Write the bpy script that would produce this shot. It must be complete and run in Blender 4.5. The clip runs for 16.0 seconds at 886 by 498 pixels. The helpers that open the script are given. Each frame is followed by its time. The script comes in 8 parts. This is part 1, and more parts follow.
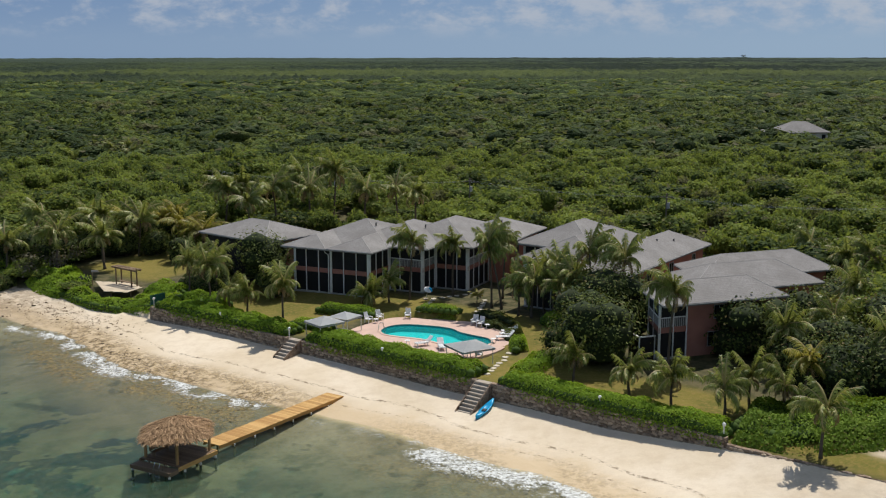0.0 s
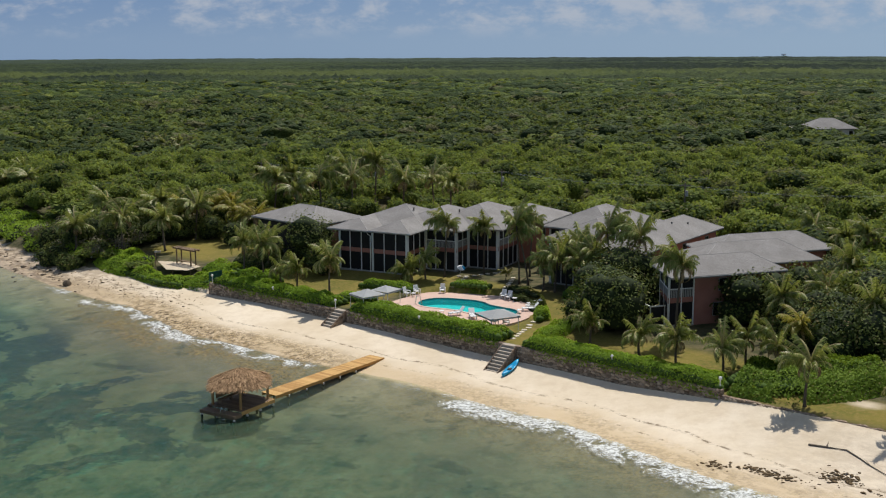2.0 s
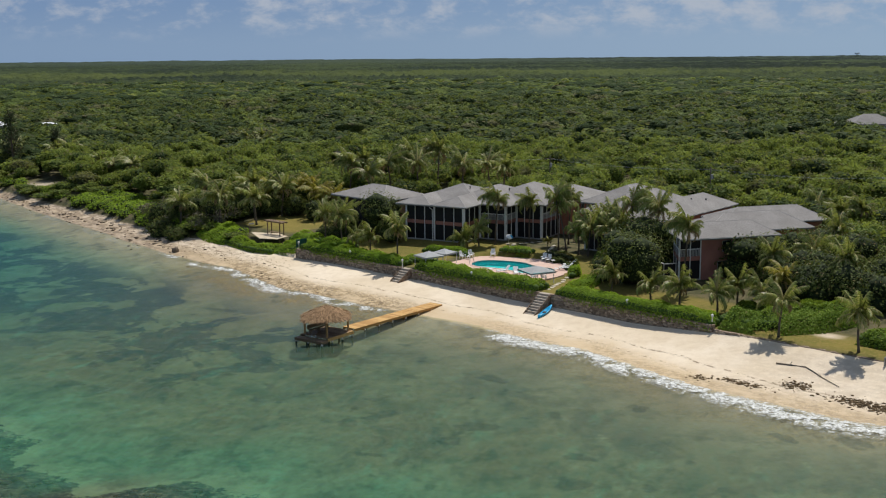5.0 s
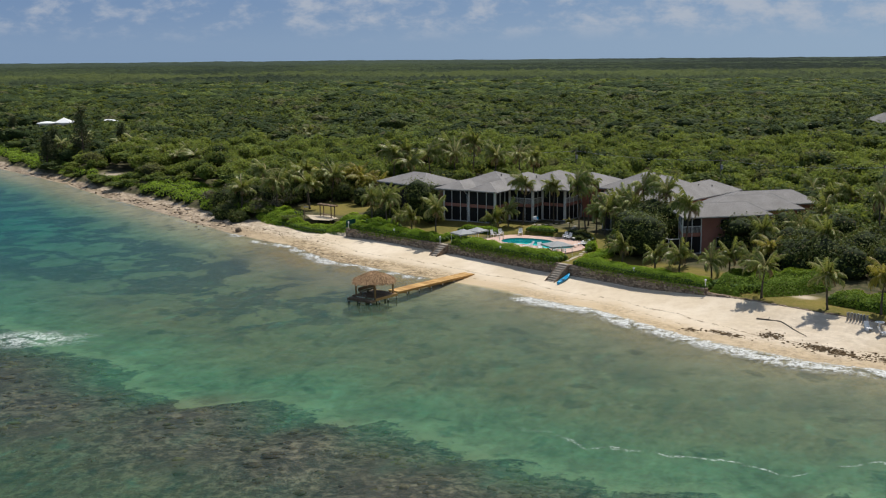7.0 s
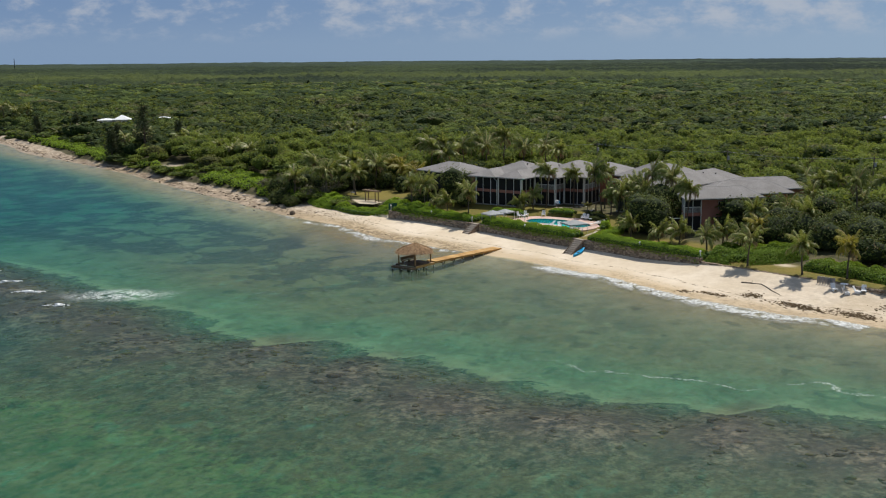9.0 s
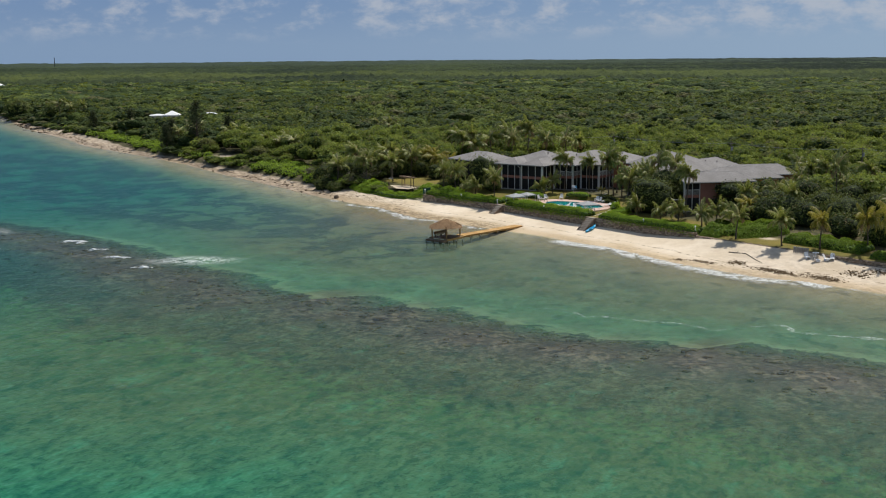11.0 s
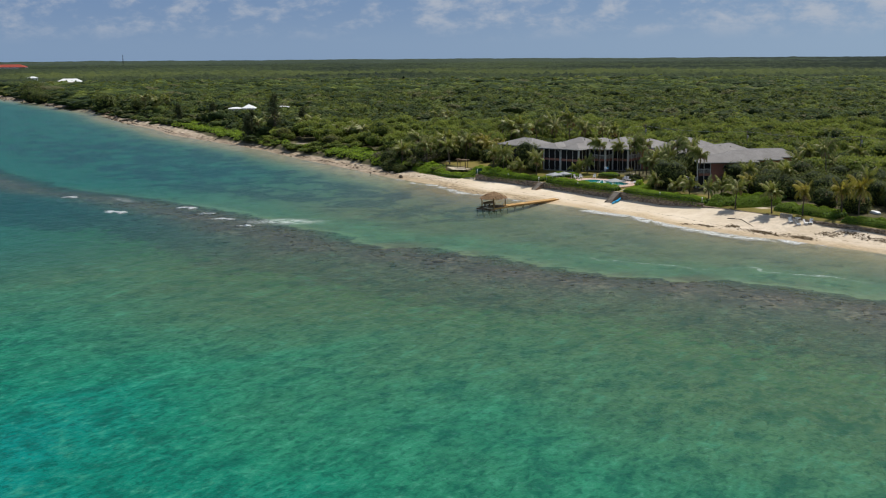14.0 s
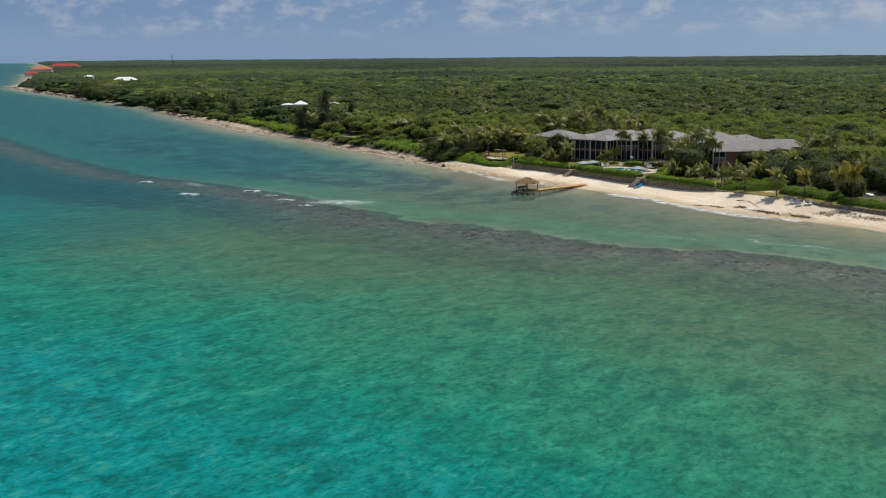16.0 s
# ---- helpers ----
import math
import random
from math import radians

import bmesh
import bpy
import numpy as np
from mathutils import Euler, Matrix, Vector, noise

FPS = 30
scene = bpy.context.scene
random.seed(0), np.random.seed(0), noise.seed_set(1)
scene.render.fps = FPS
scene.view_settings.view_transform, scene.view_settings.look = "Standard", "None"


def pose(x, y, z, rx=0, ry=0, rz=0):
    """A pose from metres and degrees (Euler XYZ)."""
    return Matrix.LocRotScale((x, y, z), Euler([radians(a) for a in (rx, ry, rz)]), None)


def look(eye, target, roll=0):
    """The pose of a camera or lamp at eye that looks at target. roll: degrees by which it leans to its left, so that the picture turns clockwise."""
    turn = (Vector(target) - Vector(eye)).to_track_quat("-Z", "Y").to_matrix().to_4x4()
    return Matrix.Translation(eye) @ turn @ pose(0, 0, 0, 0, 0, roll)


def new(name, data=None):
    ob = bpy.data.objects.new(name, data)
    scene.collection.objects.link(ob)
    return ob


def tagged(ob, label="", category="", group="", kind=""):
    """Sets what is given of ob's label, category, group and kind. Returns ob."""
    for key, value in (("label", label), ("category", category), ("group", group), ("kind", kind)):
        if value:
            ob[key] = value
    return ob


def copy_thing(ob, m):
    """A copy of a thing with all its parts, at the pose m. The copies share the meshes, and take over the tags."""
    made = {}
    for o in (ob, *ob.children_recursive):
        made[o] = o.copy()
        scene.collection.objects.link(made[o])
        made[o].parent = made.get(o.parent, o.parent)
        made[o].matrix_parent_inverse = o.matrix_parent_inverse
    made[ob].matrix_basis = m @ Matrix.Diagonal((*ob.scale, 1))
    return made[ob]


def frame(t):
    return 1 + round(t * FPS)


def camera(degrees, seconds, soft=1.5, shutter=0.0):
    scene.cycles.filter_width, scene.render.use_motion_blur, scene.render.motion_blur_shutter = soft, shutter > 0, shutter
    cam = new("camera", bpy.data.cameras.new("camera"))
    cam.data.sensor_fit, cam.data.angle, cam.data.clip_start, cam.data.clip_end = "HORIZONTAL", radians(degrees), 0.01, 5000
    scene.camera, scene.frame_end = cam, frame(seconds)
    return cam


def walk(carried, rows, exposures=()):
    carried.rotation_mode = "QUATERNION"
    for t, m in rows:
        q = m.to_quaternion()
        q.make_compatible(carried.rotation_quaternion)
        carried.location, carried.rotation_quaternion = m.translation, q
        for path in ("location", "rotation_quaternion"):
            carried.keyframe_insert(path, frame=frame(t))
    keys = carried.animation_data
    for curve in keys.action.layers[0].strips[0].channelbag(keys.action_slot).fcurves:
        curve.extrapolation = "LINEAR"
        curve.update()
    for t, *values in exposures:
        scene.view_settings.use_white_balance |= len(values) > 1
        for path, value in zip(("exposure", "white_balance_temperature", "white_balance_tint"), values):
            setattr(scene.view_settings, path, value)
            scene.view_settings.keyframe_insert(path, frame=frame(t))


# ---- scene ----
# The shore runs along S, inland is D; the retaining wall lies on D = 0.
ORIGIN = Vector((-2.17, 94.03, 0.0))
ES, ED = Vector((0.7923, -0.6101, 0.0)), Vector((0.6101, 0.7923, 0.0))


# ---- camera ----
cam = camera(43.7, 16.0, soft=1.15)
ROWS = [
    (0.0, -0.80, -1.93, 31.21, -10.085, -0.052, 1.129),
    (0.5, -0.72, -4.84, 31.15, -10.150, -0.105, 1.435),
    (1.0, -0.53, -7.73, 31.10, -10.177, -0.125, 1.924),
    (1.5, -0.23, -10.76, 31.06, -10.140, -0.175, 2.482),
    (2.0, 0.15, -13.89, 31.03, -10.081, -0.229, 3.114),
    (2.5, 0.60, -17.30, 31.01, -10.057, -0.280, 3.712),
    (3.0, 1.12, -20.93, 30.99, -10.078, -0.307, 4.328),
    (3.5, 1.70, -24.80, 30.99, -10.074, -0.378, 4.918),
    (4.0, 2.33, -28.95, 30.99, -10.064, -0.409, 5.513),
    (4.5, 3.01, -33.31, 31.00, -10.050, -0.446, 6.076),
    (7.0, 7.06, -58.09, 31.12, -9.975, -0.476, 8.692),
    (7.5, 8.01, -63.56, 31.15, -9.957, -0.481, 9.188),
    (8.0, 9.02, -69.15, 31.19, -9.941, -0.484, 9.678),
    (8.5, 10.08, -74.86, 31.23, -9.937, -0.498, 10.141),
    (9.0, 11.19, -80.65, 31.27, -9.921, -0.486, 10.562),
    (11.5, 17.73, -110.51, 31.46, -9.968, -0.441, 12.669),
    (12.0, 19.25, -116.60, 31.50, -9.982, -0.429, 13.121),
    (12.5, 20.84, -122.70, 31.53, -10.008, -0.424, 13.573),
    (13.0, 22.51, -128.81, 31.56, -10.023, -0.405, 14.081),
    (13.5, 24.25, -134.95, 31.58, -10.023, -0.402, 14.645),
    (14.0, 26.05, -141.07, 31.60, -10.025, -0.377, 15.207),
    (14.5, 27.92, -147.21, 31.62, -10.023, -0.399, 15.769),
    (15.0, 29.84, -153.32, 31.62, -10.038, -0.416, 16.333),
    (15.5, 31.81, -159.42, 31.63, -10.052, -0.427, 16.871),
    (16.0, 33.82, -165.48, 31.62, -10.069, -0.437, 17.460),
]
walk(cam, [(t, pose(x, y, z, 90 + pitch, 0, yaw) @ pose(0, 0, 0, 0, 0, roll)) for t, x, y, z, pitch, roll, yaw in ROWS])

# ---- light ----
SUN_ELEVATION, SUN_AZIMUTH = radians(60), math.atan2(0.40, 0.92)
sun_way = Vector((math.sin(SUN_AZIMUTH) * math.cos(SUN_ELEVATION), math.cos(SUN_AZIMUTH) * math.cos(SUN_ELEVATION), math.sin(SUN_ELEVATION)))
sun = new("sun", bpy.data.lights.new("sun", "SUN"))
sun.data.energy, sun.data.angle, sun.data.color = 4.3, radians(0.53), (1.0, 0.955, 0.88)
sun.matrix_world = look(sun_way * 500, (0, 0, 0))
scene.view_settings.exposure = 0.0


# ---- node helpers ----
class Nodes:
    """Short hand for building a node tree."""

    def __init__(self, tree):
        self.tree = tree
        tree.nodes.clear()

    def add(self, kind, inputs=None, **props):
        n = self.tree.nodes.new(kind)
        for k, v in props.items():
            setattr(n, k, v)
        for k, v in (inputs or {}).items():
            if isinstance(v, bpy.types.NodeSocket):
                self.tree.links.new(v, n.inputs[k])
            else:
                n.inputs[k].default_value = v
        return n

    def math(self, op, a, b=0.0, c=0.0, clamp=False):
        return self.add("ShaderNodeMath", {0: a, 1: b, 2: c}, operation=op, use_clamp=clamp).outputs[0]

    def noise(self, scale, detail=4.0, rough=0.55, vector=None, distortion=0.0):
        ins = {"Scale": scale, "Detail": detail, "Roughness": rough, "Distortion": distortion}
        if vector is not None:
            ins["Vector"] = vector
        return self.add("ShaderNodeTexNoise", ins).outputs[0]

    def span(self, value, lo, hi, to_lo=0.0, to_hi=1.0):
        n = self.add("ShaderNodeMapRange", {0: value, 1: lo, 2: hi, 3: to_lo, 4: to_hi}, interpolation_type="SMOOTHSTEP")
        return n.outputs[0]

    def mix(self, fac, a, b, blend="MIX"):
        n = self.add("ShaderNodeMix", {0: fac, 6: a, 7: b}, data_type="RGBA", blend_type=blend)
        return n.outputs[2]

    def attr(self, name):
        return self.add("ShaderNodeAttribute", attribute_name=name).outputs["Fac"]

    def place(self):
        return self.add("ShaderNodeNewGeometry").outputs["Position"]

    def bump(self, height, strength=0.3, distance=0.05):
        return self.add("ShaderNodeBump", {"Height": height, "Strength": strength, "Distance": distance}).outputs[0]

    def shade(self, color, rough=0.7, normal=None, **more):
        ins = {"Base Color": color, "Roughness": rough}
        if normal is not None:
            ins["Normal"] = normal
        ins.update({k.replace("_", " "): v for k, v in more.items()})
        return self.add("ShaderNodeBsdfPrincipled", ins).outputs[0]

    def out(self, surface):
        self.add("ShaderNodeOutputMaterial", {"Surface": surface})


def rgb(r, g, b):
    return (r, g, b, 1.0)


def material(name):
    m = bpy.data.materials.new(name)
    m.use_nodes = True
    return m, Nodes(m.node_tree)


def plain(name, color, rough=0.7, spread=0.25, scale=3.0, fine=40.0, bump=0.2, dist=0.01, metallic=0.0, spec=0.3):
    """A surface of one colour with stains, grain and a fine relief."""
    m, n = material(name)
    where = n.place()
    big, small = n.noise(scale, 5, 0.6, where), n.noise(fine, 3, 0.6, where)
    c = Vector(color)
    lo, hi = c * (1 - spread), c * (1 + spread * 0.6)
    col = n.mix(n.span(big, 0.3, 0.7), rgb(*lo), rgb(*hi))
    col = n.mix(n.math("MULTIPLY", small, 0.35), col, rgb(*(c * 0.7)))
    rnd = n.add("ShaderNodeObjectInfo").outputs["Random"]
    col = n.mix(0.25, col, n.mix(rnd, rgb(*(c * 0.75)), rgb(*(c * 1.15))))
    n.out(n.shade(col, rough, n.bump(small, bump, dist), Metallic=metallic, Specular_IOR_Level=spec))
    return m


# ---- sky ----
world = bpy.data.worlds.new("sky")
scene.world = world
world.use_nodes = True
w = Nodes(world.node_tree)
sky = w.add("ShaderNodeTexSky", sky_type="NISHITA", sun_disc=False, sun_elevation=SUN_ELEVATION, sun_rotation=SUN_AZIMUTH, altitude=20.0, air_density=1.0, dust_density=0.6, ozone_density=2.2)
direction = w.add("ShaderNodeTexCoord").outputs["Generated"]
xyz = w.add("ShaderNodeSeparateXYZ", {0: direction})
up = w.math("MAXIMUM", xyz.outputs[2], 0.0)
flat = w.math("ADD", up, 0.5)
cloud_at = w.add("ShaderNodeCombineXYZ", {0: w.math("DIVIDE", xyz.outputs[0], flat), 1: w.math("DIVIDE", xyz.outputs[1], flat), 2: 0.0}).outputs[0]
puffs = w.noise(15.0, 9, 0.62, cloud_at, 0.1)
banks = w.noise(3.2, 3, 0.5, cloud_at)
cover = w.math("MULTIPLY", w.span(w.math("ADD", w.math("ADD", puffs, w.math("MULTIPLY", banks, 0.5)), w.math("MULTIPLY", xyz.outputs[0], 0.10)), 0.66, 0.94), w.span(up, 0.008, 0.032))
cover = w.math("MULTIPLY", cover, 0.75)
# brighter towards the sun's side
side = w.span(xyz.outputs[0], -0.55, 0.45)
low_sky = w.mix(w.span(up, 0.0, 0.05), w.mix(side, rgb(2.15, 3.35, 5.25), rgb(2.95, 4.3, 6.0)), w.mix(side, rgb(1.6, 2.7, 4.8), rgb(2.3, 3.6, 5.6)))
blue = w.mix(w.span(up, 0.06, 0.5, 0.92, 0.0), sky.outputs[0], low_sky)
tinted = w.mix(cover, blue, rgb(5.0, 5.4, 6.1))
w.add("ShaderNodeOutputWorld", {"Surface": w.add("ShaderNodeBackground", {"Color": tinted, "Strength": 0.09}).outputs[0]})

# ---- building helpers ----
def mesh_of(name, verts, faces, mats=(), smooth=False, index=None):
    me = bpy.data.meshes.new(name)
    me.from_pydata([tuple(v) for v in verts], [], [tuple(f) for f in faces])
    for m in mats:
        me.materials.append(m)
    if index is not None:
        me.polygons.foreach_set("material_index", index)
    if smooth:
        me.polygons.foreach_set("use_smooth", [True] * len(me.polygons))
    me.update()
    return me


def mesh_np(name, verts, quads, tris, mats, quad_mat=None, tri_mat=None):
    """A large mesh from arrays."""
    me = bpy.data.meshes.new(name)
    nq, nt = len(quads), len(tris)
    me.vertices.add(len(verts))
    me.vertices.foreach_set("co", np.asarray(verts, np.float32).ravel())
    loops = np.concatenate([np.asarray(quads, np.int32).ravel(), np.asarray(tris, np.int32).ravel()])
    me.loops.add(len(loops))
    me.loops.foreach_set("vertex_index", loops)
    me.polygons.add(nq + nt)
    me.polygons.foreach_set("loop_start", np.concatenate([np.arange(nq) * 4, nq * 4 + np.arange(nt) * 3]).astype(np.int32))
    for m in mats:
        me.materials.append(m)
    if quad_mat is not None or tri_mat is not None:
        a = np.zeros(nq, np.int32) if quad_mat is None else np.asarray(quad_mat, np.int32)
        b = np.zeros(nt, np.int32) if tri_mat is None else np.asarray(tri_mat, np.int32)
        me.polygons.foreach_set("material_index", np.concatenate([a, b]))
    me.update(calc_edges=True)
    me.validate()
    return me


def link(name, me, mat=None, parent=None, m=None, label=""):
    if mat is not None and not me.materials:
        me.materials.append(mat)
    ob = new(name, me)
    if parent is not None:
        ob.parent = parent
    if m is not None:
        ob.matrix_basis = m
    if label:
        tagged(ob, label)
    return ob


def part(name, bm, mat, parent, label="", m=None, smooth=False):
    """One bmesh as one mesh object under a thing or a part."""
    me = bpy.data.meshes.new(name)
    bm.normal_update()
    bm.to_mesh(me)
    bm.free()
    if smooth:
        me.polygons.foreach_set("use_smooth", [True] * len(me.polygons))
    return link(name, me, mat, parent, m, label)


def thing(name, m, label, category, group="", kind=""):
    return_ob = new(name)
    return_ob.empty_display_size = 0.3
    return_ob.matrix_basis = m
    return tagged(return_ob, label, category, group, kind)


def box(bm, x0, y0, z0, x1, y1, z1, bevel=0.0):
    """A box with bevelled edges, added to a bmesh."""
    v = [bm.verts.new(p) for p in ((x0, y0, z0), (x1, y0, z0), (x1, y1, z0), (x0, y1, z0), (x0, y0, z1), (x1, y0, z1), (x1, y1, z1), (x0, y1, z1))]
    fs = [bm.faces.new([v[i] for i in q]) for q in ((3, 2, 1, 0), (4, 5, 6, 7), (0, 1, 5, 4), (1, 2, 6, 5), (2, 3, 7, 6), (3, 0, 4, 7))]
    if bevel:
        es = list({e for f in fs for e in f.edges})
        bmesh.ops.bevel(bm, geom=es, offset=bevel, segments=1, affect="EDGES")
    return bm


def boxed(*a, bevel=0.0):
    return box(bmesh.new(), *a, bevel=bevel)


def tube(bm, pts, radii, sides=8, cap=True):
    """A round bar along points."""
    rings = []
    pts = [Vector(p) for p in pts]
    for i, p in enumerate(pts):
        way = (pts[min(i + 1, len(pts) - 1)] - pts[max(i - 1, 0)]).normalized()
        a = way.orthogonal().normalized() if abs(way.z) < 0.99 else Vector((1, 0, 0))
        b = way.cross(a).normalized()
        a = b.cross(way)
        r = radii[i] if isinstance(radii, (list, tuple)) else radii
        rings.append([bm.verts.new(p + (a * math.cos(k * 2 * math.pi / sides) + b * math.sin(k * 2 * math.pi / sides)) * r) for k in range(sides)])
    for r0, r1 in zip(rings, rings[1:]):
        for k in range(sides):
            bm.faces.new((r0[k], r0[(k + 1) % sides], r1[(k + 1) % sides], r1[k]))
    if cap:
        bm.faces.new(rings[0][::-1])
        bm.faces.new(rings[-1])
    return bm


def ball(bm, at, r, sub=2):
    bmesh.ops.create_icosphere(bm, subdivisions=sub, radius=r, matrix=Matrix.Translation(at))
    return bm


def turned(angle, x, y, z):
    return pose(x, y, z, 0, 0, angle)


# ---- ground, beach and sea floor ----
SHORE_S = np.array([-5200, -2590, -1620, -1150, -1000, -933, -715, -599, -547, -445, -374, -288, -258, -205, -165, -135, -101, -69, -48, -33, -21, -4, 9, 17, 29, 39, 47, 54, 80, 150, 400, 5200.0])
SHORE_D = np.array([1250, 600, 288, 160, 108, 95, 75, 70, 62, 53, 34, 22, 14, 10.8, 7.4, 2.1, -2.7, -7.4, -8.0, -11.0, -10.6, -9.6, -9.6, -9.6, -12, -13.1, -13.1, -10.5, -9.8, -8.5, 0, 600.0])
BUSH_S = np.array([-5200, -2590, -1620, -1150, -979, -766, -575, -402, -292, -212, -173, -139, -109, -80, -61, -46, -43.6])
BUSH_D = np.array([1256, 606, 294, 166, 107, 88, 71.4, 44.8, 29, 14.0, 11, 6.4, 3.6, 0.0, 1.2, 0.6, 0.3])
REEF_S = np.array([-900, -304, -185.8, -107.8, -85.8, -59.8, -47.8, -25.8, -17.8, -9.8, -2.8, 0.2, 3.6, 7.2, 10.7, 12.4, 13.7, 15.2, 19.0, 24.2, 26.2, 26.8, 28.3, 33.6, 35.8, 40.2, 42.7, 46.3, 49.4, 53.0, 54.8, 56.5, 59.9, 62.4, 63.4, 64.7, 68.2, 72.9, 89.2, 150, 600])
REEF_D = np.array([-58.3, -70.3, -77.3, -77.3, -70.3, -66.3, -64.3, -64.3, -65.3, -62.8, -62.8, -65.6, -65.5, -63.8, -65.1, -62.3, -58.8, -57.5, -56.9, -59.1, -58.3, -55.7, -54.4, -55.5, -54.2, -55.3, -53.2, -54.1, -52.6, -52.3, -50.5, -48.7, -48.5, -47.8, -42.9, -41.5, -42.2, -39.5, -36.3, -32.3, -38.3])


def wobble(x, y, scale, seed=0.0):
    """Smooth made-up unevenness from a few waves, for arrays."""
    t = 0.0
    for k, (a, b, ph) in enumerate(((1.0, 0.31, 0.3), (-0.45, 0.94, 1.9), (0.73, -0.81, 4.1), (1.63, 0.9, 2.2), (-1.3, 1.5, 5.3))):
        t = t + np.sin((a * x + b * y) / scale + ph + seed * (k + 1.7)) / (1 + 0.5 * k)
    return t / 2.6


DECK_POINTS = ((-13.2, 107.6), (-11.3, 111.7), (-8.2, 114.9), (-3.3, 114.1), (0.9, 112.4), (4.2, 108.8), (4.0, 105.0), (2.2, 101.0), (-0.8, 98.6), (-3.2, 100.6), (-7.4, 103.5), (-11.0, 105.6))


def inside(points, x, y, scale=1.0):
    """Which places lie in a closed outline, scaled about its middle."""
    p = np.array(points)
    mid = p.mean(0)
    p = mid + (p - mid) * scale
    hit = np.zeros(np.shape(x), bool)
    for (x0, y0), (x1, y1) in zip(p, np.roll(p, -1, 0)):
        cross = ((y0 > y) != (y1 > y)) & (x < (x1 - x0) * (y - y0) / (y1 - y0 + 1e-9) + x0)
        hit ^= cross
    return hit


def shore_d(s):
    return np.interp(s, SHORE_S, SHORE_D) + 0.45 * wobble(s, s * 0.3, 4.0, 1.0)


def bush_d(s):
    return np.where(s < -43.5, np.interp(s, BUSH_S, BUSH_D) + 0.8 * wobble(s, 0, 5.0, 3.0), 0.3)


def ground_z(s, d):
    """Height of the ground by place."""
    s, d = np.asarray(s, float), np.asarray(d, float)
    sh = shore_d(s)
    ds = d - sh
    bow = np.interp(s, [-15.0, 0.0], [0.9, 1.9])
    beach = 1.25 * np.clip(np.maximum(ds, 0) / 9.6, 0, 1.3) ** bow
    out = np.maximum(-ds, 0)
    reef = np.interp(s, REEF_S, REEF_D)
    # a flat rock shelf lies just awash along the west beach
    shelf = 5.5 * np.clip((-9 - s) / 8.0, 0, 1) * np.clip((s + 58) / 10.0, 0, 1) * (1 + 0.3 * wobble(s, d, 2.5, 4.0))
    out = np.maximum(out - shelf, 0) + 0.10 * np.minimum(out, shelf)
    bed = -(1.7 * (1 - np.exp(-out / 14)) + 0.05 * np.maximum(reef - 22 - d, 0))
    bed = np.maximum(bed, -9.0)
    crest = np.exp(-(((d - (reef - 11)) / 10.0) ** 2))
    bed = bed + crest * (0.95 + 0.25 * wobble(s, d, 2.2, 2.0))
    walled = s > -43.6
    terrace = 2.62 + 0.83 * np.clip((d - 7.0) / 8.0, 0, 1) + 0.04 * wobble(s, d, 6.0)
    x, y = ORIGIN.x + s * ES.x + d * ED.x, ORIGIN.y + s * ES.y + d * ED.y
    by_pool = inside(DECK_POINTS, x, y, 1.04)
    terrace = np.where(by_pool, np.minimum(terrace, 2.7), terrace)
    terrace = np.where(inside(DECK_POINTS, x, y, 0.9), 1.0, terrace)
    low = np.clip((s - 24.0) / 3.0, 0, 1)
    terrace = terrace - 0.5 * low * np.clip(1 - d / 8.0, 0, 1)
    bd = bush_d(s)
    inland = d - bd
    wild = 1.55 + 1.6 * (1 - np.exp(-np.maximum(inland, 0) / 8.0)) + 0.15 * wobble(s, d, 5.0)
    rise = np.clip(inland / 2.0, 0, 1)
    natural = beach * (1 - rise) + wild * rise
    land = np.where(walled, np.where(d > 0, terrace, beach), natural)
    near = np.clip((s + 43.6) / 6.0 + 1, 0, 1)
    land = np.where(walled, land, np.where(d > 0.3, natural * (1 - near) + np.maximum(natural, np.minimum(terrace, 1.5 + d * 0.5)) * near, natural))
    return np.where(ds > 0, land, np.minimum(bed, 0.0))


def steps(fine, inner, outer, grow):
    """Grid lines: even inside, then wider and wider."""
    a = list(np.arange(-inner, inner + 1e-6, fine))
    g = fine
    while a[-1] < outer:
        g *= grow
        a.append(a[-1] + g)
        a.insert(0, a[0] - g)
    return np.array(a)


gs = steps(0.8, 75, 5200, 1.09) + 2
gd = steps(0.7, 54, 5200, 1.085) - 18
gd = np.unique(np.concatenate([gd[np.abs(gd) > 0.3], [-0.02, 0.1, 0.45]]))
GS, GD = np.meshgrid(gs, gd, indexing="ij")
GZ = ground_z(GS, GD)


def sheet(name, S, D, Z, mat):
    ns, nd = S.shape
    P = np.stack([ORIGIN.x + S * ES.x + D * ED.x, ORIGIN.y + S * ES.y + D * ED.y, Z], -1).reshape(-1, 3)
    i = np.arange(ns * nd).reshape(ns, nd)
    q = np.stack([i[:-1, :-1], i[1:, :-1], i[1:, 1:], i[:-1, 1:]], -1).reshape(-1, 4)
    me = mesh_np(name, P, q, np.zeros((0, 3), np.int32), [mat])
    me.polygons.foreach_set("use_smooth", [True] * len(me.polygons))
    return me, P


def float_attr(me, name, values):
    a = me.attributes.new(name, "FLOAT", "POINT")
    a.data.foreach_set("value", np.asarray(values, np.float32).ravel())


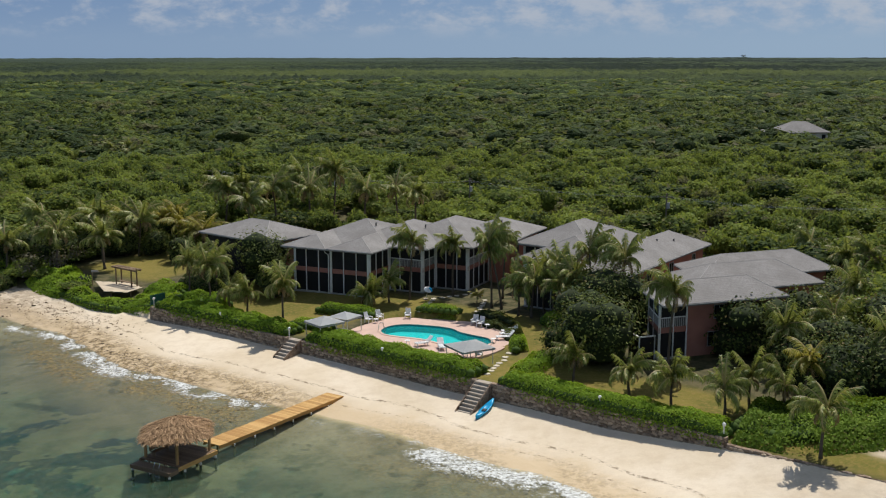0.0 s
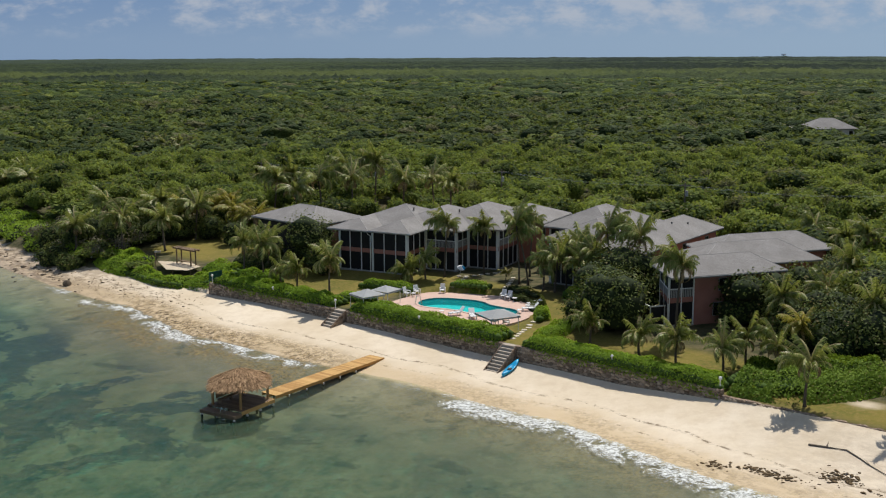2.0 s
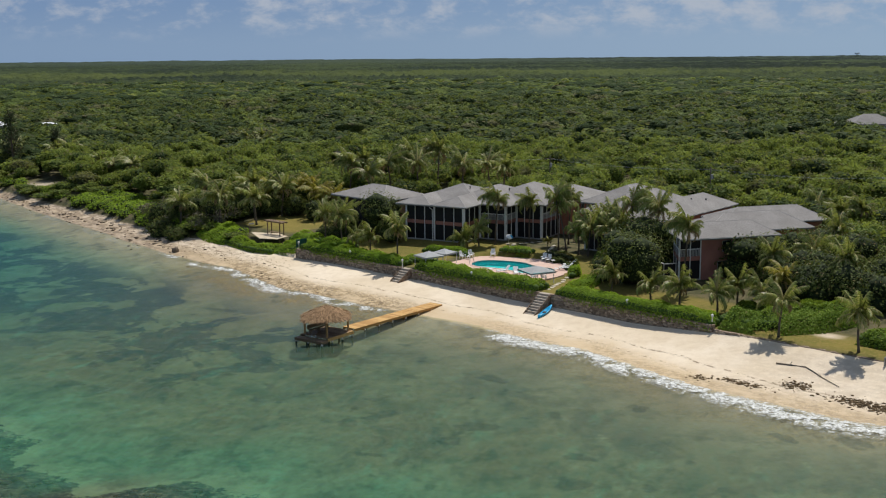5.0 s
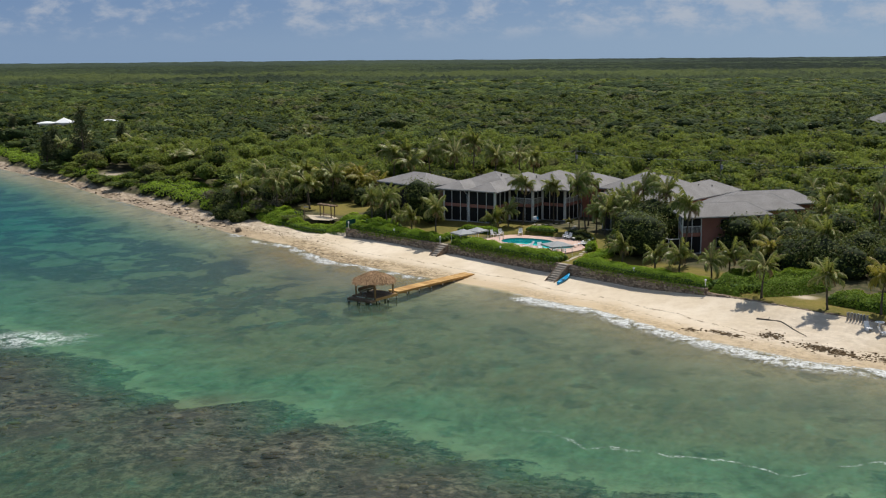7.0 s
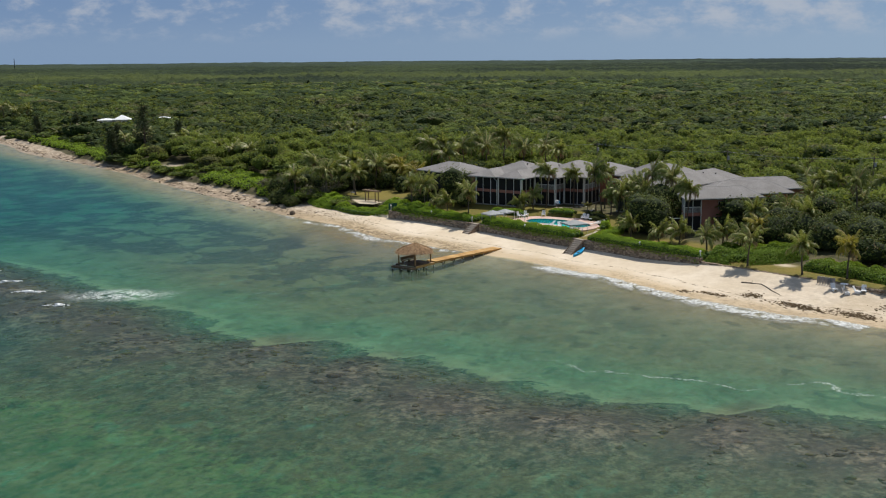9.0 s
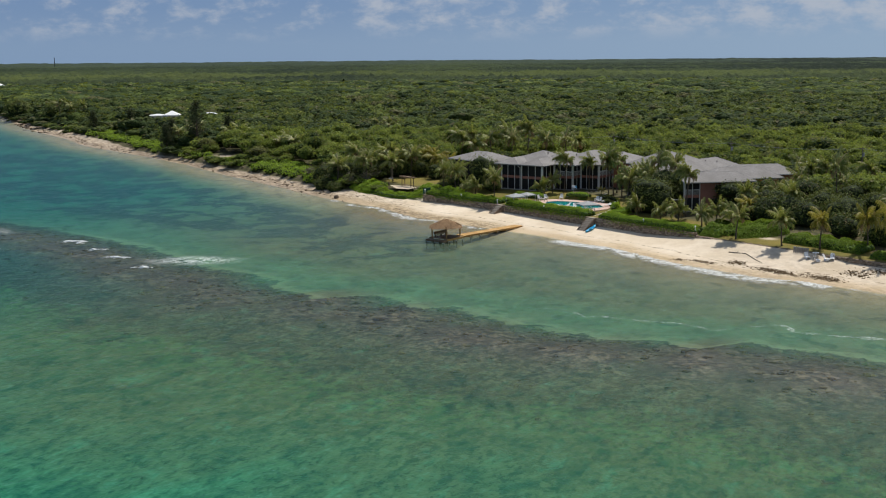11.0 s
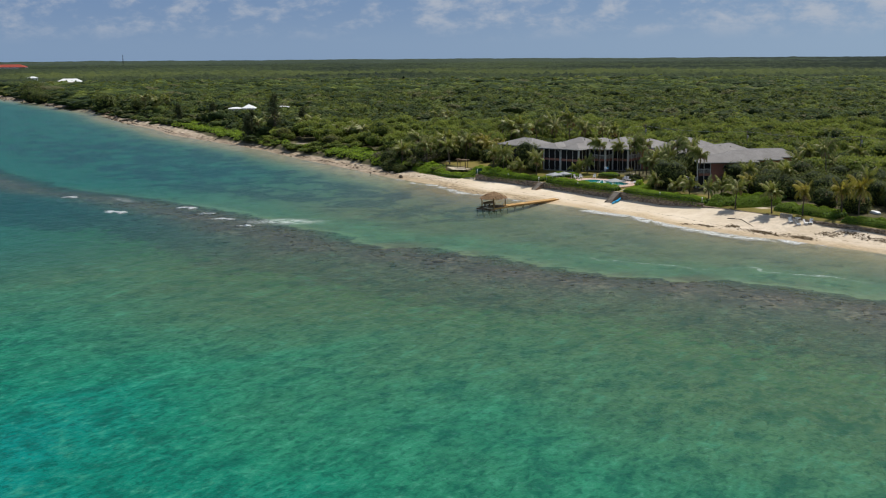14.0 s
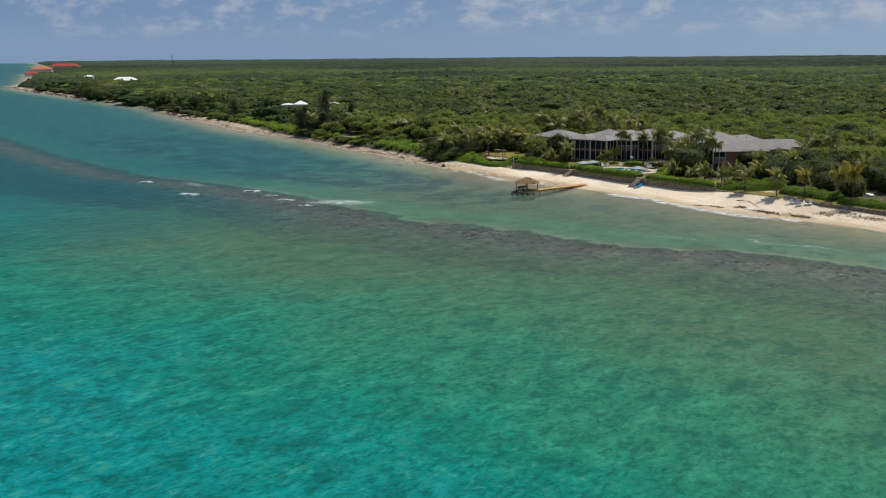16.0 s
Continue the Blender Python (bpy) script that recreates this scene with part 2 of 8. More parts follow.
def ground_material():
    m, n = material("sand_soil_and_sea_floor")
    where = n.place()
    shore, inland, reef = n.attr("shore"), n.attr("inland"), n.attr("reef")
    big, mid, fine = n.noise(0.12, 5, 0.6, where), n.noise(0.9, 5, 0.65, where), n.noise(14.0, 4, 0.6, where)
    sand = n.mix(n.span(big, 0.35, 0.65), rgb(0.63, 0.525, 0.38), rgb(0.73, 0.63, 0.49))
    sand = n.mix(n.math("MULTIPLY", n.span(mid, 0.4, 0.7), 0.3), sand, rgb(0.50, 0.39, 0.265))
    # wet strip by the water, drying inland
    edge = n.math("ADD", shore, n.math("MULTIPLY", n.math("SUBTRACT", mid, 0.5), 5.0))
    wet = n.span(edge, 1.6, 5.0, 1.0, 0.0)
    sand = n.mix(n.math("MULTIPLY", wet, 0.75), sand, rgb(0.53, 0.395, 0.225))
    # lines of stranded weed
    stretched = n.add("ShaderNodeMapping", {0: where, 2: (0, 0, -0.656), 3: (1.9, 0.9, 1)}, vector_type="TEXTURE").outputs[0]
    weed = n.noise(1.9, 7, 0.78, stretched, 0.4)
    line_at = n.math("ADD", shore, n.math("MULTIPLY", n.noise(0.09, 3, 0.5, where), 3.2))
    line = n.math("MULTIPLY", n.span(n.math("ABSOLUTE", n.math("SUBTRACT", line_at, 6.6)), 0.03, 0.30, 1.0, 0.0), n.span(weed, 0.50, 0.56))
    second = n.math("MULTIPLY", n.span(n.math("ABSOLUTE", n.math("SUBTRACT", n.math("ADD", shore, n.math("MULTIPLY", n.noise(0.13, 3, 0.5, where), 2.5)), 4.4)), 0.03, 0.22, 1.0, 0.0), n.span(weed, 0.54, 0.60))
    line = n.math("MAXIMUM", line, second)
    left = n.attr("rubble")
    sand = n.mix(n.math("MULTIPLY", left, n.span(mid, 0.3, 0.65, 0.25, 0.65)), sand, rgb(0.33, 0.255, 0.19))
    strewn = n.math("MULTIPLY", n.math("MULTIPLY", n.span(n.noise(0.8, 7, 0.78, stretched, 0.3), 0.45, 0.55), left), n.span(shore, 0.2, 7.0, 1.0, 0.75))
    line = n.math("MAXIMUM", line, n.math("MULTIPLY", strewn, 0.9))
    sand = n.mix(n.math("MULTIPLY", line, 0.85), sand, rgb(0.15, 0.105, 0.06))
    # soil, litter and grass behind
    soil = n.mix(n.span(mid, 0.35, 0.65), rgb(0.045, 0.05, 0.018), rgb(0.12, 0.10, 0.05))
    lawn = n.mix(n.span(n.noise(0.22, 5, 0.65, where), 0.35, 0.65), rgb(0.12, 0.115, 0.018), rgb(0.215, 0.168, 0.034))
    lawn = n.mix(n.span(n.noise(2.5, 5, 0.7, where), 0.4, 0.75), lawn, rgb(0.28, 0.19, 0.06))
    lawn = n.mix(n.math("MULTIPLY", fine, 0.4), lawn, rgb(0.06, 0.085, 0.02))
    land = n.mix(n.attr("lawn"), soil, lawn)
    land = n.mix(n.attr("yard"), land, rgb(0.6, 0.5, 0.38))
    inner = n.span(n.math("ADD", inland, n.math("MULTIPLY", n.math("SUBTRACT", mid, 0.5), 2.0)), 0.0, 0.6)
    col = n.mix(inner, sand, land)
    # sea floor: sand, seagrass beds, coral rock
    bed = n.mix(n.span(big, 0.3, 0.7), rgb(0.245, 0.21, 0.135), rgb(0.345, 0.30, 0.195))
    bed = n.mix(n.math("MULTIPLY", n.span(n.noise(0.35, 7, 0.72, where), 0.42, 0.68), 0.7), bed, rgb(0.10, 0.10, 0.055))
    bed = n.mix(n.math("MULTIPLY", n.attr("ledge"), n.span(shore, -26.0, -5.0, 0.25, 0.6)), bed, rgb(0.10, 0.095, 0.062))
    grass = n.math("MULTIPLY", n.attr("seagrass"), n.math("MULTIPLY", n.span(n.math("ADD", n.noise(0.105, 6, 0.62, where, 0.3), n.math("MULTIPLY", n.attr("beds"), 0.055)), 0.518, 0.55), n.span(n.noise(0.9, 5, 0.7, where), 0.25, 0.6, 0.7, 1.0)))
    bed = n.mix(n.math("MULTIPLY", grass, 0.92), bed, rgb(0.018, 0.034, 0.050))
    spots = n.span(n.noise(0.24, 3, 0.5, where, 0.4), 0.60, 0.66)
    bed = n.mix(n.math("MULTIPLY", spots, 0.6), bed, rgb(0.035, 0.042, 0.03))
    ragged = n.math("ADD", reef, n.math("MULTIPLY", n.math("SUBTRACT", n.noise(0.11, 6, 0.65, where), 0.5), 0.7))
    ragged = n.math("ADD", ragged, n.math("MULTIPLY", n.math("SUBTRACT", n.noise(0.5, 7, 0.75, where), 0.5), 1.1))
    knobs = n.math("ADD", n.math("MULTIPLY", n.noise(1.1, 8, 0.78, where), 0.6), n.math("MULTIPLY", n.noise(0.42, 6, 0.7, where, 1.0), 0.4))
    # hollows and pits painted near-black as the shade between coral knobs
    coral = n.mix(n.span(knobs, 0.45, 0.59), rgb(0.010, 0.009, 0.008), rgb(0.29, 0.225, 0.165))
    coral = n.mix(n.span(n.noise(2.3, 7, 0.82, where, 0.3), 0.40, 0.54, 0.85, 0.0), coral, rgb(0.008, 0.009, 0.010))
    coral = n.mix(n.math("MULTIPLY", n.span(n.noise(1.7, 6, 0.8, where), 0.52, 0.64), 0.5), coral, rgb(0.32, 0.26, 0.19))
    coral = n.mix(n.math("MULTIPLY", n.span(n.noise(0.16, 5, 0.65, where), 0.45, 0.62), 0.6), coral, rgb(0.05, 0.038, 0.033))
    bed = n.mix(n.math("MULTIPLY", n.math("MULTIPLY", n.span(ragged, 0.12, 0.36), n.span(n.attr("reef_fade"), 0.5, 0.95)), n.span(n.attr("rubble"), 0.3, 0.9, 0.7, 0.1)), bed, rgb(0.44, 0.42, 0.27))
    outer = n.math("ADD", n.attr("reef_fade"), n.math("ADD", n.math("MULTIPLY", n.noise(0.16, 6, 0.7, where, 0.4), 0.7), n.math("MULTIPLY", n.noise(0.8, 6, 0.75, where), 0.6)))
    bed = n.mix(n.math("MULTIPLY", n.span(n.noise(0.09, 5, 0.65, where), 0.4, 0.6), n.span(reef, 0.5, 0.9, 0.0, 0.5)), bed, rgb(0.17, 0.19, 0.085))
    mottle = n.span(n.noise(0.7, 8, 0.8, where, 0.5), 0.42, 0.56)
    bed = n.mix(n.span(reef, 0.35, 0.8, 0.0, 0.85), bed, n.mix(mottle, rgb(0.018, 0.036, 0.020), rgb(0.29, 0.31, 0.13)))
    bed = n.mix(n.math("MULTIPLY", n.span(ragged, 0.45, 0.49), n.span(outer, 0.93, 1.16)), bed, coral)
    near = n.math("MULTIPLY", n.math("MULTIPLY", n.span(n.noise(0.2, 4, 0.6, stretched), 0.34, 0.50), n.span(n.noise(1.3, 8, 0.82, where, 0.5), 0.40, 0.54)), n.span(n.math("ADD", shore, n.math("MULTIPLY", n.math("SUBTRACT", n.noise(0.3, 5, 0.7, where), 0.5), 8.0)), -7.5, -5.5))
    bed = n.mix(n.math("MULTIPLY", near, n.attr("ledge")), bed, n.mix(n.span(n.noise(3.2, 5, 0.75, where), 0.4, 0.62), rgb(0.075, 0.05, 0.022), rgb(0.36, 0.25, 0.10)))
    col = n.mix(n.math("MULTIPLY", n.math("MULTIPLY", n.math("MULTIPLY", n.span(n.noise(0.2, 4, 0.6, stretched), 0.36, 0.50), n.span(n.noise(1.3, 8, 0.82, where, 0.5), 0.43, 0.54)), n.span(shore, 1.2, 4.8, 1.0, 0.0)), n.attr("ledge")), col, n.mix(n.span(n.noise(3.2, 5, 0.75, where), 0.4, 0.62), rgb(0.085, 0.055, 0.026), rgb(0.38, 0.27, 0.12)))
    col = n.mix(n.span(shore, -0.7, 0.3), bed, col)
    rough = n.math("SUBTRACT", 0.95, n.math("MULTIPLY", wet, 0.5))
    lumpy = n.math("MULTIPLY", n.math("MULTIPLY", knobs, n.span(ragged, 0.40, 0.55)), 4.0)
    n.out(n.shade(col, rough, n.bump(n.math("ADD", n.math("ADD", mid, lumpy), n.math("MULTIPLY", fine, 0.2)), 0.4, 0.14), Specular_IOR_Level=0.2))
    return m


GROUND = ground_material()
ground_mesh, GP = sheet("ground", GS, GD, GZ, GROUND)
shore_now = GD - shore_d(GS)
float_attr(ground_mesh, "shore", shore_now)
float_attr(ground_mesh, "inland", np.where(GS > -43.6, np.where(GD > 0.05, 3.0, -3.0), GD - bush_d(GS)))
REEF_IN = np.interp(GS, REEF_S, REEF_D)
reef_in = REEF_IN - GD
float_attr(ground_mesh, "reef", np.clip((reef_in + 6) / 11.0, 0, 1) * np.clip(1 - (reef_in - 14) / 44.0, 0, 1) * 1.15)
float_attr(ground_mesh, "reef_fade", np.clip(1 - (reef_in - 13 - 26 * np.clip((-45 - GS) / 40.0, 0, 1)) / 26.0, 0.0, 1) * (1 - 0.45 * np.clip((-60 - GS) / 60.0, 0, 1)))
float_attr(ground_mesh, "rubble", np.clip((-52 - GS) / 25.0, 0, 1) * 1.0 + np.clip((GS - 28) / 12.0, 0, 1) * 0.25)
float_attr(ground_mesh, "ledge", np.clip((-6 - GS) / 8.0, 0, 1) * np.clip((GS + 62) / 15, 0, 1) + 0.45 * np.clip((GS + 4) / 8, 0, 1))
off = GD - shore_d(GS)
float_attr(ground_mesh, "seagrass", np.clip((-off - 8) / 5, 0, 1) * np.clip((reef_in + 12) / -10, 0, 1) * np.clip((4 - GS) / 12.0, 0.3, 1))
float_attr(ground_mesh, "beds", np.clip(np.minimum.reduce([GS + 260, -2 - GS, GD - REEF_IN - 16, -14 - GD + np.clip(-GS - 60, 0, 200) * 0.12]) / 7.0, 0, 1))
lawn_zone = np.zeros_like(GS)
for s0, s1, d0, d1 in ((-45, -20, 1.5, 17), (-25, -4, 10, 20), (3, 33, 1.0, 9.5), (-71, -55, 8.5, 21), (20, 80, 0.2, 5.5), (-4, 8, 0, 9), (-7, 6, 9, 19)):
    lawn_zone = np.maximum(lawn_zone, np.clip(np.minimum.reduce([GS - s0, s1 - GS, GD - d0, d1 - GD]) / 1.5 + 0.4, 0, 1))
float_attr(ground_mesh, "lawn", lawn_zone)
yard_zone = np.clip(np.minimum.reduce([GS + 66, -36 - GS, GD - 40, 60 - GD]) / 3.0, 0, 1)
yard_zone = np.maximum(yard_zone, np.clip(1 - np.hypot((GS + 151.6) / 1.6, GD - 14.6) / 4.5, 0, 1))
yard_zone = np.maximum(yard_zone, 0.9 * np.clip(1.4 - np.hypot((GS - 37.2) / 1.4, (GD - 4.6) / 0.8), 0, 1))
float_attr(ground_mesh, "yard", yard_zone)
tagged(link("ground", ground_mesh), "pale sand beach, dry lawn and dark coral sea floor", "ground", kind="structure")


# ---- sea ----
def water_material():
    m, n = material("sea_water")
    where = n.place()
    depth = n.attr("depth")
    out = n.attr("seaward")
    drift = n.noise(0.02, 4, 0.6, where)
    cloudy = n.math("ADD", n.math("MULTIPLY", n.noise(0.16, 6, 0.7, where, 0.3), 0.8), n.math("MULTIPLY", n.noise(0.75, 5, 0.7, n.add("ShaderNodeMapping", {0: where, 2: (0, 0, -0.2), 3: (1.0, 1.9, 1)}, vector_type="TEXTURE").outputs[0], 0.5), 0.75))
    k = n.span(n.math("ADD", depth, n.math("MULTIPLY", n.math("SUBTRACT", drift, 0.5), 1.2)), 0.1, 3.0)
    tint = n.mix(k, rgb(0.90, 0.93, 0.88), rgb(0.39, 0.80, 0.62))
    tint = n.mix(n.math("MULTIPLY", n.attr("west"), n.span(depth, 0.4, 1.6)), tint, rgb(0.20, 0.70, 0.70))
    far = n.span(n.math("ADD", out, n.math("MULTIPLY", n.math("SUBTRACT", drift, 0.5), 40.0)), 28.0, 92.0)
    open_sea = n.span(n.math("ADD", out, n.math("MULTIPLY", n.math("SUBTRACT", drift, 0.5), 60.0)), 45.0, 105.0)
    glow = n.mix(n.span(depth, 0.3, 2.0), rgb(0.095, 0.09, 0.055), rgb(0.130, 0.166, 0.086))
    inner = n.math("MULTIPLY", n.span(out, -15.0, -3.0), n.span(out, 0.0, 9.0, 1.0, 0.0))
    glow = n.mix(n.math("MULTIPLY", inner, 0.6), glow, rgb(0.03, 0.28, 0.145))
    glow = n.mix(n.math("MULTIPLY", n.attr("west"), n.span(depth, 0.4, 1.6)), glow, rgb(0.0, 0.150, 0.172))
    glow = n.mix(far, glow, n.mix(n.attr("eastward"), n.mix(n.span(n.attr("west"), 0.0, 0.4), rgb(0.004, 0.172, 0.112), rgb(0.0, 0.158, 0.150)), rgb(0.055, 0.205, 0.092)))
    glow = n.mix(open_sea, glow, rgb(0.0, 0.192, 0.114))
    glow = n.mix(n.span(n.math("ADD", n.math("ADD", out, n.math("MULTIPLY", n.attr("west"), 45.0)), n.math("MULTIPLY", n.math("SUBTRACT", drift, 0.5), 60.0)), 82.0, 130.0), glow, rgb(0.0, 0.225, 0.232))
    glow = n.mix(n.math("MULTIPLY", n.math("MULTIPLY", n.attr("west"), n.span(depth, 0.8, 2.0)), n.span(out, 40.0, 110.0, 0.7, 0.2)), glow, rgb(0.0, 0.118, 0.128))
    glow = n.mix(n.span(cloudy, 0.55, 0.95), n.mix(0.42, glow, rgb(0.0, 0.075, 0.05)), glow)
    # light and dark of chop and swell painted into the water's diffuse colour
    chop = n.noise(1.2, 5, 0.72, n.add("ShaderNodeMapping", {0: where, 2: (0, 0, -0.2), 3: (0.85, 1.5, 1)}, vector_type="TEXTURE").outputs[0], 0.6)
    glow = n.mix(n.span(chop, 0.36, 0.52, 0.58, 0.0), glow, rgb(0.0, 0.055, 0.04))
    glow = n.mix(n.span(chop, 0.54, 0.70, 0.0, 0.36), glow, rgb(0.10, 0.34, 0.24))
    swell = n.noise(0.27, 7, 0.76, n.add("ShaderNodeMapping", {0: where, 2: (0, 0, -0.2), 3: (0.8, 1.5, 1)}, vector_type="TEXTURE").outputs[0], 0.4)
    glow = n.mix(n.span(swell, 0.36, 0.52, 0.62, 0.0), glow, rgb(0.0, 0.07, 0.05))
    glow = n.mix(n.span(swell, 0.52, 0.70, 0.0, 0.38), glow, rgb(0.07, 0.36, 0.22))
    clear = n.add("ShaderNodeBsdfTransparent", {"Color": tint}).outputs[0]
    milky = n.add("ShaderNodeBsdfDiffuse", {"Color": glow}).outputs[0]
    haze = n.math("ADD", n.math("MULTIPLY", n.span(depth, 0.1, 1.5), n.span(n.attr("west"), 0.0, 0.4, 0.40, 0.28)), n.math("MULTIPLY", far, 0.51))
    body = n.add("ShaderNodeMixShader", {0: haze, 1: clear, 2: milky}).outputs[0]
    # foam: the wash on the beach, spray lines
    shore = n.attr("shore")
    curl = n.noise(0.28, 5, 0.65, where, 0.6)
    lace = n.noise(3.2, 6, 0.75, where, 0.8)
    run = n.math("ADD", shore, n.math("MULTIPLY", n.math("SUBTRACT", n.noise(0.06, 3, 0.5, where), 0.5), 3.6))
    reach = n.math("DIVIDE", n.math("ABSOLUTE", n.math("ADD", run, 1.1)), n.math("ADD", 1.0, n.math("MULTIPLY", n.attr("surf"), 0.9)))
    froth = n.math("ADD", n.math("MULTIPLY", lace, 0.6), n.math("MULTIPLY", n.noise(0.9, 6, 0.75, where, 1.2), 0.4))
    thick = n.math("MULTIPLY", n.span(reach, 0.1, 1.9, 1.0, 0.0), n.span(n.math("ADD", curl, n.math("MULTIPLY", n.attr("surf"), 0.12)), 0.44, 0.62))
    wash = n.math("MULTIPLY", n.span(n.math("ADD", froth, n.math("MULTIPLY", thick, 0.15)), 0.54, 0.72), n.span(thick, 0.02, 0.45))
    flecks = n.math("MULTIPLY", n.span(n.noise(1.1, 6, 0.8, where, 1.0), 0.735, 0.77), n.span(shore, -30.0, -8.0, 1.0, 0.0))
    wash = n.math("MULTIPLY", wash, n.span(n.attr("surf"), 0.0, 0.2, 0.25, 1.0))
    churn = n.math("MULTIPLY", n.attr("churn"), n.math("MULTIPLY", n.span(n.noise(0.5, 5, 0.7, where, 0.8), 0.40, 0.54), n.span(lace, 0.44, 0.58)))
    foam = n.math("MAXIMUM", n.math("MULTIPLY", wash, 0.8), n.math("MULTIPLY", flecks, 0.25))
    foam = n.math("MAXIMUM", foam, n.math("MULTIPLY", churn, 0.95))
    ripple_at = n.math("ADD", out, n.math("MULTIPLY", n.math("SUBTRACT", n.noise(0.12, 4, 0.6, where), 0.5), 7.0))
    thread = n.math("MULTIPLY", n.span(n.math("ABSOLUTE", n.math("ADD", ripple_at, 6.0)), 0.06, 0.3, 1.0, 0.0), n.math("MULTIPLY", n.attr("thread"), n.span(lace, 0.44, 0.56)))
    foam = n.math("MAXIMUM", foam, n.math("MULTIPLY", n.math("MULTIPLY", thread, n.span(n.noise(0.5, 4, 0.7, where), 0.38, 0.58)), 0.5))
    white = n.add("ShaderNodeBsdfDiffuse", {"Color": rgb(0.8, 0.82, 0.8)}).outputs[0]
    body = n.add("ShaderNodeMixShader", {0: foam, 1: body, 2: white}).outputs[0]
    wind = n.add("ShaderNodeMapping", {0: where, 2: (0, 0, 0.35), 3: (0.9, 0.75, 1)}).outputs[0]
    waves = n.math("ADD", n.noise(0.42, 4, 0.6, wind, 0.4), n.math("MULTIPLY", n.noise(2.1, 3, 0.6, wind), 0.35))
    bump = n.bump(waves, 0.7, 0.4)
    gloss = n.add("ShaderNodeBsdfGlossy", {"Color": rgb(0.76, 0.83, 0.92), "Roughness": 0.3, "Normal": bump}).outputs[0]
    fres = n.math("MULTIPLY", n.add("ShaderNodeFresnel", {"IOR": 1.33, "Normal": bump}).outputs[0], 0.22)
    n.out(n.add("ShaderNodeMixShader", {0: fres, 1: body, 2: gloss}).outputs[0])
    return m


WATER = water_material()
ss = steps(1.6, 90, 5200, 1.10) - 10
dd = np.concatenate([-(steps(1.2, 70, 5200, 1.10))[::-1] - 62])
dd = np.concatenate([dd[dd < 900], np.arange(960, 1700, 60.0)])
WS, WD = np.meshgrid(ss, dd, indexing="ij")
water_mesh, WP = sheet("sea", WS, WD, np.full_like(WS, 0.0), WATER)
bed_now = ground_z(WS, WD)
float_attr(water_mesh, "depth", np.maximum(-bed_now, 0))
float_attr(water_mesh, "shore", WD - shore_d(WS))
float_attr(water_mesh, "surf", np.clip(np.minimum(WS - 2, 62 - WS) / 6.0, 0, 1) + 0.6 * np.clip(np.minimum(WS + 72, -10 - WS) / 7.0, 0, 1) * np.clip((WS + 80) / 40.0, 0.3, 1))
float_attr(water_mesh, "churn", np.clip(1.4 - np.hypot(((WS + 20) * 0.67 + (WD + 66) * 0.74) / 6.5, ((WS + 20) * 0.74 - (WD + 66) * 0.67) / 3.2), 0, 1) + 0.5 * np.clip(1.2 - np.hypot((WS + 72) / 6.0, (WD + 78) / 1.6), 0, 1))
float_attr(water_mesh, "thread", np.clip(np.minimum(WS - 40, 84 - WS) / 8.0, 0, 1))
float_attr(water_mesh, "eastward", np.clip((WS + 10) / 90.0, 0, 1))
float_attr(water_mesh, "west", np.clip((-22 - WS + 34 * np.clip((np.interp(WS, REEF_S, REEF_D) - 4 - WD) / 18.0, 0, 1)) / 90.0, 0, 0.95))
float_attr(water_mesh, "seaward", np.interp(WS, REEF_S, REEF_D) - WD)
tagged(link("water", water_mesh), "clear turquoise sea over sand and reef", "sea", kind="structure")

# ---- materials of built things ----
def shingle_material():
    m, n = material("grey_shingle")
    where = n.add("ShaderNodeTexCoord").outputs["Object"]
    rows = n.add("ShaderNodeTexWave", {"Vector": where, "Scale": 3.2, "Distortion": 1.2, "Detail": 2.0}, wave_type="BANDS", bands_direction="Z").outputs["Fac"]
    big, small = n.noise(0.35, 5, 0.65, where), n.noise(9.0, 4, 0.7, where)
    col = n.mix(n.span(big, 0.3, 0.7), rgb(0.215, 0.205, 0.195), rgb(0.295, 0.285, 0.275))
    col = n.mix(n.math("MULTIPLY", n.span(small, 0.4, 0.62), 0.75), col, rgb(0.165, 0.15, 0.14))
    col = n.mix(n.math("MULTIPLY", rows, 0.14), col, rgb(0.14, 0.13, 0.125))
    stain = n.span(n.noise(0.55, 7, 0.75, where), 0.48, 0.72)
    col = n.mix(n.math("MULTIPLY", stain, 0.25), col, rgb(0.33, 0.315, 0.30))
    algae = n.span(n.noise(0.2, 5, 0.7, where, 0.5), 0.52, 0.7)
    col = n.mix(n.math("MULTIPLY", algae, 0.35), col, rgb(0.19, 0.185, 0.18))
    n.out(n.shade(col, 0.9, n.bump(n.math("ADD", rows, small), 0.3, 0.02), Specular_IOR_Level=0.25))
    return m


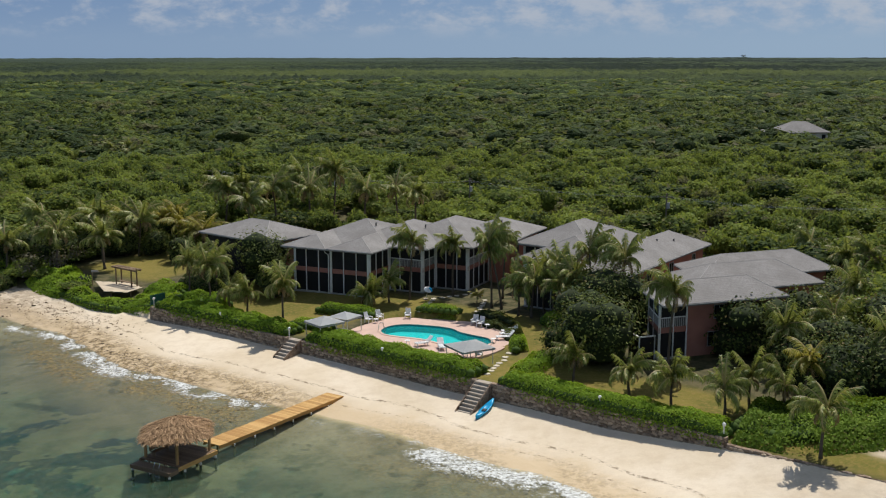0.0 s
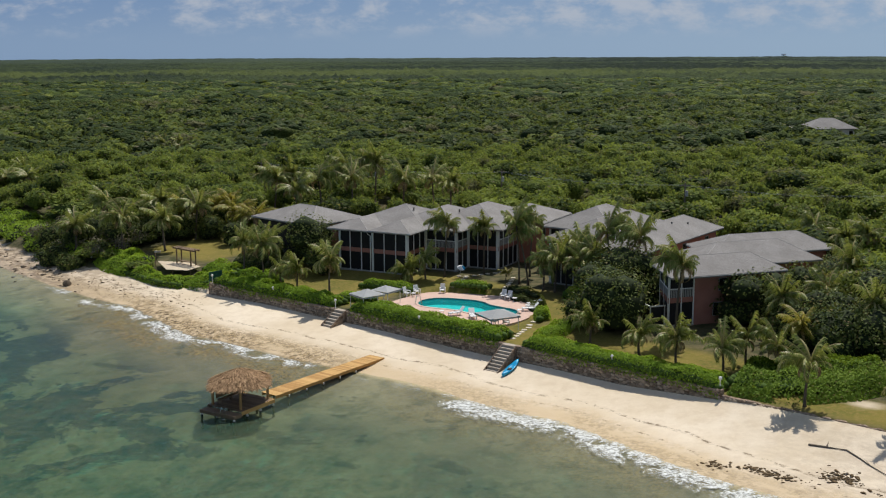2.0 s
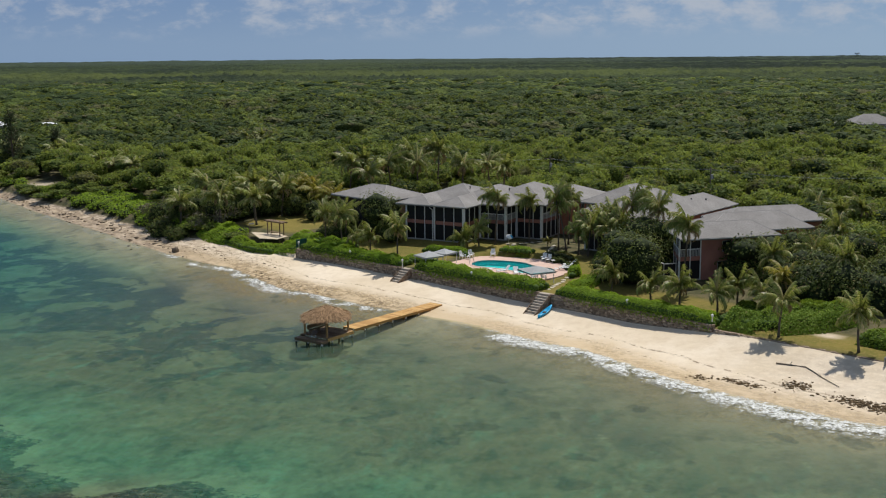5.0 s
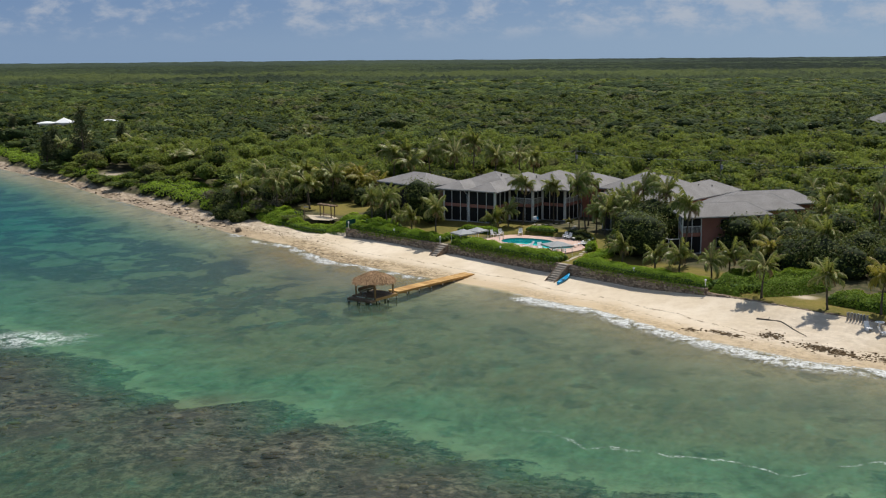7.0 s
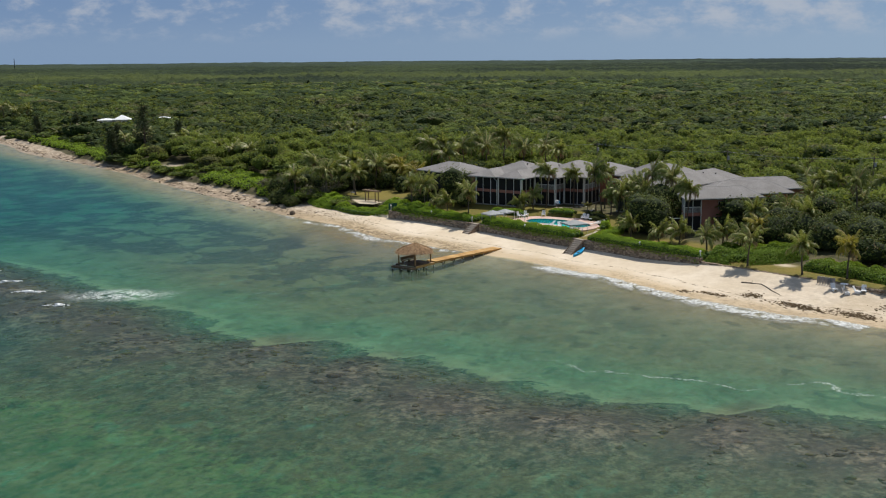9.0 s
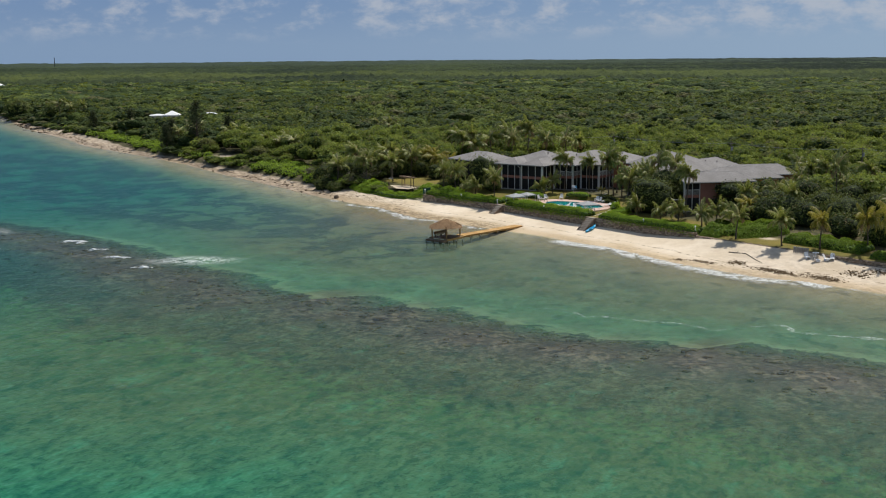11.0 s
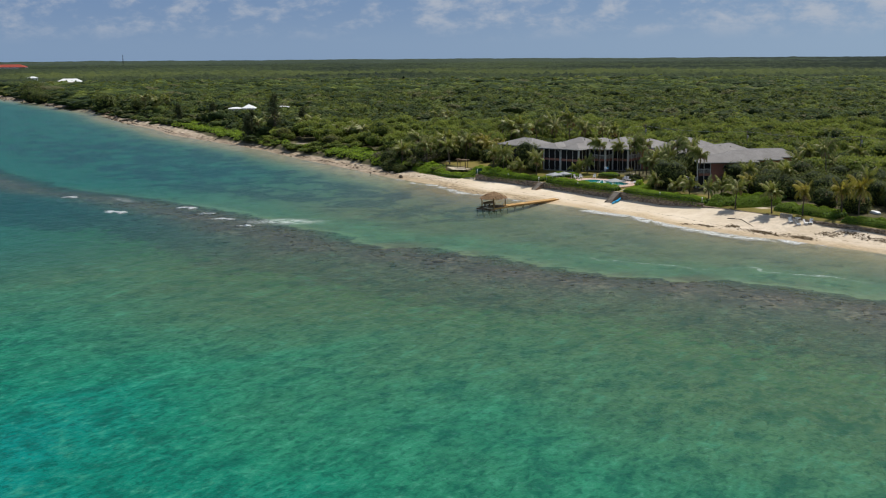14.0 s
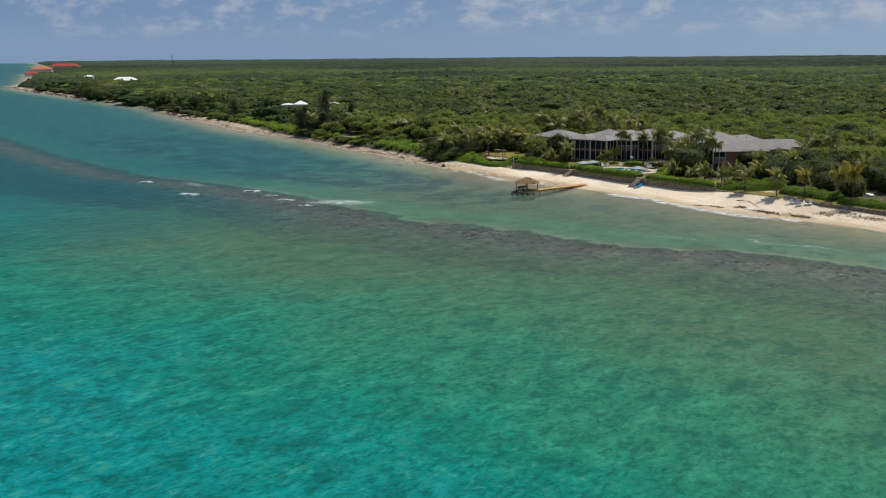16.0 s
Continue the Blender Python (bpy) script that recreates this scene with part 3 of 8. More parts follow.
def stone_material():
    m, n = material("rubble_stone")
    where = n.place()
    v = n.add("ShaderNodeTexVoronoi", {"Vector": where, "Scale": 3.0, "Randomness": 0.95})
    edge = n.add("ShaderNodeTexVoronoi", {"Vector": where, "Scale": 3.0, "Randomness": 0.95}, feature="DISTANCE_TO_EDGE").outputs["Distance"]
    hue = n.add("ShaderNodeSeparateColor", {0: v.outputs["Color"]}).outputs[0]
    col = n.mix(hue, rgb(0.11, 0.07, 0.045), rgb(0.38, 0.28, 0.20))
    col = n.mix(n.span(n.noise(0.5, 5, 0.7, where), 0.4, 0.7), col, rgb(0.12, 0.085, 0.06))
    col = n.mix(n.span(edge, 0.0, 0.06, 1.0, 0.0), col, rgb(0.30, 0.26, 0.21))
    n.out(n.shade(col, 0.9, n.bump(n.math("MINIMUM", edge, 0.15), 0.9, 0.12), Specular_IOR_Level=0.2))
    return m


def timber_material(name, lo, hi, along):
    m, n = material(name)
    where = n.add("ShaderNodeTexCoord").outputs["Object"]
    grain = n.noise(2.0, 6, 0.7, n.add("ShaderNodeMapping", {0: where, 3: along}).outputs[0], 0.3)
    rnd = n.add("ShaderNodeObjectInfo").outputs["Random"]
    col = n.mix(n.span(n.math("ADD", n.math("MULTIPLY", grain, 0.6), n.math("MULTIPLY", rnd, 0.4)), 0.25, 0.75), rgb(*lo), rgb(*hi))
    n.out(n.shade(col, 0.75, n.bump(grain, 0.3, 0.01), Specular_IOR_Level=0.25))
    return m


def thatch_material():
    m, n = material("palm_thatch")
    geo = n.add("ShaderNodeNewGeometry")
    col = n.mix(geo.outputs["Random Per Island"], rgb(0.13, 0.075, 0.035), rgb(0.54, 0.355, 0.20))
    col = n.mix(n.math("MULTIPLY", n.noise(30.0, 3, 0.6, geo.outputs["Position"]), 0.4), col, rgb(0.24, 0.15, 0.09))
    n.out(n.shade(col, 0.9, Specular_IOR_Level=0.15))
    return m


def pool_water_material():
    m, n = material("pool_water")
    where = n.place()
    ripple = n.noise(2.5, 3, 0.6, where, 0.5)
    body = n.add("ShaderNodeMixShader", {0: 0.25, 1: n.add("ShaderNodeBsdfTransparent", {"Color": rgb(0.55, 0.97, 0.97)}).outputs[0], 2: n.add("ShaderNodeBsdfDiffuse", {"Color": rgb(0.02, 0.55, 0.55)}).outputs[0]}).outputs[0]
    bump = n.bump(ripple, 0.2, 0.05)
    gloss = n.add("ShaderNodeBsdfGlossy", {"Roughness": 0.06, "Normal": bump}).outputs[0]
    n.out(n.add("ShaderNodeMixShader", {0: n.math("MULTIPLY", n.add("ShaderNodeFresnel", {"IOR": 1.33, "Normal": bump}).outputs[0], 0.45), 1: body, 2: gloss}).outputs[0])
    return m


SHINGLE, STONE, THATCH, POOL_WATER = shingle_material(), stone_material(), thatch_material(), pool_water_material()
RIDGE = plain("pale_ridge_shingle", (0.33, 0.315, 0.30), 0.9, 0.2, 1.0, 12, 0.2)
WIRE = plain("bare_aluminium_wire", (0.45, 0.45, 0.44), 0.5, 0.1, 1.0, 10, 0.0)
PINK = plain("salmon_stucco", (0.36, 0.16, 0.12), 0.9, 0.18, 0.8, 25, 0.2)
ORANGE = plain("terracotta_stucco", (0.43, 0.165, 0.105), 0.9, 0.18, 0.8, 25, 0.2)
WHITE = plain("white_paint", (0.74, 0.73, 0.70), 0.6, 0.12, 2.0, 30, 0.1)
GREY_RAIL = plain("weathered_grey_paint", (0.36, 0.35, 0.34), 0.75, 0.2, 2.0, 30, 0.1)
# insect screen; its near-black also holds the shade of the porch behind
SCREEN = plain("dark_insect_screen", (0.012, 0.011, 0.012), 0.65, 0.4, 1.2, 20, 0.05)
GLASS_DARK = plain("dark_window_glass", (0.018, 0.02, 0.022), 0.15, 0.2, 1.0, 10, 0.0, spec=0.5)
CONCRETE = plain("weathered_concrete", (0.42, 0.36, 0.29), 0.9, 0.3, 1.4, 18, 0.4)
PALE_STONE = plain("pale_paving", (0.58, 0.52, 0.42), 0.9, 0.25, 2.0, 18, 0.3)
DECK_PALE = plain("sun_bleached_boards", (0.60, 0.50, 0.36), 0.85, 0.2, 2.0, 18, 0.2)
DECK_PINK = plain("pink_pool_paving", (0.62, 0.44, 0.36), 0.9, 0.12, 0.9, 12, 0.25)
POOL_TILE = plain("turquoise_pool_plaster", (0.13, 0.72, 0.70), 0.5, 0.08, 1.0, 12, 0.05)
# teal darkened to hold the shadow on the pool's far wall
POOL_WALL = plain("shaded_teal_pool_wall", (0.02, 0.24, 0.27), 0.5, 0.15, 1.0, 12, 0.05)
POOL_BAND = plain("blue_waterline_tile", (0.02, 0.16, 0.20), 0.35, 0.2, 5.0, 20, 0.05)
CANVAS = plain("grey_canvas", (0.34, 0.35, 0.35), 0.85, 0.15, 1.0, 40, 0.1)
PLASTIC = plain("white_resin", (0.80, 0.80, 0.79), 0.45, 0.06, 2.0, 30, 0.05)
KAYAK_BLUE = plain("blue_plastic_hull", (0.01, 0.33, 0.62), 0.35, 0.12, 1.5, 20, 0.05)
DARK_METAL = plain("dark_metal", (0.05, 0.05, 0.05), 0.5, 0.2, 3.0, 30, 0.1, metallic=0.6)
STEEL = plain("stainless_steel", (0.6, 0.6, 0.6), 0.25, 0.1, 3.0, 30, 0.02, metallic=1.0)
GREEN_MESH = plain("green_mesh", (0.02, 0.11, 0.075), 0.6, 0.25, 3.0, 30, 0.2)
GLOBE = plain("milky_glass_globe", (0.82, 0.82, 0.80), 0.3, 0.05, 3.0, 30, 0.0)
NEW_TIMBER = timber_material("honey_deck_timber", (0.38, 0.205, 0.065), (0.60, 0.375, 0.14), (1.0, 12.0, 6.0))
OLD_TIMBER = timber_material("brown_deck_timber", (0.13, 0.085, 0.05), (0.24, 0.165, 0.10), (12.0, 1.0, 6.0))
POST_TIMBER = timber_material("tan_post_timber", (0.28, 0.16, 0.06), (0.44, 0.27, 0.12), (8.0, 8.0, 1.0))


def pile_material():
    """Bleached timber, dark with weed up to the tide's reach, tinted like murky water below it."""
    m, n = material("bleached_pile")
    where = n.place()
    z = n.add("ShaderNodeSeparateXYZ", {0: where}).outputs[2]
    grain = n.noise(6.0, 4, 0.6, where)
    dry = n.mix(grain, rgb(0.62, 0.59, 0.53), rgb(0.82, 0.79, 0.72))
    weed = n.span(n.math("ADD", z, n.math("MULTIPLY", grain, 0.2)), 0.1, 0.22, 1.0, 0.0)
    # tide weed, then underwater murk painted as a pale tint that fades the pile
    weed_and_murk = n.mix(n.span(z, -0.3, 0.0), rgb(0.19, 0.185, 0.12), rgb(0.035, 0.032, 0.02))
    n.out(n.shade(n.mix(weed, dry, weed_and_murk), 0.9, n.bump(grain, 0.3, 0.02), Specular_IOR_Level=0.2))
    return m


PILE = pile_material()
ROCK = plain("dark_beach_rock", (0.17, 0.13, 0.09), 0.9, 0.45, 0.9, 9, 0.8, 0.05)
SHELF = plain("ochre_shelf_rock", (0.27, 0.195, 0.10), 0.9, 0.6, 0.8, 7, 0.8, 0.06)
WEED = plain("matted_brown_weed", (0.15, 0.10, 0.05), 0.95, 0.45, 1.5, 12, 0.8, 0.04)
WHITE_ROOF = plain("white_metal_roof", (0.80, 0.81, 0.80), 0.5, 0.06, 0.3, 5, 0.05)
ORANGE_ROOF = plain("faded_orange_tile_roof", (0.50, 0.17, 0.08), 0.85, 0.2, 0.4, 5, 0.2)
RED_ROOF = plain("red_tile_roof", (0.36, 0.06, 0.035), 0.85, 0.2, 0.4, 5, 0.2)
FOAM = plain("sea_foam", (0.82, 0.84, 0.83), 0.9, 0.05, 1.0, 8, 0.6, 0.1)
TANK_WHITE = plain("white_tank", (0.75, 0.75, 0.74), 0.6, 0.06, 0.05, 1, 0.0)
POLE_WOOD = plain("grey_pole_wood", (0.16, 0.13, 0.10), 0.9, 0.3, 2.0, 20, 0.3)

FRAME = Matrix(((ES.x, ED.x, 0, ORIGIN.x), (ES.y, ED.y, 0, ORIGIN.y), (0, 0, 1, 0), (0, 0, 0, 1)))


def at_shore(s, d, z, angle=0.0):
    """A pose at the shore's own coordinates: x along the wall, y inland."""
    return FRAME @ pose(s, d, z, 0, 0, angle)


def gz(s, d):
    return float(ground_z(np.array([s]), np.array([d]))[0])


# ---- retaining wall and steps ----
def wall_run(name, s0, s1, top0, top1, thick, label):
    """A rubble wall with an uneven top, from s0 to s1 on the line d = 0."""
    n = max(2, int((s1 - s0) / 0.6))
    vs, fs = [], []
    rng = random.Random(int(s0 * 10))
    for i in range(n + 1):
        s = s0 + (s1 - s0) * i / n
        top = top0 + (top1 - top0) * i / n + rng.uniform(-0.04, 0.04)
        bulge = rng.uniform(-0.04, 0.04)
        vs += [(s, -0.12 - thick * 0.3 + bulge, -0.6), (s, -0.08 + bulge, 1.7), (s, -0.02 + bulge, top - 0.03), (s, 0.04, top), (s, thick - 0.05, top), (s, thick, top - 0.05), (s, thick, -0.6)]
    for i in range(n):
        for k in range(6):
            a = i * 7 + k
            fs.append((a, a + 7, a + 8, a + 1))
    fs += [tuple(range(7)), tuple(reversed(range(n * 7, n * 7 + 7)))]
    ob = link(name, mesh_of(name, vs, fs, [STONE]), m=FRAME.copy())
    return tagged(ob, label, "wall", kind="structure")


wall_west = wall_run("wall_west", -43.6, -20.75, 2.62, 2.68, 0.45, "low rubble stone retaining wall above the beach")
wall_middle = wall_run("wall_middle", -19.0, 3.0, 2.68, 2.75, 0.45, "rubble stone retaining wall below the pool hedge")
wall_east = wall_run("wall_east", 4.75, 26.6, 2.75, 2.62, 0.45, "rubble stone retaining wall behind the kayak")
wall_far_east = wall_run("wall_far_east", 26.6, 96.0, 2.15, 2.05, 0.32, "low grey stone wall along the dry grass")


def beach_steps(s, bottom, top, run, width, count, label):
    root = thing("beach_steps", at_shore(s, 0, 0), label, "steps")
    h = (top - bottom) / count
    tread = run / count
    for i in range(count):
        y0 = -run + tread * i + 0.05
        part("step", boxed(-width / 2, y0, bottom - 1.0, width / 2, y0 + tread + (0.35 if i == count - 1 else 0.02), bottom + h * (i + 1), bevel=0.02), CONCRETE, root)
    for x in (-width / 2 - 0.12, width / 2 + 0.02):
        bm = bmesh.new()
        prof = [(-run - 0.1, bottom - 1), (0.4, bottom - 1), (0.4, top + 0.03), (0.0, top + 0.03), (-run - 0.1, bottom + h * 0.9)]
        a = [bm.verts.new((x, y, z)) for y, z in prof]
        b = [bm.verts.new((x + 0.10, y, z)) for y, z in prof]
        bm.faces.new(a[::-1])
        bm.faces.new(b)
        for i in range(5):
            bm.faces.new((a[i], a[(i + 1) % 5], b[(i + 1) % 5], b[i]))
        bmesh.ops.recalc_face_normals(bm, faces=bm.faces)
        part("side_wall", bm, STONE, root)
    return root


beach_steps(3.88, 0.45, 2.72, 2.9, 1.5, 9, "concrete beach steps through the stone wall")
beach_steps(-19.88, 1.05, 2.66, 2.2, 1.4, 6, "short concrete beach steps by a globe lamp")


# ---- houses ----
def hip_roof(bm, u0, u1, v0, v1, z, slope, skew=0.0, hip=1.0):
    """A hipped roof on a rectangle with a fascia edge and a soffit; skew shifts one back corner."""
    w, l = u1 - u0, v1 - v0
    half = min(w, l) / 2
    rise = slope * half
    t = 0.22
    base = [bm.verts.new(p) for p in ((u0, v0, z), (u1, v0, z), (u1, v1, z), (u0 + skew, v1, z))]
    low = [bm.verts.new((p.co.x, p.co.y, z - t)) for p in base]
    if w > l:
        r = [bm.verts.new((u0 + half + skew / 2, (v0 + v1) / 2, z + rise)), bm.verts.new((u1 - half * hip, (v0 + v1) / 2, z + rise))]
        fs = [(base[0], base[1], r[1], r[0]), (base[1], base[2], r[1]), (base[2], base[3], r[0], r[1]), (base[3], base[0], r[0])]
    else:
        r = [bm.verts.new(((u0 + u1) / 2, v0 + half, z + rise)), bm.verts.new(((u0 + u1) / 2, v1 - half, z + rise))]
        fs = [(base[0], base[1], r[0]), (base[1], base[2], r[1], r[0]), (base[2], base[3], r[1]), (base[3], base[0], r[0], r[1])]
    for f in fs:
        bm.faces.new(f)
    for i in range(4):
        bm.faces.new((low[i], low[(i + 1) % 4], base[(i + 1) % 4], base[i]))
    bm.faces.new(low[::-1])
    return [(base[0].co.copy(), r[0].co.copy()), (r[0].co.copy(), r[1].co.copy())], [v.co.copy() for v in base], [v.co.copy() for v in r]


def add_roof(root, rects, z, slope, skew=0.0, hip=1.0):
    for u0, u1, v0, v1, dz in rects:
        bm = bmesh.new()
        _, base, r = hip_roof(bm, u0, u1, v0, v1, z + dz, slope, skew, hip)
        bmesh.ops.recalc_face_normals(bm, faces=bm.faces)
        roof = part("roof", bm, SHINGLE, root)
        caps = bmesh.new()
        lift = Vector((0, 0, -0.03))
        near = [(b, min(r, key=lambda q: (q - b).length)) for b in base] + [(r[0], r[1])]
        for a, b in near:
            if (a - b).length > 0.05:
                tube(caps, [a + lift, b + lift], 0.06, 6)
        part("ridge_cap", caps, RIDGE, roof)
        gut = bmesh.new()
        for i in range(4):
            a, b = base[i], base[(i + 1) % 4]
            tube(gut, [a + Vector((0, 0, -0.1)), b + Vector((0, 0, -0.06))], 0.05, 6)
        part("gutter", gut, GREY_RAIL, roof)


def along(p, q):
    """A pose at p whose x runs to q and whose y points inwards (left of the way)."""
    a = math.degrees(math.atan2(q[1] - p[1], q[0] - p[0]))
    return pose(p[0], p[1], 0, 0, 0, a), math.hypot(q[0] - p[0], q[1] - p[1])


BALUSTER = mesh_of("baluster", [(0, 0, 0), (0.11, 0, 0), (0.11, 0.03, 0), (0, 0.03, 0), (0, 0, 0.85), (0.11, 0, 0.85), (0.11, 0.03, 0.85), (0, 0.03, 0.85)],
                   [(3, 2, 1, 0), (4, 5, 6, 7), (0, 1, 5, 4), (1, 2, 6, 5), (2, 3, 7, 6), (3, 0, 4, 7)], [GREY_RAIL])


def porch_face(root, p, q, z0, zm, z1, bays, rail=False, wide=(), stout=0.13):
    """Two storeys of screened porch between white posts, with a painted floor band."""
    m, length = along(p, q)
    part("floor_band", boxed(-0.05, -0.06, zm - 0.05, length + 0.05, 0.2, zm + 0.48, bevel=0.015), PINK, root, m=m)
    part("plinth", boxed(-0.05, -0.1, z0 - 0.6, length + 0.05, 0.2, z0 + 0.16, bevel=0.015), GREY_RAIL, root, m=m)
    step = length / bays
    for i in range(bays + 1):
        r = stout if i in (0, bays) or i in wide else 0.045
        x = min(max(i * step, r), length - r)
        part("post", boxed(x - r, -0.09, z0 + 0.1, x + r, 0.09, z1, bevel=0.012), WHITE, root, m=m)
    for i in range(bays):
        x0, x1 = i * step + 0.05, (i + 1) * step - 0.05
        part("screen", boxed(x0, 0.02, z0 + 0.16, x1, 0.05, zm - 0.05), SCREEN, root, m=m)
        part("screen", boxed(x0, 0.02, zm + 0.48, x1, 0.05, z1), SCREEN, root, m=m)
    if rail:
        for i in range(int(length / 0.2)):
            link("baluster", BALUSTER, parent=root, m=m @ pose(i * 0.2 + 0.04, -0.05, zm + 0.5))
        part("handrail", boxed(0, -0.08, zm + 1.33, length, 0.0, zm + 1.43, bevel=0.01), WHITE, root, m=m)


def window_on(root, p, q, x, z, w, h):
    m, _ = along(p, q)
    win = part("window", boxed(x - w / 2, -0.03, z, x + w / 2, 0.04, z + h), GLASS_DARK, root, m=m)
    f = bmesh.new()
    for a in ((x - w / 2 - 0.07, z - 0.07, x + w / 2 + 0.07, z), (x - w / 2 - 0.07, z + h, x + w / 2 + 0.07, z + h + 0.07), (x - w / 2 - 0.07, z, x - w / 2, z + h), (x + w / 2, z, x + w / 2 + 0.07, z + h), (x - 0.02, z, x + 0.02, z + h)):
        box(f, a[0], -0.06, a[1], a[2], 0.0, a[3])
    part("frame", f, GREY_RAIL, win)


def plain_wall(root, p, q, z0, z1, mat, windows=()):
    m, length = along(p, q)
    part("wall", boxed(0, 0, z0 - 0.6, length, 0.25, z1), mat, root, m=m)
    for x, z, w, h in windows:
        window_on(root, p, q, x, z, w, h)


EAVE, BASE = 8.85, 3.45

# house over the pool
house_a = thing("house", pose(-11.3, 121.0, 0, 0, 0, -24.0), "two-storey salmon house with dark screened porches and grey hipped roofs", "house")
add_roof(house_a, ((-12.2, -6.1, 0.0, 10, 0), (-6.1, 0.0, 0.02, 10, 0.01), (-12.2, 0.0, 3.9, 16.0, 0.02), (-6.8, 4.6, 4.9, 18.5, -0.01), (-3.2, 8.9, 8.1, 23.0, 0.0), (2.6, 11.6, 14.4, 26.0, 0.01)), EAVE, 0.37)
ZM = 5.95
porch_face(house_a, (-10.9, 0.8), (-0.8, 0.8), BASE, ZM, EAVE - 0.2, 6, wide=(3,))
porch_face(house_a, (-0.8, 0.8), (-0.8, 5.6), BASE, ZM, EAVE - 0.2, 3)
porch_face(house_a, (-0.8, 5.6), (3.7, 5.6), BASE, ZM, EAVE - 0.2, 3, rail=True)
porch_face(house_a, (3.7, 5.6), (3.7, 8.9), BASE, ZM, EAVE - 0.2, 2, rail=True)
porch_face(house_a, (3.7, 8.9), (8.0, 8.9), BASE, ZM, EAVE - 0.2, 3)
porch_face(house_a, (8.0, 8.9), (8.0, 15.2), BASE, ZM, EAVE - 0.2, 4, rail=True)
plain_wall(house_a, (10.8, 15.0), (10.8, 24.8), BASE, EAVE - 0.2, ORANGE, ((2.5, 6.9, 1.0, 1.1), (6.5, 6.9, 1.0, 1.1)))
plain_wall(house_a, (-10.9, 14.8), (-10.9, 0.8), BASE, EAVE - 0.2, PINK, ((5, 6.9, 1.0, 1.1),))
plain_wall(house_a, (8.0, 15.2), (10.8, 15.2), BASE, EAVE - 0.2, ORANGE)
plain_wall(house_a, (10.8, 24.8), (-10.9, 14.8), BASE, EAVE - 0.2, PINK)
bm = tube(bmesh.new(), [(-6.25, 0.05, EAVE - 0.2), (-6.25, 0.15, EAVE - 0.45), (-6.1, 0.62, EAVE - 0.75), (-6.1, 0.62, BASE)], 0.06, 6)
part("downpipe", bm, WHITE, house_a)

# house behind the big bush
house_b = thing("house", pose(17.5, 110.9, 0, 0, 0, -33.0), "salmon house half hidden by trees, grey hipped roofs", "house")
add_roof(house_b, ((-19.0, -8.6, 6.5, 19.5, 0.25), (-14.4, -4.6, -1.2, 17.5, 0.1), (-7.7, 0.0, -3.0, 20.2, 0.0)), EAVE, 0.46)
plain_wall(house_b, (-0.7, -2.2), (-0.7, 19.4), BASE, EAVE - 0.2, ORANGE, ((6.0, 7.1, 1.1, 1.0), (12.0, 7.1, 1.1, 1.0), (18.6, 7.1, 0.9, 1.0)))
porch_face(house_b, (-13.6, -0.4), (-7.0, -0.4), BASE, ZM, EAVE - 0.2, 4)
porch_face(house_b, (-7.0, -2.2), (-0.7, -2.2), BASE, ZM, EAVE - 0.2, 4)
porch_face(house_b, (-18.2, 7.3), (-13.6, 7.3), BASE, ZM, EAVE - 0.2, 3)
plain_wall(house_b, (-13.6, 7.3), (-13.6, -0.4), BASE, EAVE - 0.2, PINK)
plain_wall(house_b, (-0.7, 19.4), (-18.2, 18.7), BASE, EAVE - 0.2, PINK)
plain_wall(house_b, (-18.2, 18.7), (-18.2, 7.3), BASE, EAVE - 0.2, PINK)

# house by the east garden
house_c = thing("house", pose(16.4, 95.8, 0, 0, 0, 21.0), "salmon house with a corner balcony and broad grey hipped roofs", "house")
add_roof(house_c, ((0.3, 13.7, -1.1, 6.0, 0.0), (5.2, 20.7, 2.6, 11.3, 0.03), (10.0, 26.3, 7.7, 15.7, 0.05)), EAVE, 0.40, 1.6, 0.65)
porch_face(house_c, (2.5, 5.2), (0.8, 0.4), BASE, ZM, EAVE - 0.2, 2, rail=True, stout=0.06)
porch_face(house_c, (0.8, 0.4), (3.7, 0.4), BASE, ZM, EAVE - 0.2, 2, rail=True, stout=0.06)
plain_wall(house_c, (3.7, 0.4), (13.0, 0.4), BASE - 0.3, EAVE - 0.2, PINK, ((2.9, 4.3, 1.2, 1.3), (3.4, 6.9, 1.0, 1.2), (6.6, 6.9, 1.0, 1.2)))
plain_wall(house_c, (13.0, 0.4), (13.0, 3.4), BASE, EAVE - 0.2, ORANGE, ((1.5, 7.0, 0.8, 1.1),))
plain_wall(house_c, (13.0, 3.4), (20.0, 3.4), BASE, EAVE - 0.2, ORANGE, ((2.0, 7.1, 1.0, 1.0), (4.6, 7.1, 1.0, 1.0)))
plain_wall(house_c, (20.0, 3.4), (20.0, 8.5), BASE, EAVE - 0.2, ORANGE, ((2.0, 7.1, 0.9, 1.0),))
plain_wall(house_c, (20.0, 8.5), (25.6, 8.5), BASE, EAVE - 0.2, ORANGE, ((3.0, 7.1, 1.0, 1.0),))
plain_wall(house_c, (25.6, 8.5), (25.6, 15.0), BASE, EAVE - 0.2, ORANGE)
plain_wall(house_c, (25.6, 15.0), (12.4, 15.0), BASE, EAVE - 0.2, PINK)
plain_wall(house_c, (12.4, 15.0), (2.5, 5.2), BASE, EAVE - 0.2, PINK, ((9, 7.1, 1.0, 1.0),))
# screened lean-to at its corner
enclosure = bmesh.new()
for a in ((-0.9, 1.0), (-0.7, 2.9), (0.7, 1.0)):
    box(enclosure, a[0] - 0.05, a[1] - 0.05, BASE - 0.5, a[0] + 0.05, a[1] + 0.05, 5.6)
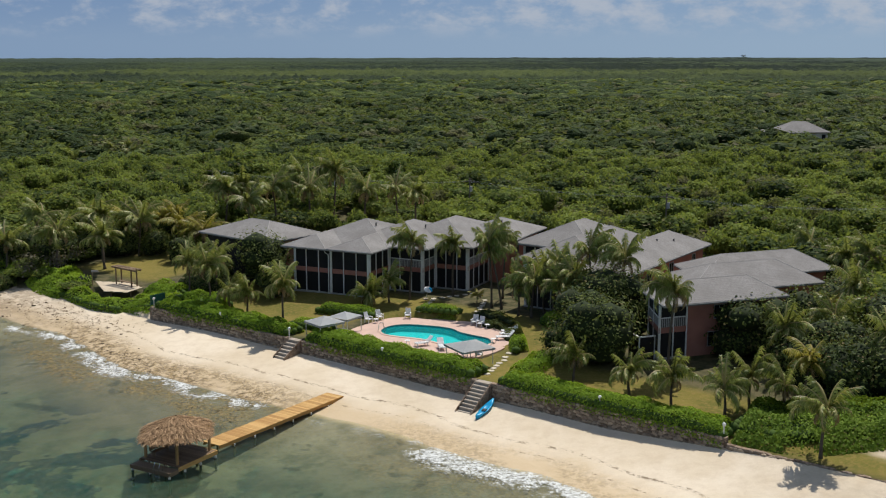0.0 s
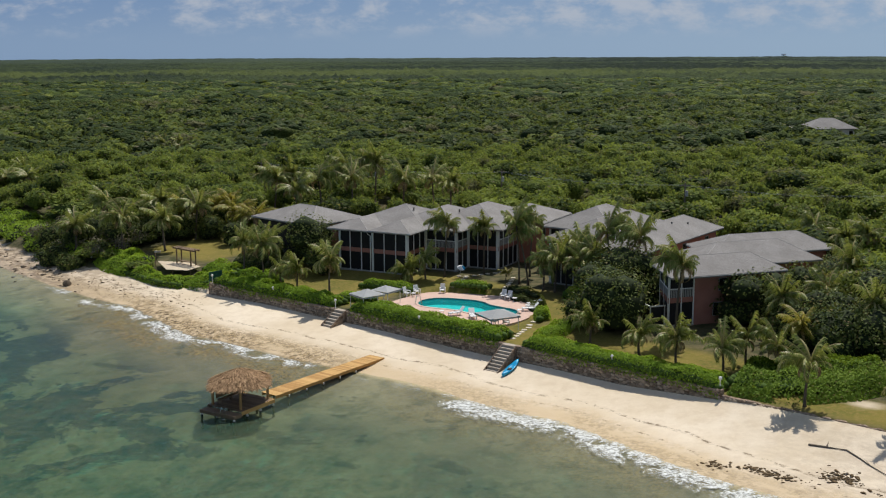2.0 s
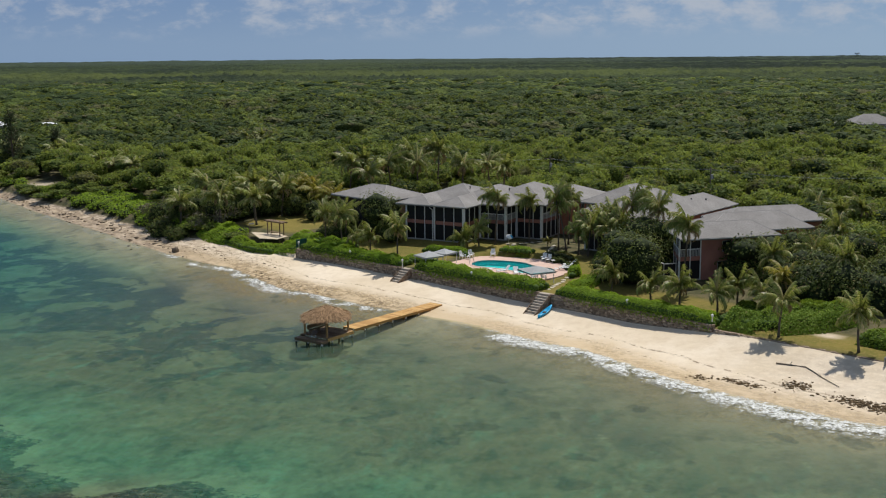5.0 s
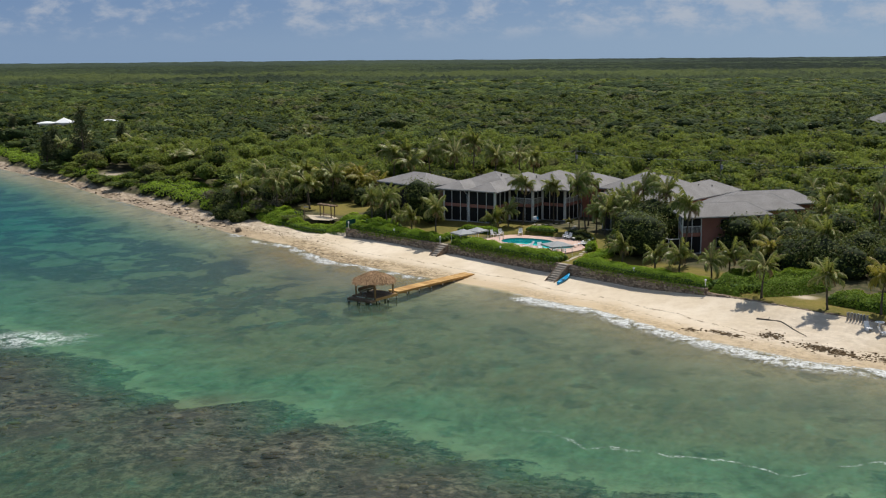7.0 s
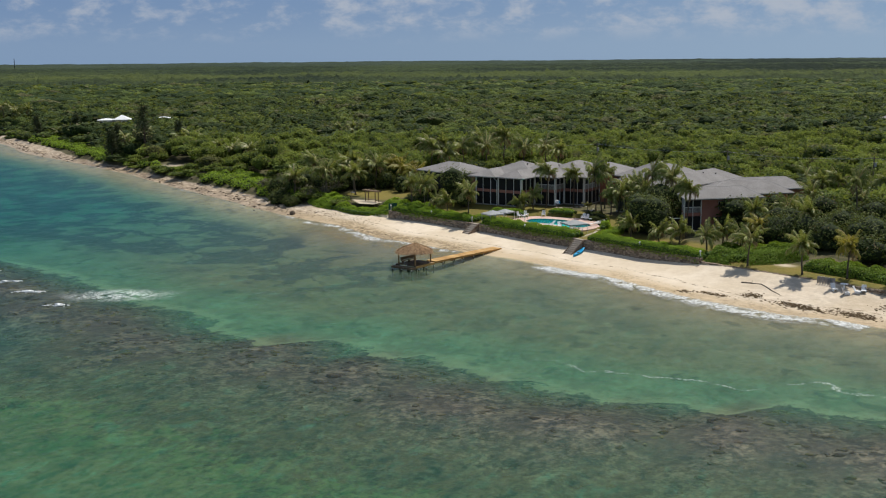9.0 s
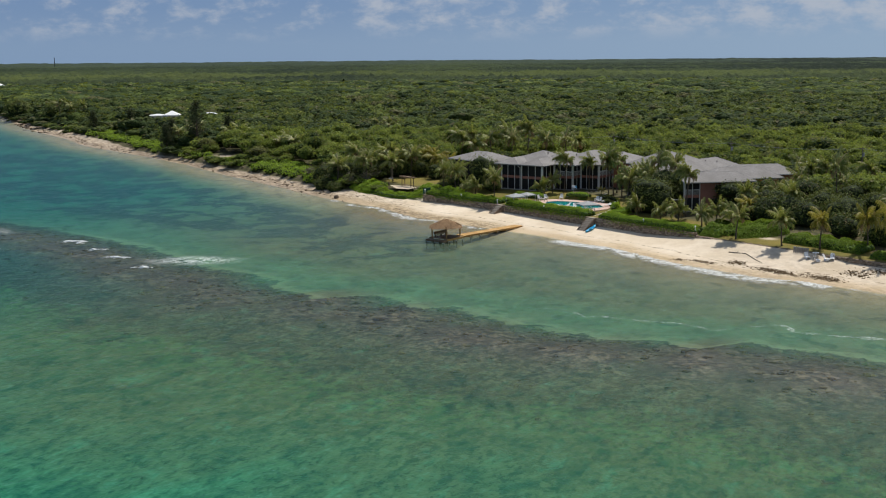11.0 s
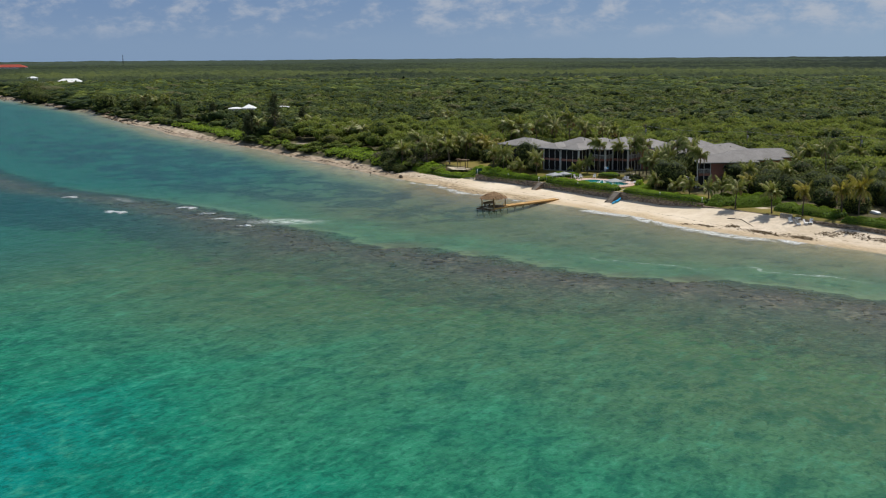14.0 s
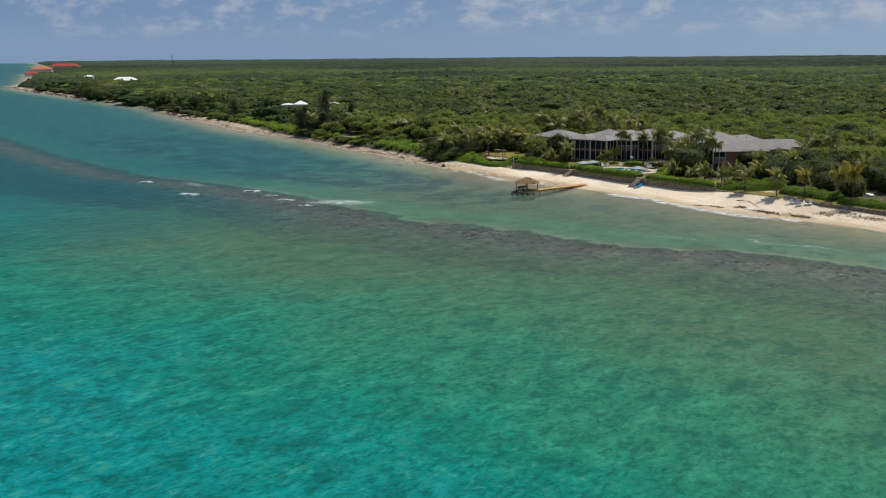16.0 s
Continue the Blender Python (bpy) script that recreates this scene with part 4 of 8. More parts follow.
for a in ((-0.9, 0.95, 0.8, 1.05), (-0.9, 1.0, -0.8, 2.9)):
    box(enclosure, a[0] - 0.05, a[1], 5.5, a[2], a[3], 5.62)
part("screen_frame", enclosure, WHITE, house_c)
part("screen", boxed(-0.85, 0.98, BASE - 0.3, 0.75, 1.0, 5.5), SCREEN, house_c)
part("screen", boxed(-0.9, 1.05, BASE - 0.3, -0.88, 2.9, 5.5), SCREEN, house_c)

# low roof behind the west palms
house_d = thing("house", pose(-34.6, 136.2, 0, 0, 0, -40.0), "dark-walled house with a grey hipped roof behind palms", "house")
add_roof(house_d, ((0, 13.0, 0, 9.6, 0.0),), EAVE, 0.34)
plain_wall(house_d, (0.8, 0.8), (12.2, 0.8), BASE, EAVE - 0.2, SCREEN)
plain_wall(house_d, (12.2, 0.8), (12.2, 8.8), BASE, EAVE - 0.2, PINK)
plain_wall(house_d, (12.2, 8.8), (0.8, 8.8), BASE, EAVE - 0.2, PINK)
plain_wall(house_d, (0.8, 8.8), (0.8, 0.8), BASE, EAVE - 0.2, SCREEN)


def vents(root, spots):
    for u, v, z in spots:
        bm = tube(bmesh.new(), [(u, v, z - 0.3), (u, v, z + 0.05)], 0.08, 8)
        tube(bm, [(u, v, z + 0.05), (u, v, z + 0.10)], 0.13, 8)
        part("roof_vent", bm, DARK_METAL, root)


vents(house_a, ((-4.2, 8.8, 10.75), (1.2, 11.5, 10.5), (8.4, 18.4, 10.55)))
vents(house_b, ((-3.0, 11.0, 10.3), (-2.2, 14.0, 10.0)))
vents(house_c, ((15.5, 9.2, 10.0), (17.5, 12.2, 10.3)))


# ---- jetty with its thatched shelter ----
JA = 57.2
jetty = thing("jetty", pose(-20.95, 81.7, -0.6, 0, 0, JA), "honey-coloured timber jetty on bleached piles", "jetty")
LEN, WID = 15.6, 1.9
plank = mesh_of("plank", *(lambda b: ([v.co[:] for v in b.verts], [[v.index for v in f.verts] for f in b.faces]))((lambda b: (b.verts.index_update(), b)[1])(boxed(0, -WID / 2, 0, 0.235, WID / 2, 0.05, bevel=0.008))), [NEW_TIMBER])
for i in range(int(LEN / 0.25)):
    link("plank", plank, parent=jetty, m=pose(i * 0.25, random.uniform(-0.015, 0.015), 1.10 + random.uniform(-0.004, 0.004)))
for y in (-WID / 2 + 0.04, WID / 2 - 0.12, -0.04):
    part("beam", boxed(0, y, 0.84, LEN, y + 0.08, 1.10, bevel=0.008), NEW_TIMBER, jetty)
for i in range(7):
    x = 1.6 + i * 2.35
    part("crossbeam", boxed(x - 0.1, -WID / 2 - 0.04, 0.66, x + 0.1, WID / 2 + 0.04, 0.84, bevel=0.01), NEW_TIMBER, jetty)
    for y in (-WID / 2 - 0.02, WID / 2 + 0.02):
        part("support_post", tube(bmesh.new(), [(x, y, -2.2), (x, y, 0.84)], 0.075, 8), PILE, jetty)

# platform at its sea end: a main deck and a lower step round it
PA = 61.0
platform = thing("swim_platform", pose(-22.72, 75.4, -0.4, 0, 0, PA), "square brown timber swim platform at the jetty's end", "platform")
board = mesh_of("board", *(lambda b: ([v.co[:] for v in b.verts], [[v.index for v in f.verts] for f in b.faces]))((lambda b: (b.verts.index_update(), b)[1])(boxed(0, 0, 0, 0.18, 3.9, 0.05, bevel=0.006))), [OLD_TIMBER])
for i in range(27):
    link("board", board, parent=platform, m=pose(i * 0.19, -0.1, 1.0 if i > 4 else 0.84))
part("fascia", boxed(0.93, -0.18, 0.72, 5.25, -0.1, 1.06, bevel=0.01), NEW_TIMBER, platform)
part("fascia", boxed(5.15, -0.1, 0.72, 5.25, 3.85, 1.06, bevel=0.01), NEW_TIMBER, platform)
part("fascia", boxed(0.0, -0.16, 0.6, 0.95, -0.1, 0.89, bevel=0.01), OLD_TIMBER, platform)
part("fascia", boxed(-0.07, -0.1, 0.6, 0.0, 3.85, 0.89, bevel=0.01), OLD_TIMBER, platform)
part("fascia", boxed(0.93, 3.8, 0.72, 5.25, 3.88, 1.06, bevel=0.01), OLD_TIMBER, platform)
for x in (0.05, 1.7, 3.4, 5.1):
    for y in (-0.06, 1.9, 3.7):
        part("support_post", tube(bmesh.new(), [(x, y, -2.4), (x, y, 0.66)], 0.1, 8), PILE, platform)
ladder = bmesh.new()
for y in (0.75, 1.25):
    tube(ladder, [(-0.18, y, -0.7), (-0.18, y, 1.25), (-0.05, y, 1.55), (0.15, y, 1.5), (0.2, y, 0.9)], 0.028, 6)
for z in (-0.4, -0.1, 0.2, 0.5):
    tube(ladder, [(-0.18, 0.75, z), (-0.18, 1.25, z)], 0.022, 6)
part("swim_ladder", ladder, STEEL, platform)

shelter = thing("thatched_shelter", pose(-22.72, 75.4, -0.4, 0, 0, PA), "round palm-thatched shelter on timber posts over the platform", "shelter")
CX, CY = 3.15, 2.05
for x, y in ((1.35, 0.35), (4.9, 0.35), (1.35, 3.6), (4.9, 3.6)):
    part("post", boxed(x - 0.09, y - 0.09, 1.03, x + 0.09, y + 0.09, 3.05, bevel=0.012), POST_TIMBER, shelter)
beams = bmesh.new()
for a in ((1.35, 0.35, 4.9, 0.35), (1.35, 3.6, 4.9, 3.6), (1.35, 0.35, 1.35, 3.6), (4.9, 0.35, 4.9, 3.6)):
    box(beams, min(a[0], a[2]) - 0.06, min(a[1], a[3]) - 0.06, 2.92, max(a[0], a[2]) + 0.06, max(a[1], a[3]) + 0.06, 3.06)
part("beam", beams, POST_TIMBER, shelter)


def thatch(radius_x, radius_y, edge, peak, tufts, seed):
    """A low cone of overlapping straw tufts over a solid core."""
    rng = random.Random(seed)
    vs, fs = [], []
    rings, seg = 6, 20
    for i in range(rings + 1):
        f = i / rings
        for k in range(seg):
            a = 2 * math.pi * k / seg
            sq = 1 + 0.09 * math.cos(4 * a)
            vs.append((radius_x * f * math.cos(a) * sq, radius_y * f * math.sin(a) * sq, peak - (peak - edge) * f ** 1.15 - 0.06))
    for i in range(rings):
        for k in range(seg):
            fs.append((i * seg + k, (i + 1) * seg + k, (i + 1) * seg + (k + 1) % seg, i * seg + (k + 1) % seg))
    for _ in range(tufts):
        f = math.sqrt(rng.random()) * 0.98
        a = rng.uniform(0, 2 * math.pi)
        sq = 1 + 0.09 * math.cos(4 * a)
        p = Vector((radius_x * f * math.cos(a) * sq, radius_y * f * math.sin(a) * sq, peak - (peak - edge) * f ** 1.15 + rng.uniform(-0.02, 0.05)))
        out = Vector((math.cos(a + rng.uniform(-0.9, 0.9)), math.sin(a + rng.uniform(-0.9, 0.9)), -0.55 + rng.uniform(-0.35, 0.35))).normalized()
        side = out.cross(Vector((0, 0, 1))).normalized() * rng.uniform(0.03, 0.07)
        q = p + out * rng.uniform(0.2, 0.5)
        i = len(vs)
        vs += [p - side, p + side, q + side * 0.4, q - side * 0.4]
        fs.append((i, i + 1, i + 2, i + 3))
    return vs, fs


tv, tf = thatch(3.05, 2.75, 2.66, 3.9, 5200, 4)
link("thatch_roof", mesh_of("thatch_roof", tv, tf, [THATCH]), parent=shelter, m=pose(CX, CY, 0.2))
bench = thing("bench", pose(-22.72, 75.4, -0.4, 0, 0, PA), "dark timber bench under the thatch", "bench")
part("seat", boxed(1.55, 2.9, 1.42, 4.7, 3.35, 1.48, bevel=0.01), OLD_TIMBER, bench)
part("backrest", boxed(1.55, 3.38, 1.5, 4.7, 3.44, 1.95, bevel=0.01), OLD_TIMBER, bench)
for x in (1.7, 3.1, 4.5):
    part("leg", boxed(x, 2.95, 1.04, x + 0.08, 3.3, 1.42), OLD_TIMBER, bench)


# ---- pool terrace ----
def smooth_loop(points, count):
    """A closed smooth outline through a few points."""
    n = len(points)
    out = []
    for i in range(count):
        t = i * n / count
        k, f = int(t), t - int(t)
        p = [Vector((*points[(k + j) % n], 0)) for j in (-1, 0, 1, 2)]
        out.append(0.5 * ((2 * p[1]) + (-p[0] + p[2]) * f + (2 * p[0] - 5 * p[1] + 4 * p[2] - p[3]) * f * f + (-p[0] + 3 * p[1] - 3 * p[2] + p[3]) * f ** 3))
    return out


DECK_Z = 2.86
pool_line = smooth_loop(((-9.4, 109.0), (-9.0, 110.5), (-7.9, 111.5), (-6.4, 111.7), (-3.8, 111.0), (-2.1, 110.0), (-1.2, 108.5), (0.1, 107.3), (1.5, 106.2), (1.9, 104.7), (1.2, 103.2), (-0.4, 102.5), (-2.1, 102.8), (-3.5, 104.4), (-5.2, 105.8), (-7.6, 106.8), (-8.9, 107.6)), 72)
deck_line = smooth_loop(DECK_POINTS, 72)


def ring(a, b, za, zb):
    """Faces between two closed lines of the same count."""
    n = len(a)
    vs = [(p.x, p.y, za) for p in a] + [(p.x, p.y, zb) for p in b]
    return vs, [(i, (i + 1) % n, n + (i + 1) % n, n + i) for i in range(n)]


def scaled(line, f):
    c = sum(line, Vector()) / len(line)
    out = []
    for i, p in enumerate(line):
        t = (line[(i + 1) % len(line)] - line[i - 1]).normalized()
        out.append(p + Vector((t.y, -t.x, 0)) * f * (1 if Vector((t.y, -t.x, 0)).dot(p - c) > 0 else -1))
    return out


terrace = thing("pool_terrace", pose(0, 0, 0), "pink paved terrace round the pool", "terrace", kind="structure")
c = sum(pool_line, Vector()) / len(pool_line)
near_deck = [min(deck_line, key=lambda q: abs(((math.atan2(q.y - c.y, q.x - c.x) - math.atan2(p.y - c.y, p.x - c.x)) + math.pi) % (2 * math.pi) - math.pi)) for p in pool_line]
outer = scaled(pool_line, 0.3)
vs, fs = ring(outer, near_deck, DECK_Z, DECK_Z)
v2, f2 = ring(near_deck, near_deck, DECK_Z, DECK_Z - 0.5)
link("paving", mesh_of("paving", vs + v2, fs + [tuple(i + len(vs) for i in f) for f in f2], [DECK_PINK]), parent=terrace)
pool = thing("swimming_pool", pose(0, 0, 0), "kidney-shaped turquoise swimming pool with pale coping", "pool")
vs, fs = ring(pool_line, outer, DECK_Z + 0.05, DECK_Z + 0.05)
v2, f2 = ring(outer, outer, DECK_Z + 0.05, DECK_Z - 0.1)
v3, f3 = ring(pool_line, pool_line, DECK_Z + 0.05, DECK_Z - 0.02)
n1, n2 = len(vs), len(vs) + len(v2)
link("coping", mesh_of("coping", vs + v2 + v3, fs + [tuple(i + n1 for i in f) for f in f2] + [tuple(i + n2 for i in f[::-1]) for f in f3], [DECK_PINK]), parent=pool)
vs, fs = ring(pool_line, pool_line, DECK_Z - 0.02, DECK_Z - 0.35)
link("tile_band", mesh_of("tile_band", vs, [f[::-1] for f in fs], [POOL_BAND]), parent=pool)
vs, fs = ring(pool_line, scaled(pool_line, -0.1), DECK_Z - 0.35, DECK_Z - 0.72)
link("basin_wall", mesh_of("basin_wall", vs, [f[::-1] for f in fs], [POOL_WALL]), parent=pool)
link("basin_floor", mesh_of("basin_floor", vs[72:], [tuple(range(72))], [POOL_TILE]), parent=pool)
link("pool_water", mesh_of("pool_water", [(p.x, p.y, DECK_Z - 0.14) for p in pool_line], [tuple(reversed(range(72)))], [POOL_WATER]), parent=pool)
rails = bmesh.new()
for y in (0.0, 0.5):
    tube(rails, [(-9.7, 108.7 + y, DECK_Z), (-9.6, 108.7 + y, DECK_Z + 0.8), (-9.2, 108.7 + y, DECK_Z + 0.85), (-8.9, 108.7 + y, DECK_Z - 0.5)], 0.03, 6)
part("handrail", rails, STEEL, pool)


def canopy(x, y, angle, half, zb, ze, zp, label):
    root = thing("shade_canopy", pose(x, y, 0, 0, 0, angle), label, "canopy", "shade canopies by the pool")
    bm = bmesh.new()
    n = 8
    rows = []
    for i in range(n + 1):
        rows.append([bm.verts.new((half * (2 * i / n - 1), half * (2 * j / n - 1), ze + (zp - ze) * (1 - max(abs(2 * i / n - 1), abs(2 * j / n - 1))) ** 1.1)) for j in range(n + 1)])
    for i in range(n):
        for j in range(n):
            bm.faces.new((rows[i][j], rows[i + 1][j], rows[i + 1][j + 1], rows[i][j + 1]))
    part("cloth", bm, CANVAS, root)
    val = bmesh.new()
    for a in ((-half, -half, half, -half + 0.02), (-half, half - 0.02, half, half), (-half, -half, -half + 0.02, half), (half - 0.02, -half, half, half)):
        box(val, a[0], a[1], ze - 0.2, a[2], a[3], ze - 0.03)
    part("valance", val, CANVAS, root)
    for sx in (-1, 1):
        for sy in (-1, 1):
            part("pole", tube(bmesh.new(), [(sx * half * 0.9, sy * half * 0.9, zb), (sx * half * 0.9, sy * half * 0.9, ze - 0.06)], 0.04, 8), WHITE, root)
    return root


canopy(-15.0, 107.0, 40, 1.5, 2.8, 4.35, 4.95, "grey canvas shade canopy on white poles by the hedge")
canopy(-13.1, 108.9, 58, 1.3, 2.8, 4.45, 4.95, "grey canvas shade canopy standing behind another by the pool")
canopy(-0.3, 97.7, 30, 1.75, 2.8, 4.35, 4.9, "pale grey shade canopy at the terrace's edge")


# ---- plants ----
def leaf_material(name, dark, mid, light, dry=(0.16, 0.12, 0.05), patch=0.03, glow=0.3, rough=0.7, dry_share=0.93, gloss=0.12, toned=False):
    """Foliage: each leaf differs a little, and whole patches differ in hue."""
    m, n = material(name)
    geo = n.add("ShaderNodeNewGeometry")
    rnd, where = geo.outputs["Random Per Island"], geo.outputs["Position"]
    hue = n.noise(patch, 4, 0.65, where)
    fine = n.noise(patch * 9, 3, 0.6, where)
    mixv = n.math("ADD", n.math("MULTIPLY", hue, 0.55), n.math("ADD", n.math("MULTIPLY", rnd, 0.3), n.math("MULTIPLY", fine, 0.3)))
    col = n.mix(n.span(mixv, 0.34, 0.6), rgb(*dark), rgb(*mid))
    col = n.mix(n.span(mixv, 0.58, 0.82), col, rgb(*light))
    if toned:
        tone = n.attr("tone")
        col = n.mix(n.span(tone, 0.0, 0.45, 0.85, 0.0), col, rgb(dark[0] * 0.62, dark[1] * 0.7, dark[2] * 0.9))
        col = n.mix(n.span(tone, 0.6, 1.0, 0.0, 0.85), col, rgb(light[0], light[1] * 1.05, light[2]))
        col = n.mix(n.span(tone, 1.05, 1.1, 0.0, 0.75), col, rgb(0.10, 0.088, 0.055))
    col = n.mix(n.math("GREATER_THAN", n.math("FRACT", n.math("MULTIPLY", rnd, 37.7)), dry_share), col, rgb(*dry))
    obj = n.add("ShaderNodeObjectInfo").outputs["Random"]
    col = n.mix(n.math("MULTIPLY", obj, 0.45), col, rgb(*light))
    a = n.shade(col, rough, Specular_IOR_Level=gloss)
    b = n.add("ShaderNodeBsdfTranslucent", {"Color": n.mix(0.5, col, rgb(light[0] * 1.6, light[1] * 1.5, light[2]))}).outputs[0]
    n.out(n.add("ShaderNodeMixShader", {0: glow, 1: a, 2: b}).outputs[0])
    return m


# extra blue in both forest greens stands in for the haze
FOREST_LEAF = leaf_material("forest_leaf", (0.036, 0.066, 0.016), (0.102, 0.152, 0.032), (0.228, 0.272, 0.056), patch=0.022, dry=(0.15, 0.13, 0.07), glow=0.4, toned=True)
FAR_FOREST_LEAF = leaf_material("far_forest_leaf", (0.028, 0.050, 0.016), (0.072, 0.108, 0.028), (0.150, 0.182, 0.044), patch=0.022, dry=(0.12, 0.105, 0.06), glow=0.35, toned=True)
SHRUB_LEAF = leaf_material("bright_shrub_leaf", (0.085, 0.165, 0.013), (0.175, 0.29, 0.022), (0.29, 0.40, 0.045), patch=0.35, glow=0.35, dry_share=0.985)
GRAPE_LEAF = leaf_material("sea_grape_leaf", (0.016, 0.034, 0.009), (0.048, 0.074, 0.017), (0.15, 0.178, 0.046), patch=0.2, glow=0.25, rough=0.62, gloss=0.1)
PALM_LEAF = leaf_material("palm_leaf", (0.032, 0.052, 0.010), (0.110, 0.152, 0.026), (0.36, 0.40, 0.11), dry=(0.36, 0.29, 0.13), patch=0.6, glow=0.25, rough=0.45, dry_share=0.92, gloss=0.3)
YELLOW_PALM = leaf_material("yellowing_palm_leaf", (0.06, 0.09, 0.016), (0.16, 0.185, 0.028), (0.42, 0.37, 0.07), dry=(0.38, 0.30, 0.12), patch=0.5, glow=0.32, rough=0.5, dry_share=0.9, gloss=0.25)
DEAD_PALM = leaf_material("dead_palm_leaf", (0.11, 0.07, 0.03), (0.24, 0.165, 0.08), (0.40, 0.30, 0.16), patch=0.3, glow=0.15)
DRY_LEAF = leaf_material("grey_dry_leaf", (0.06, 0.055, 0.035), (0.13, 0.12, 0.075), (0.24, 0.22, 0.15), patch=0.2, glow=0.1)
MIXED_LEAF = leaf_material("deep_green_shrub_leaf", (0.045, 0.09, 0.010), (0.11, 0.19, 0.018), (0.22, 0.31, 0.04), patch=0.3, glow=0.3, dry_share=0.97)
CASUARINA_LEAF = leaf_material("casuarina_needles", (0.022, 0.034, 0.014), (0.050, 0.066, 0.028), (0.10, 0.12, 0.055), dry=(0.10, 0.08, 0.05), patch=0.3, glow=0.15)
# dark greens of the solid cores, painting the shade inside hedges and crowns
HEDGE_CORE = plain("hedge_shade_green", (0.055, 0.10, 0.012), 0.9, 0.4, 1.5, 12, 0.8)
CORE = plain("inner_shade_green", (0.024, 0.036, 0.010), 0.95, 0.4, 0.8, 6, 0.0)
BARK = plain("grey_palm_bark", (0.12, 0.095, 0.07), 0.95, 0.3, 2.0, 14, 0.6, 0.03)
WOOD = plain("brown_bark", (0.13, 0.095, 0.065), 0.95, 0.3, 2.0, 14, 0.6, 0.03)



def mass_material():
    """The closed leaf mass of far crowns, with clumps and gaps as relief; the gaps' shade is painted dark."""
    m, n = material("leaf_mass")
    geo = n.add("ShaderNodeNewGeometry")
    rnd, where = geo.outputs["Random Per Island"], geo.outputs["Position"]
    hue, mid, fine = n.noise(0.022, 4, 0.65, where), n.noise(0.35, 4, 0.7, where), n.noise(1.6, 4, 0.75, where)
    v = n.math("ADD", n.math("MULTIPLY", hue, 0.6), n.math("ADD", n.math("MULTIPLY", rnd, 0.3), n.math("MULTIPLY", fine, 0.3)))
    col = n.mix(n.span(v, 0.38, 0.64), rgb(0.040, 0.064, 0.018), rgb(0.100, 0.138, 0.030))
    col = n.mix(n.span(v, 0.62, 0.84), col, rgb(0.188, 0.212, 0.046))
    tone = n.attr("tone")
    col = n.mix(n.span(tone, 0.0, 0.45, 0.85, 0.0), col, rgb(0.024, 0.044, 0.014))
    col = n.mix(n.span(tone, 0.6, 1.0, 0.0, 0.85), col, rgb(0.16, 0.19, 0.026))
    col = n.mix(n.span(tone, 1.05, 1.1, 0.0, 0.75), col, rgb(0.10, 0.088, 0.055))
    # hollows of the fine relief darkened as the shade between leaves
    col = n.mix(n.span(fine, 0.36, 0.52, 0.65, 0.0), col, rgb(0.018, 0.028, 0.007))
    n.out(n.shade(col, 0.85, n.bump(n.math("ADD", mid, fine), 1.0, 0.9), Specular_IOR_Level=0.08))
    return m


MASS = mass_material()
RNG = np.random.default_rng(7)


def leaf_quads(rng, centres, normals, size, slim=0.6, fold=0.0):
    """Small leaf blades at the places given, facing roughly along the normals."""
    n = len(centres)
    nor = normals + rng.normal(0, 0.45, (n, 3))
    nor /= np.linalg.norm(nor, axis=1, keepdims=True) + 1e-9
    t = rng.normal(0, 1, (n, 3))
    t -= nor * (t * nor).sum(1, keepdims=True)
    t /= np.linalg.norm(t, axis=1, keepdims=True) + 1e-9
    b = np.cross(nor, t)
    sz = size * rng.uniform(0.65, 1.35, (n, 1))
    a, c = t * sz * 0.5, b * sz * 0.5 * slim
    v = np.stack([centres - a, centres - c * 1.05 + a * 0.1, centres + a, centres + c * 1.05 + a * 0.1], 1).reshape(-1, 3)
    q = np.arange(n * 4).reshape(n, 4)
    return v, q


def leaf_tris(rng, centres, normals, size):
    """Leaf clumps of one triangle each."""
    n = len(centres)
    nor = normals + rng.normal(0, 0.75, (n, 3))
    nor /= np.linalg.norm(nor, axis=1, keepdims=True) + 1e-9
    t = rng.normal(0, 1, (n, 3))
    t -= nor * (t * nor).sum(1, keepdims=True)
    t /= np.linalg.norm(t, axis=1, keepdims=True) + 1e-9
    b = np.cross(nor, t)
    sz = size * rng.uniform(0.6, 1.4, (n, 1))
    v = np.stack([centres - t * sz * 0.5 - b * sz * 0.32, centres + t * sz * 0.55, centres - t * sz * 0.35 + b * sz * 0.42], 1).reshape(-1, 3)
    return v, np.arange(n * 3).reshape(n, 3)


def ico(sub=1):
    bm = bmesh.new()
    bmesh.ops.create_icosphere(bm, subdivisions=sub, radius=1.0)
    v = np.array([p.co[:] for p in bm.verts])
    f = np.array([[p.index for p in q.verts] for q in bm.faces])
    bm.free()
    return v, f


ICO1, ICO2 = ico(1), ico(2)


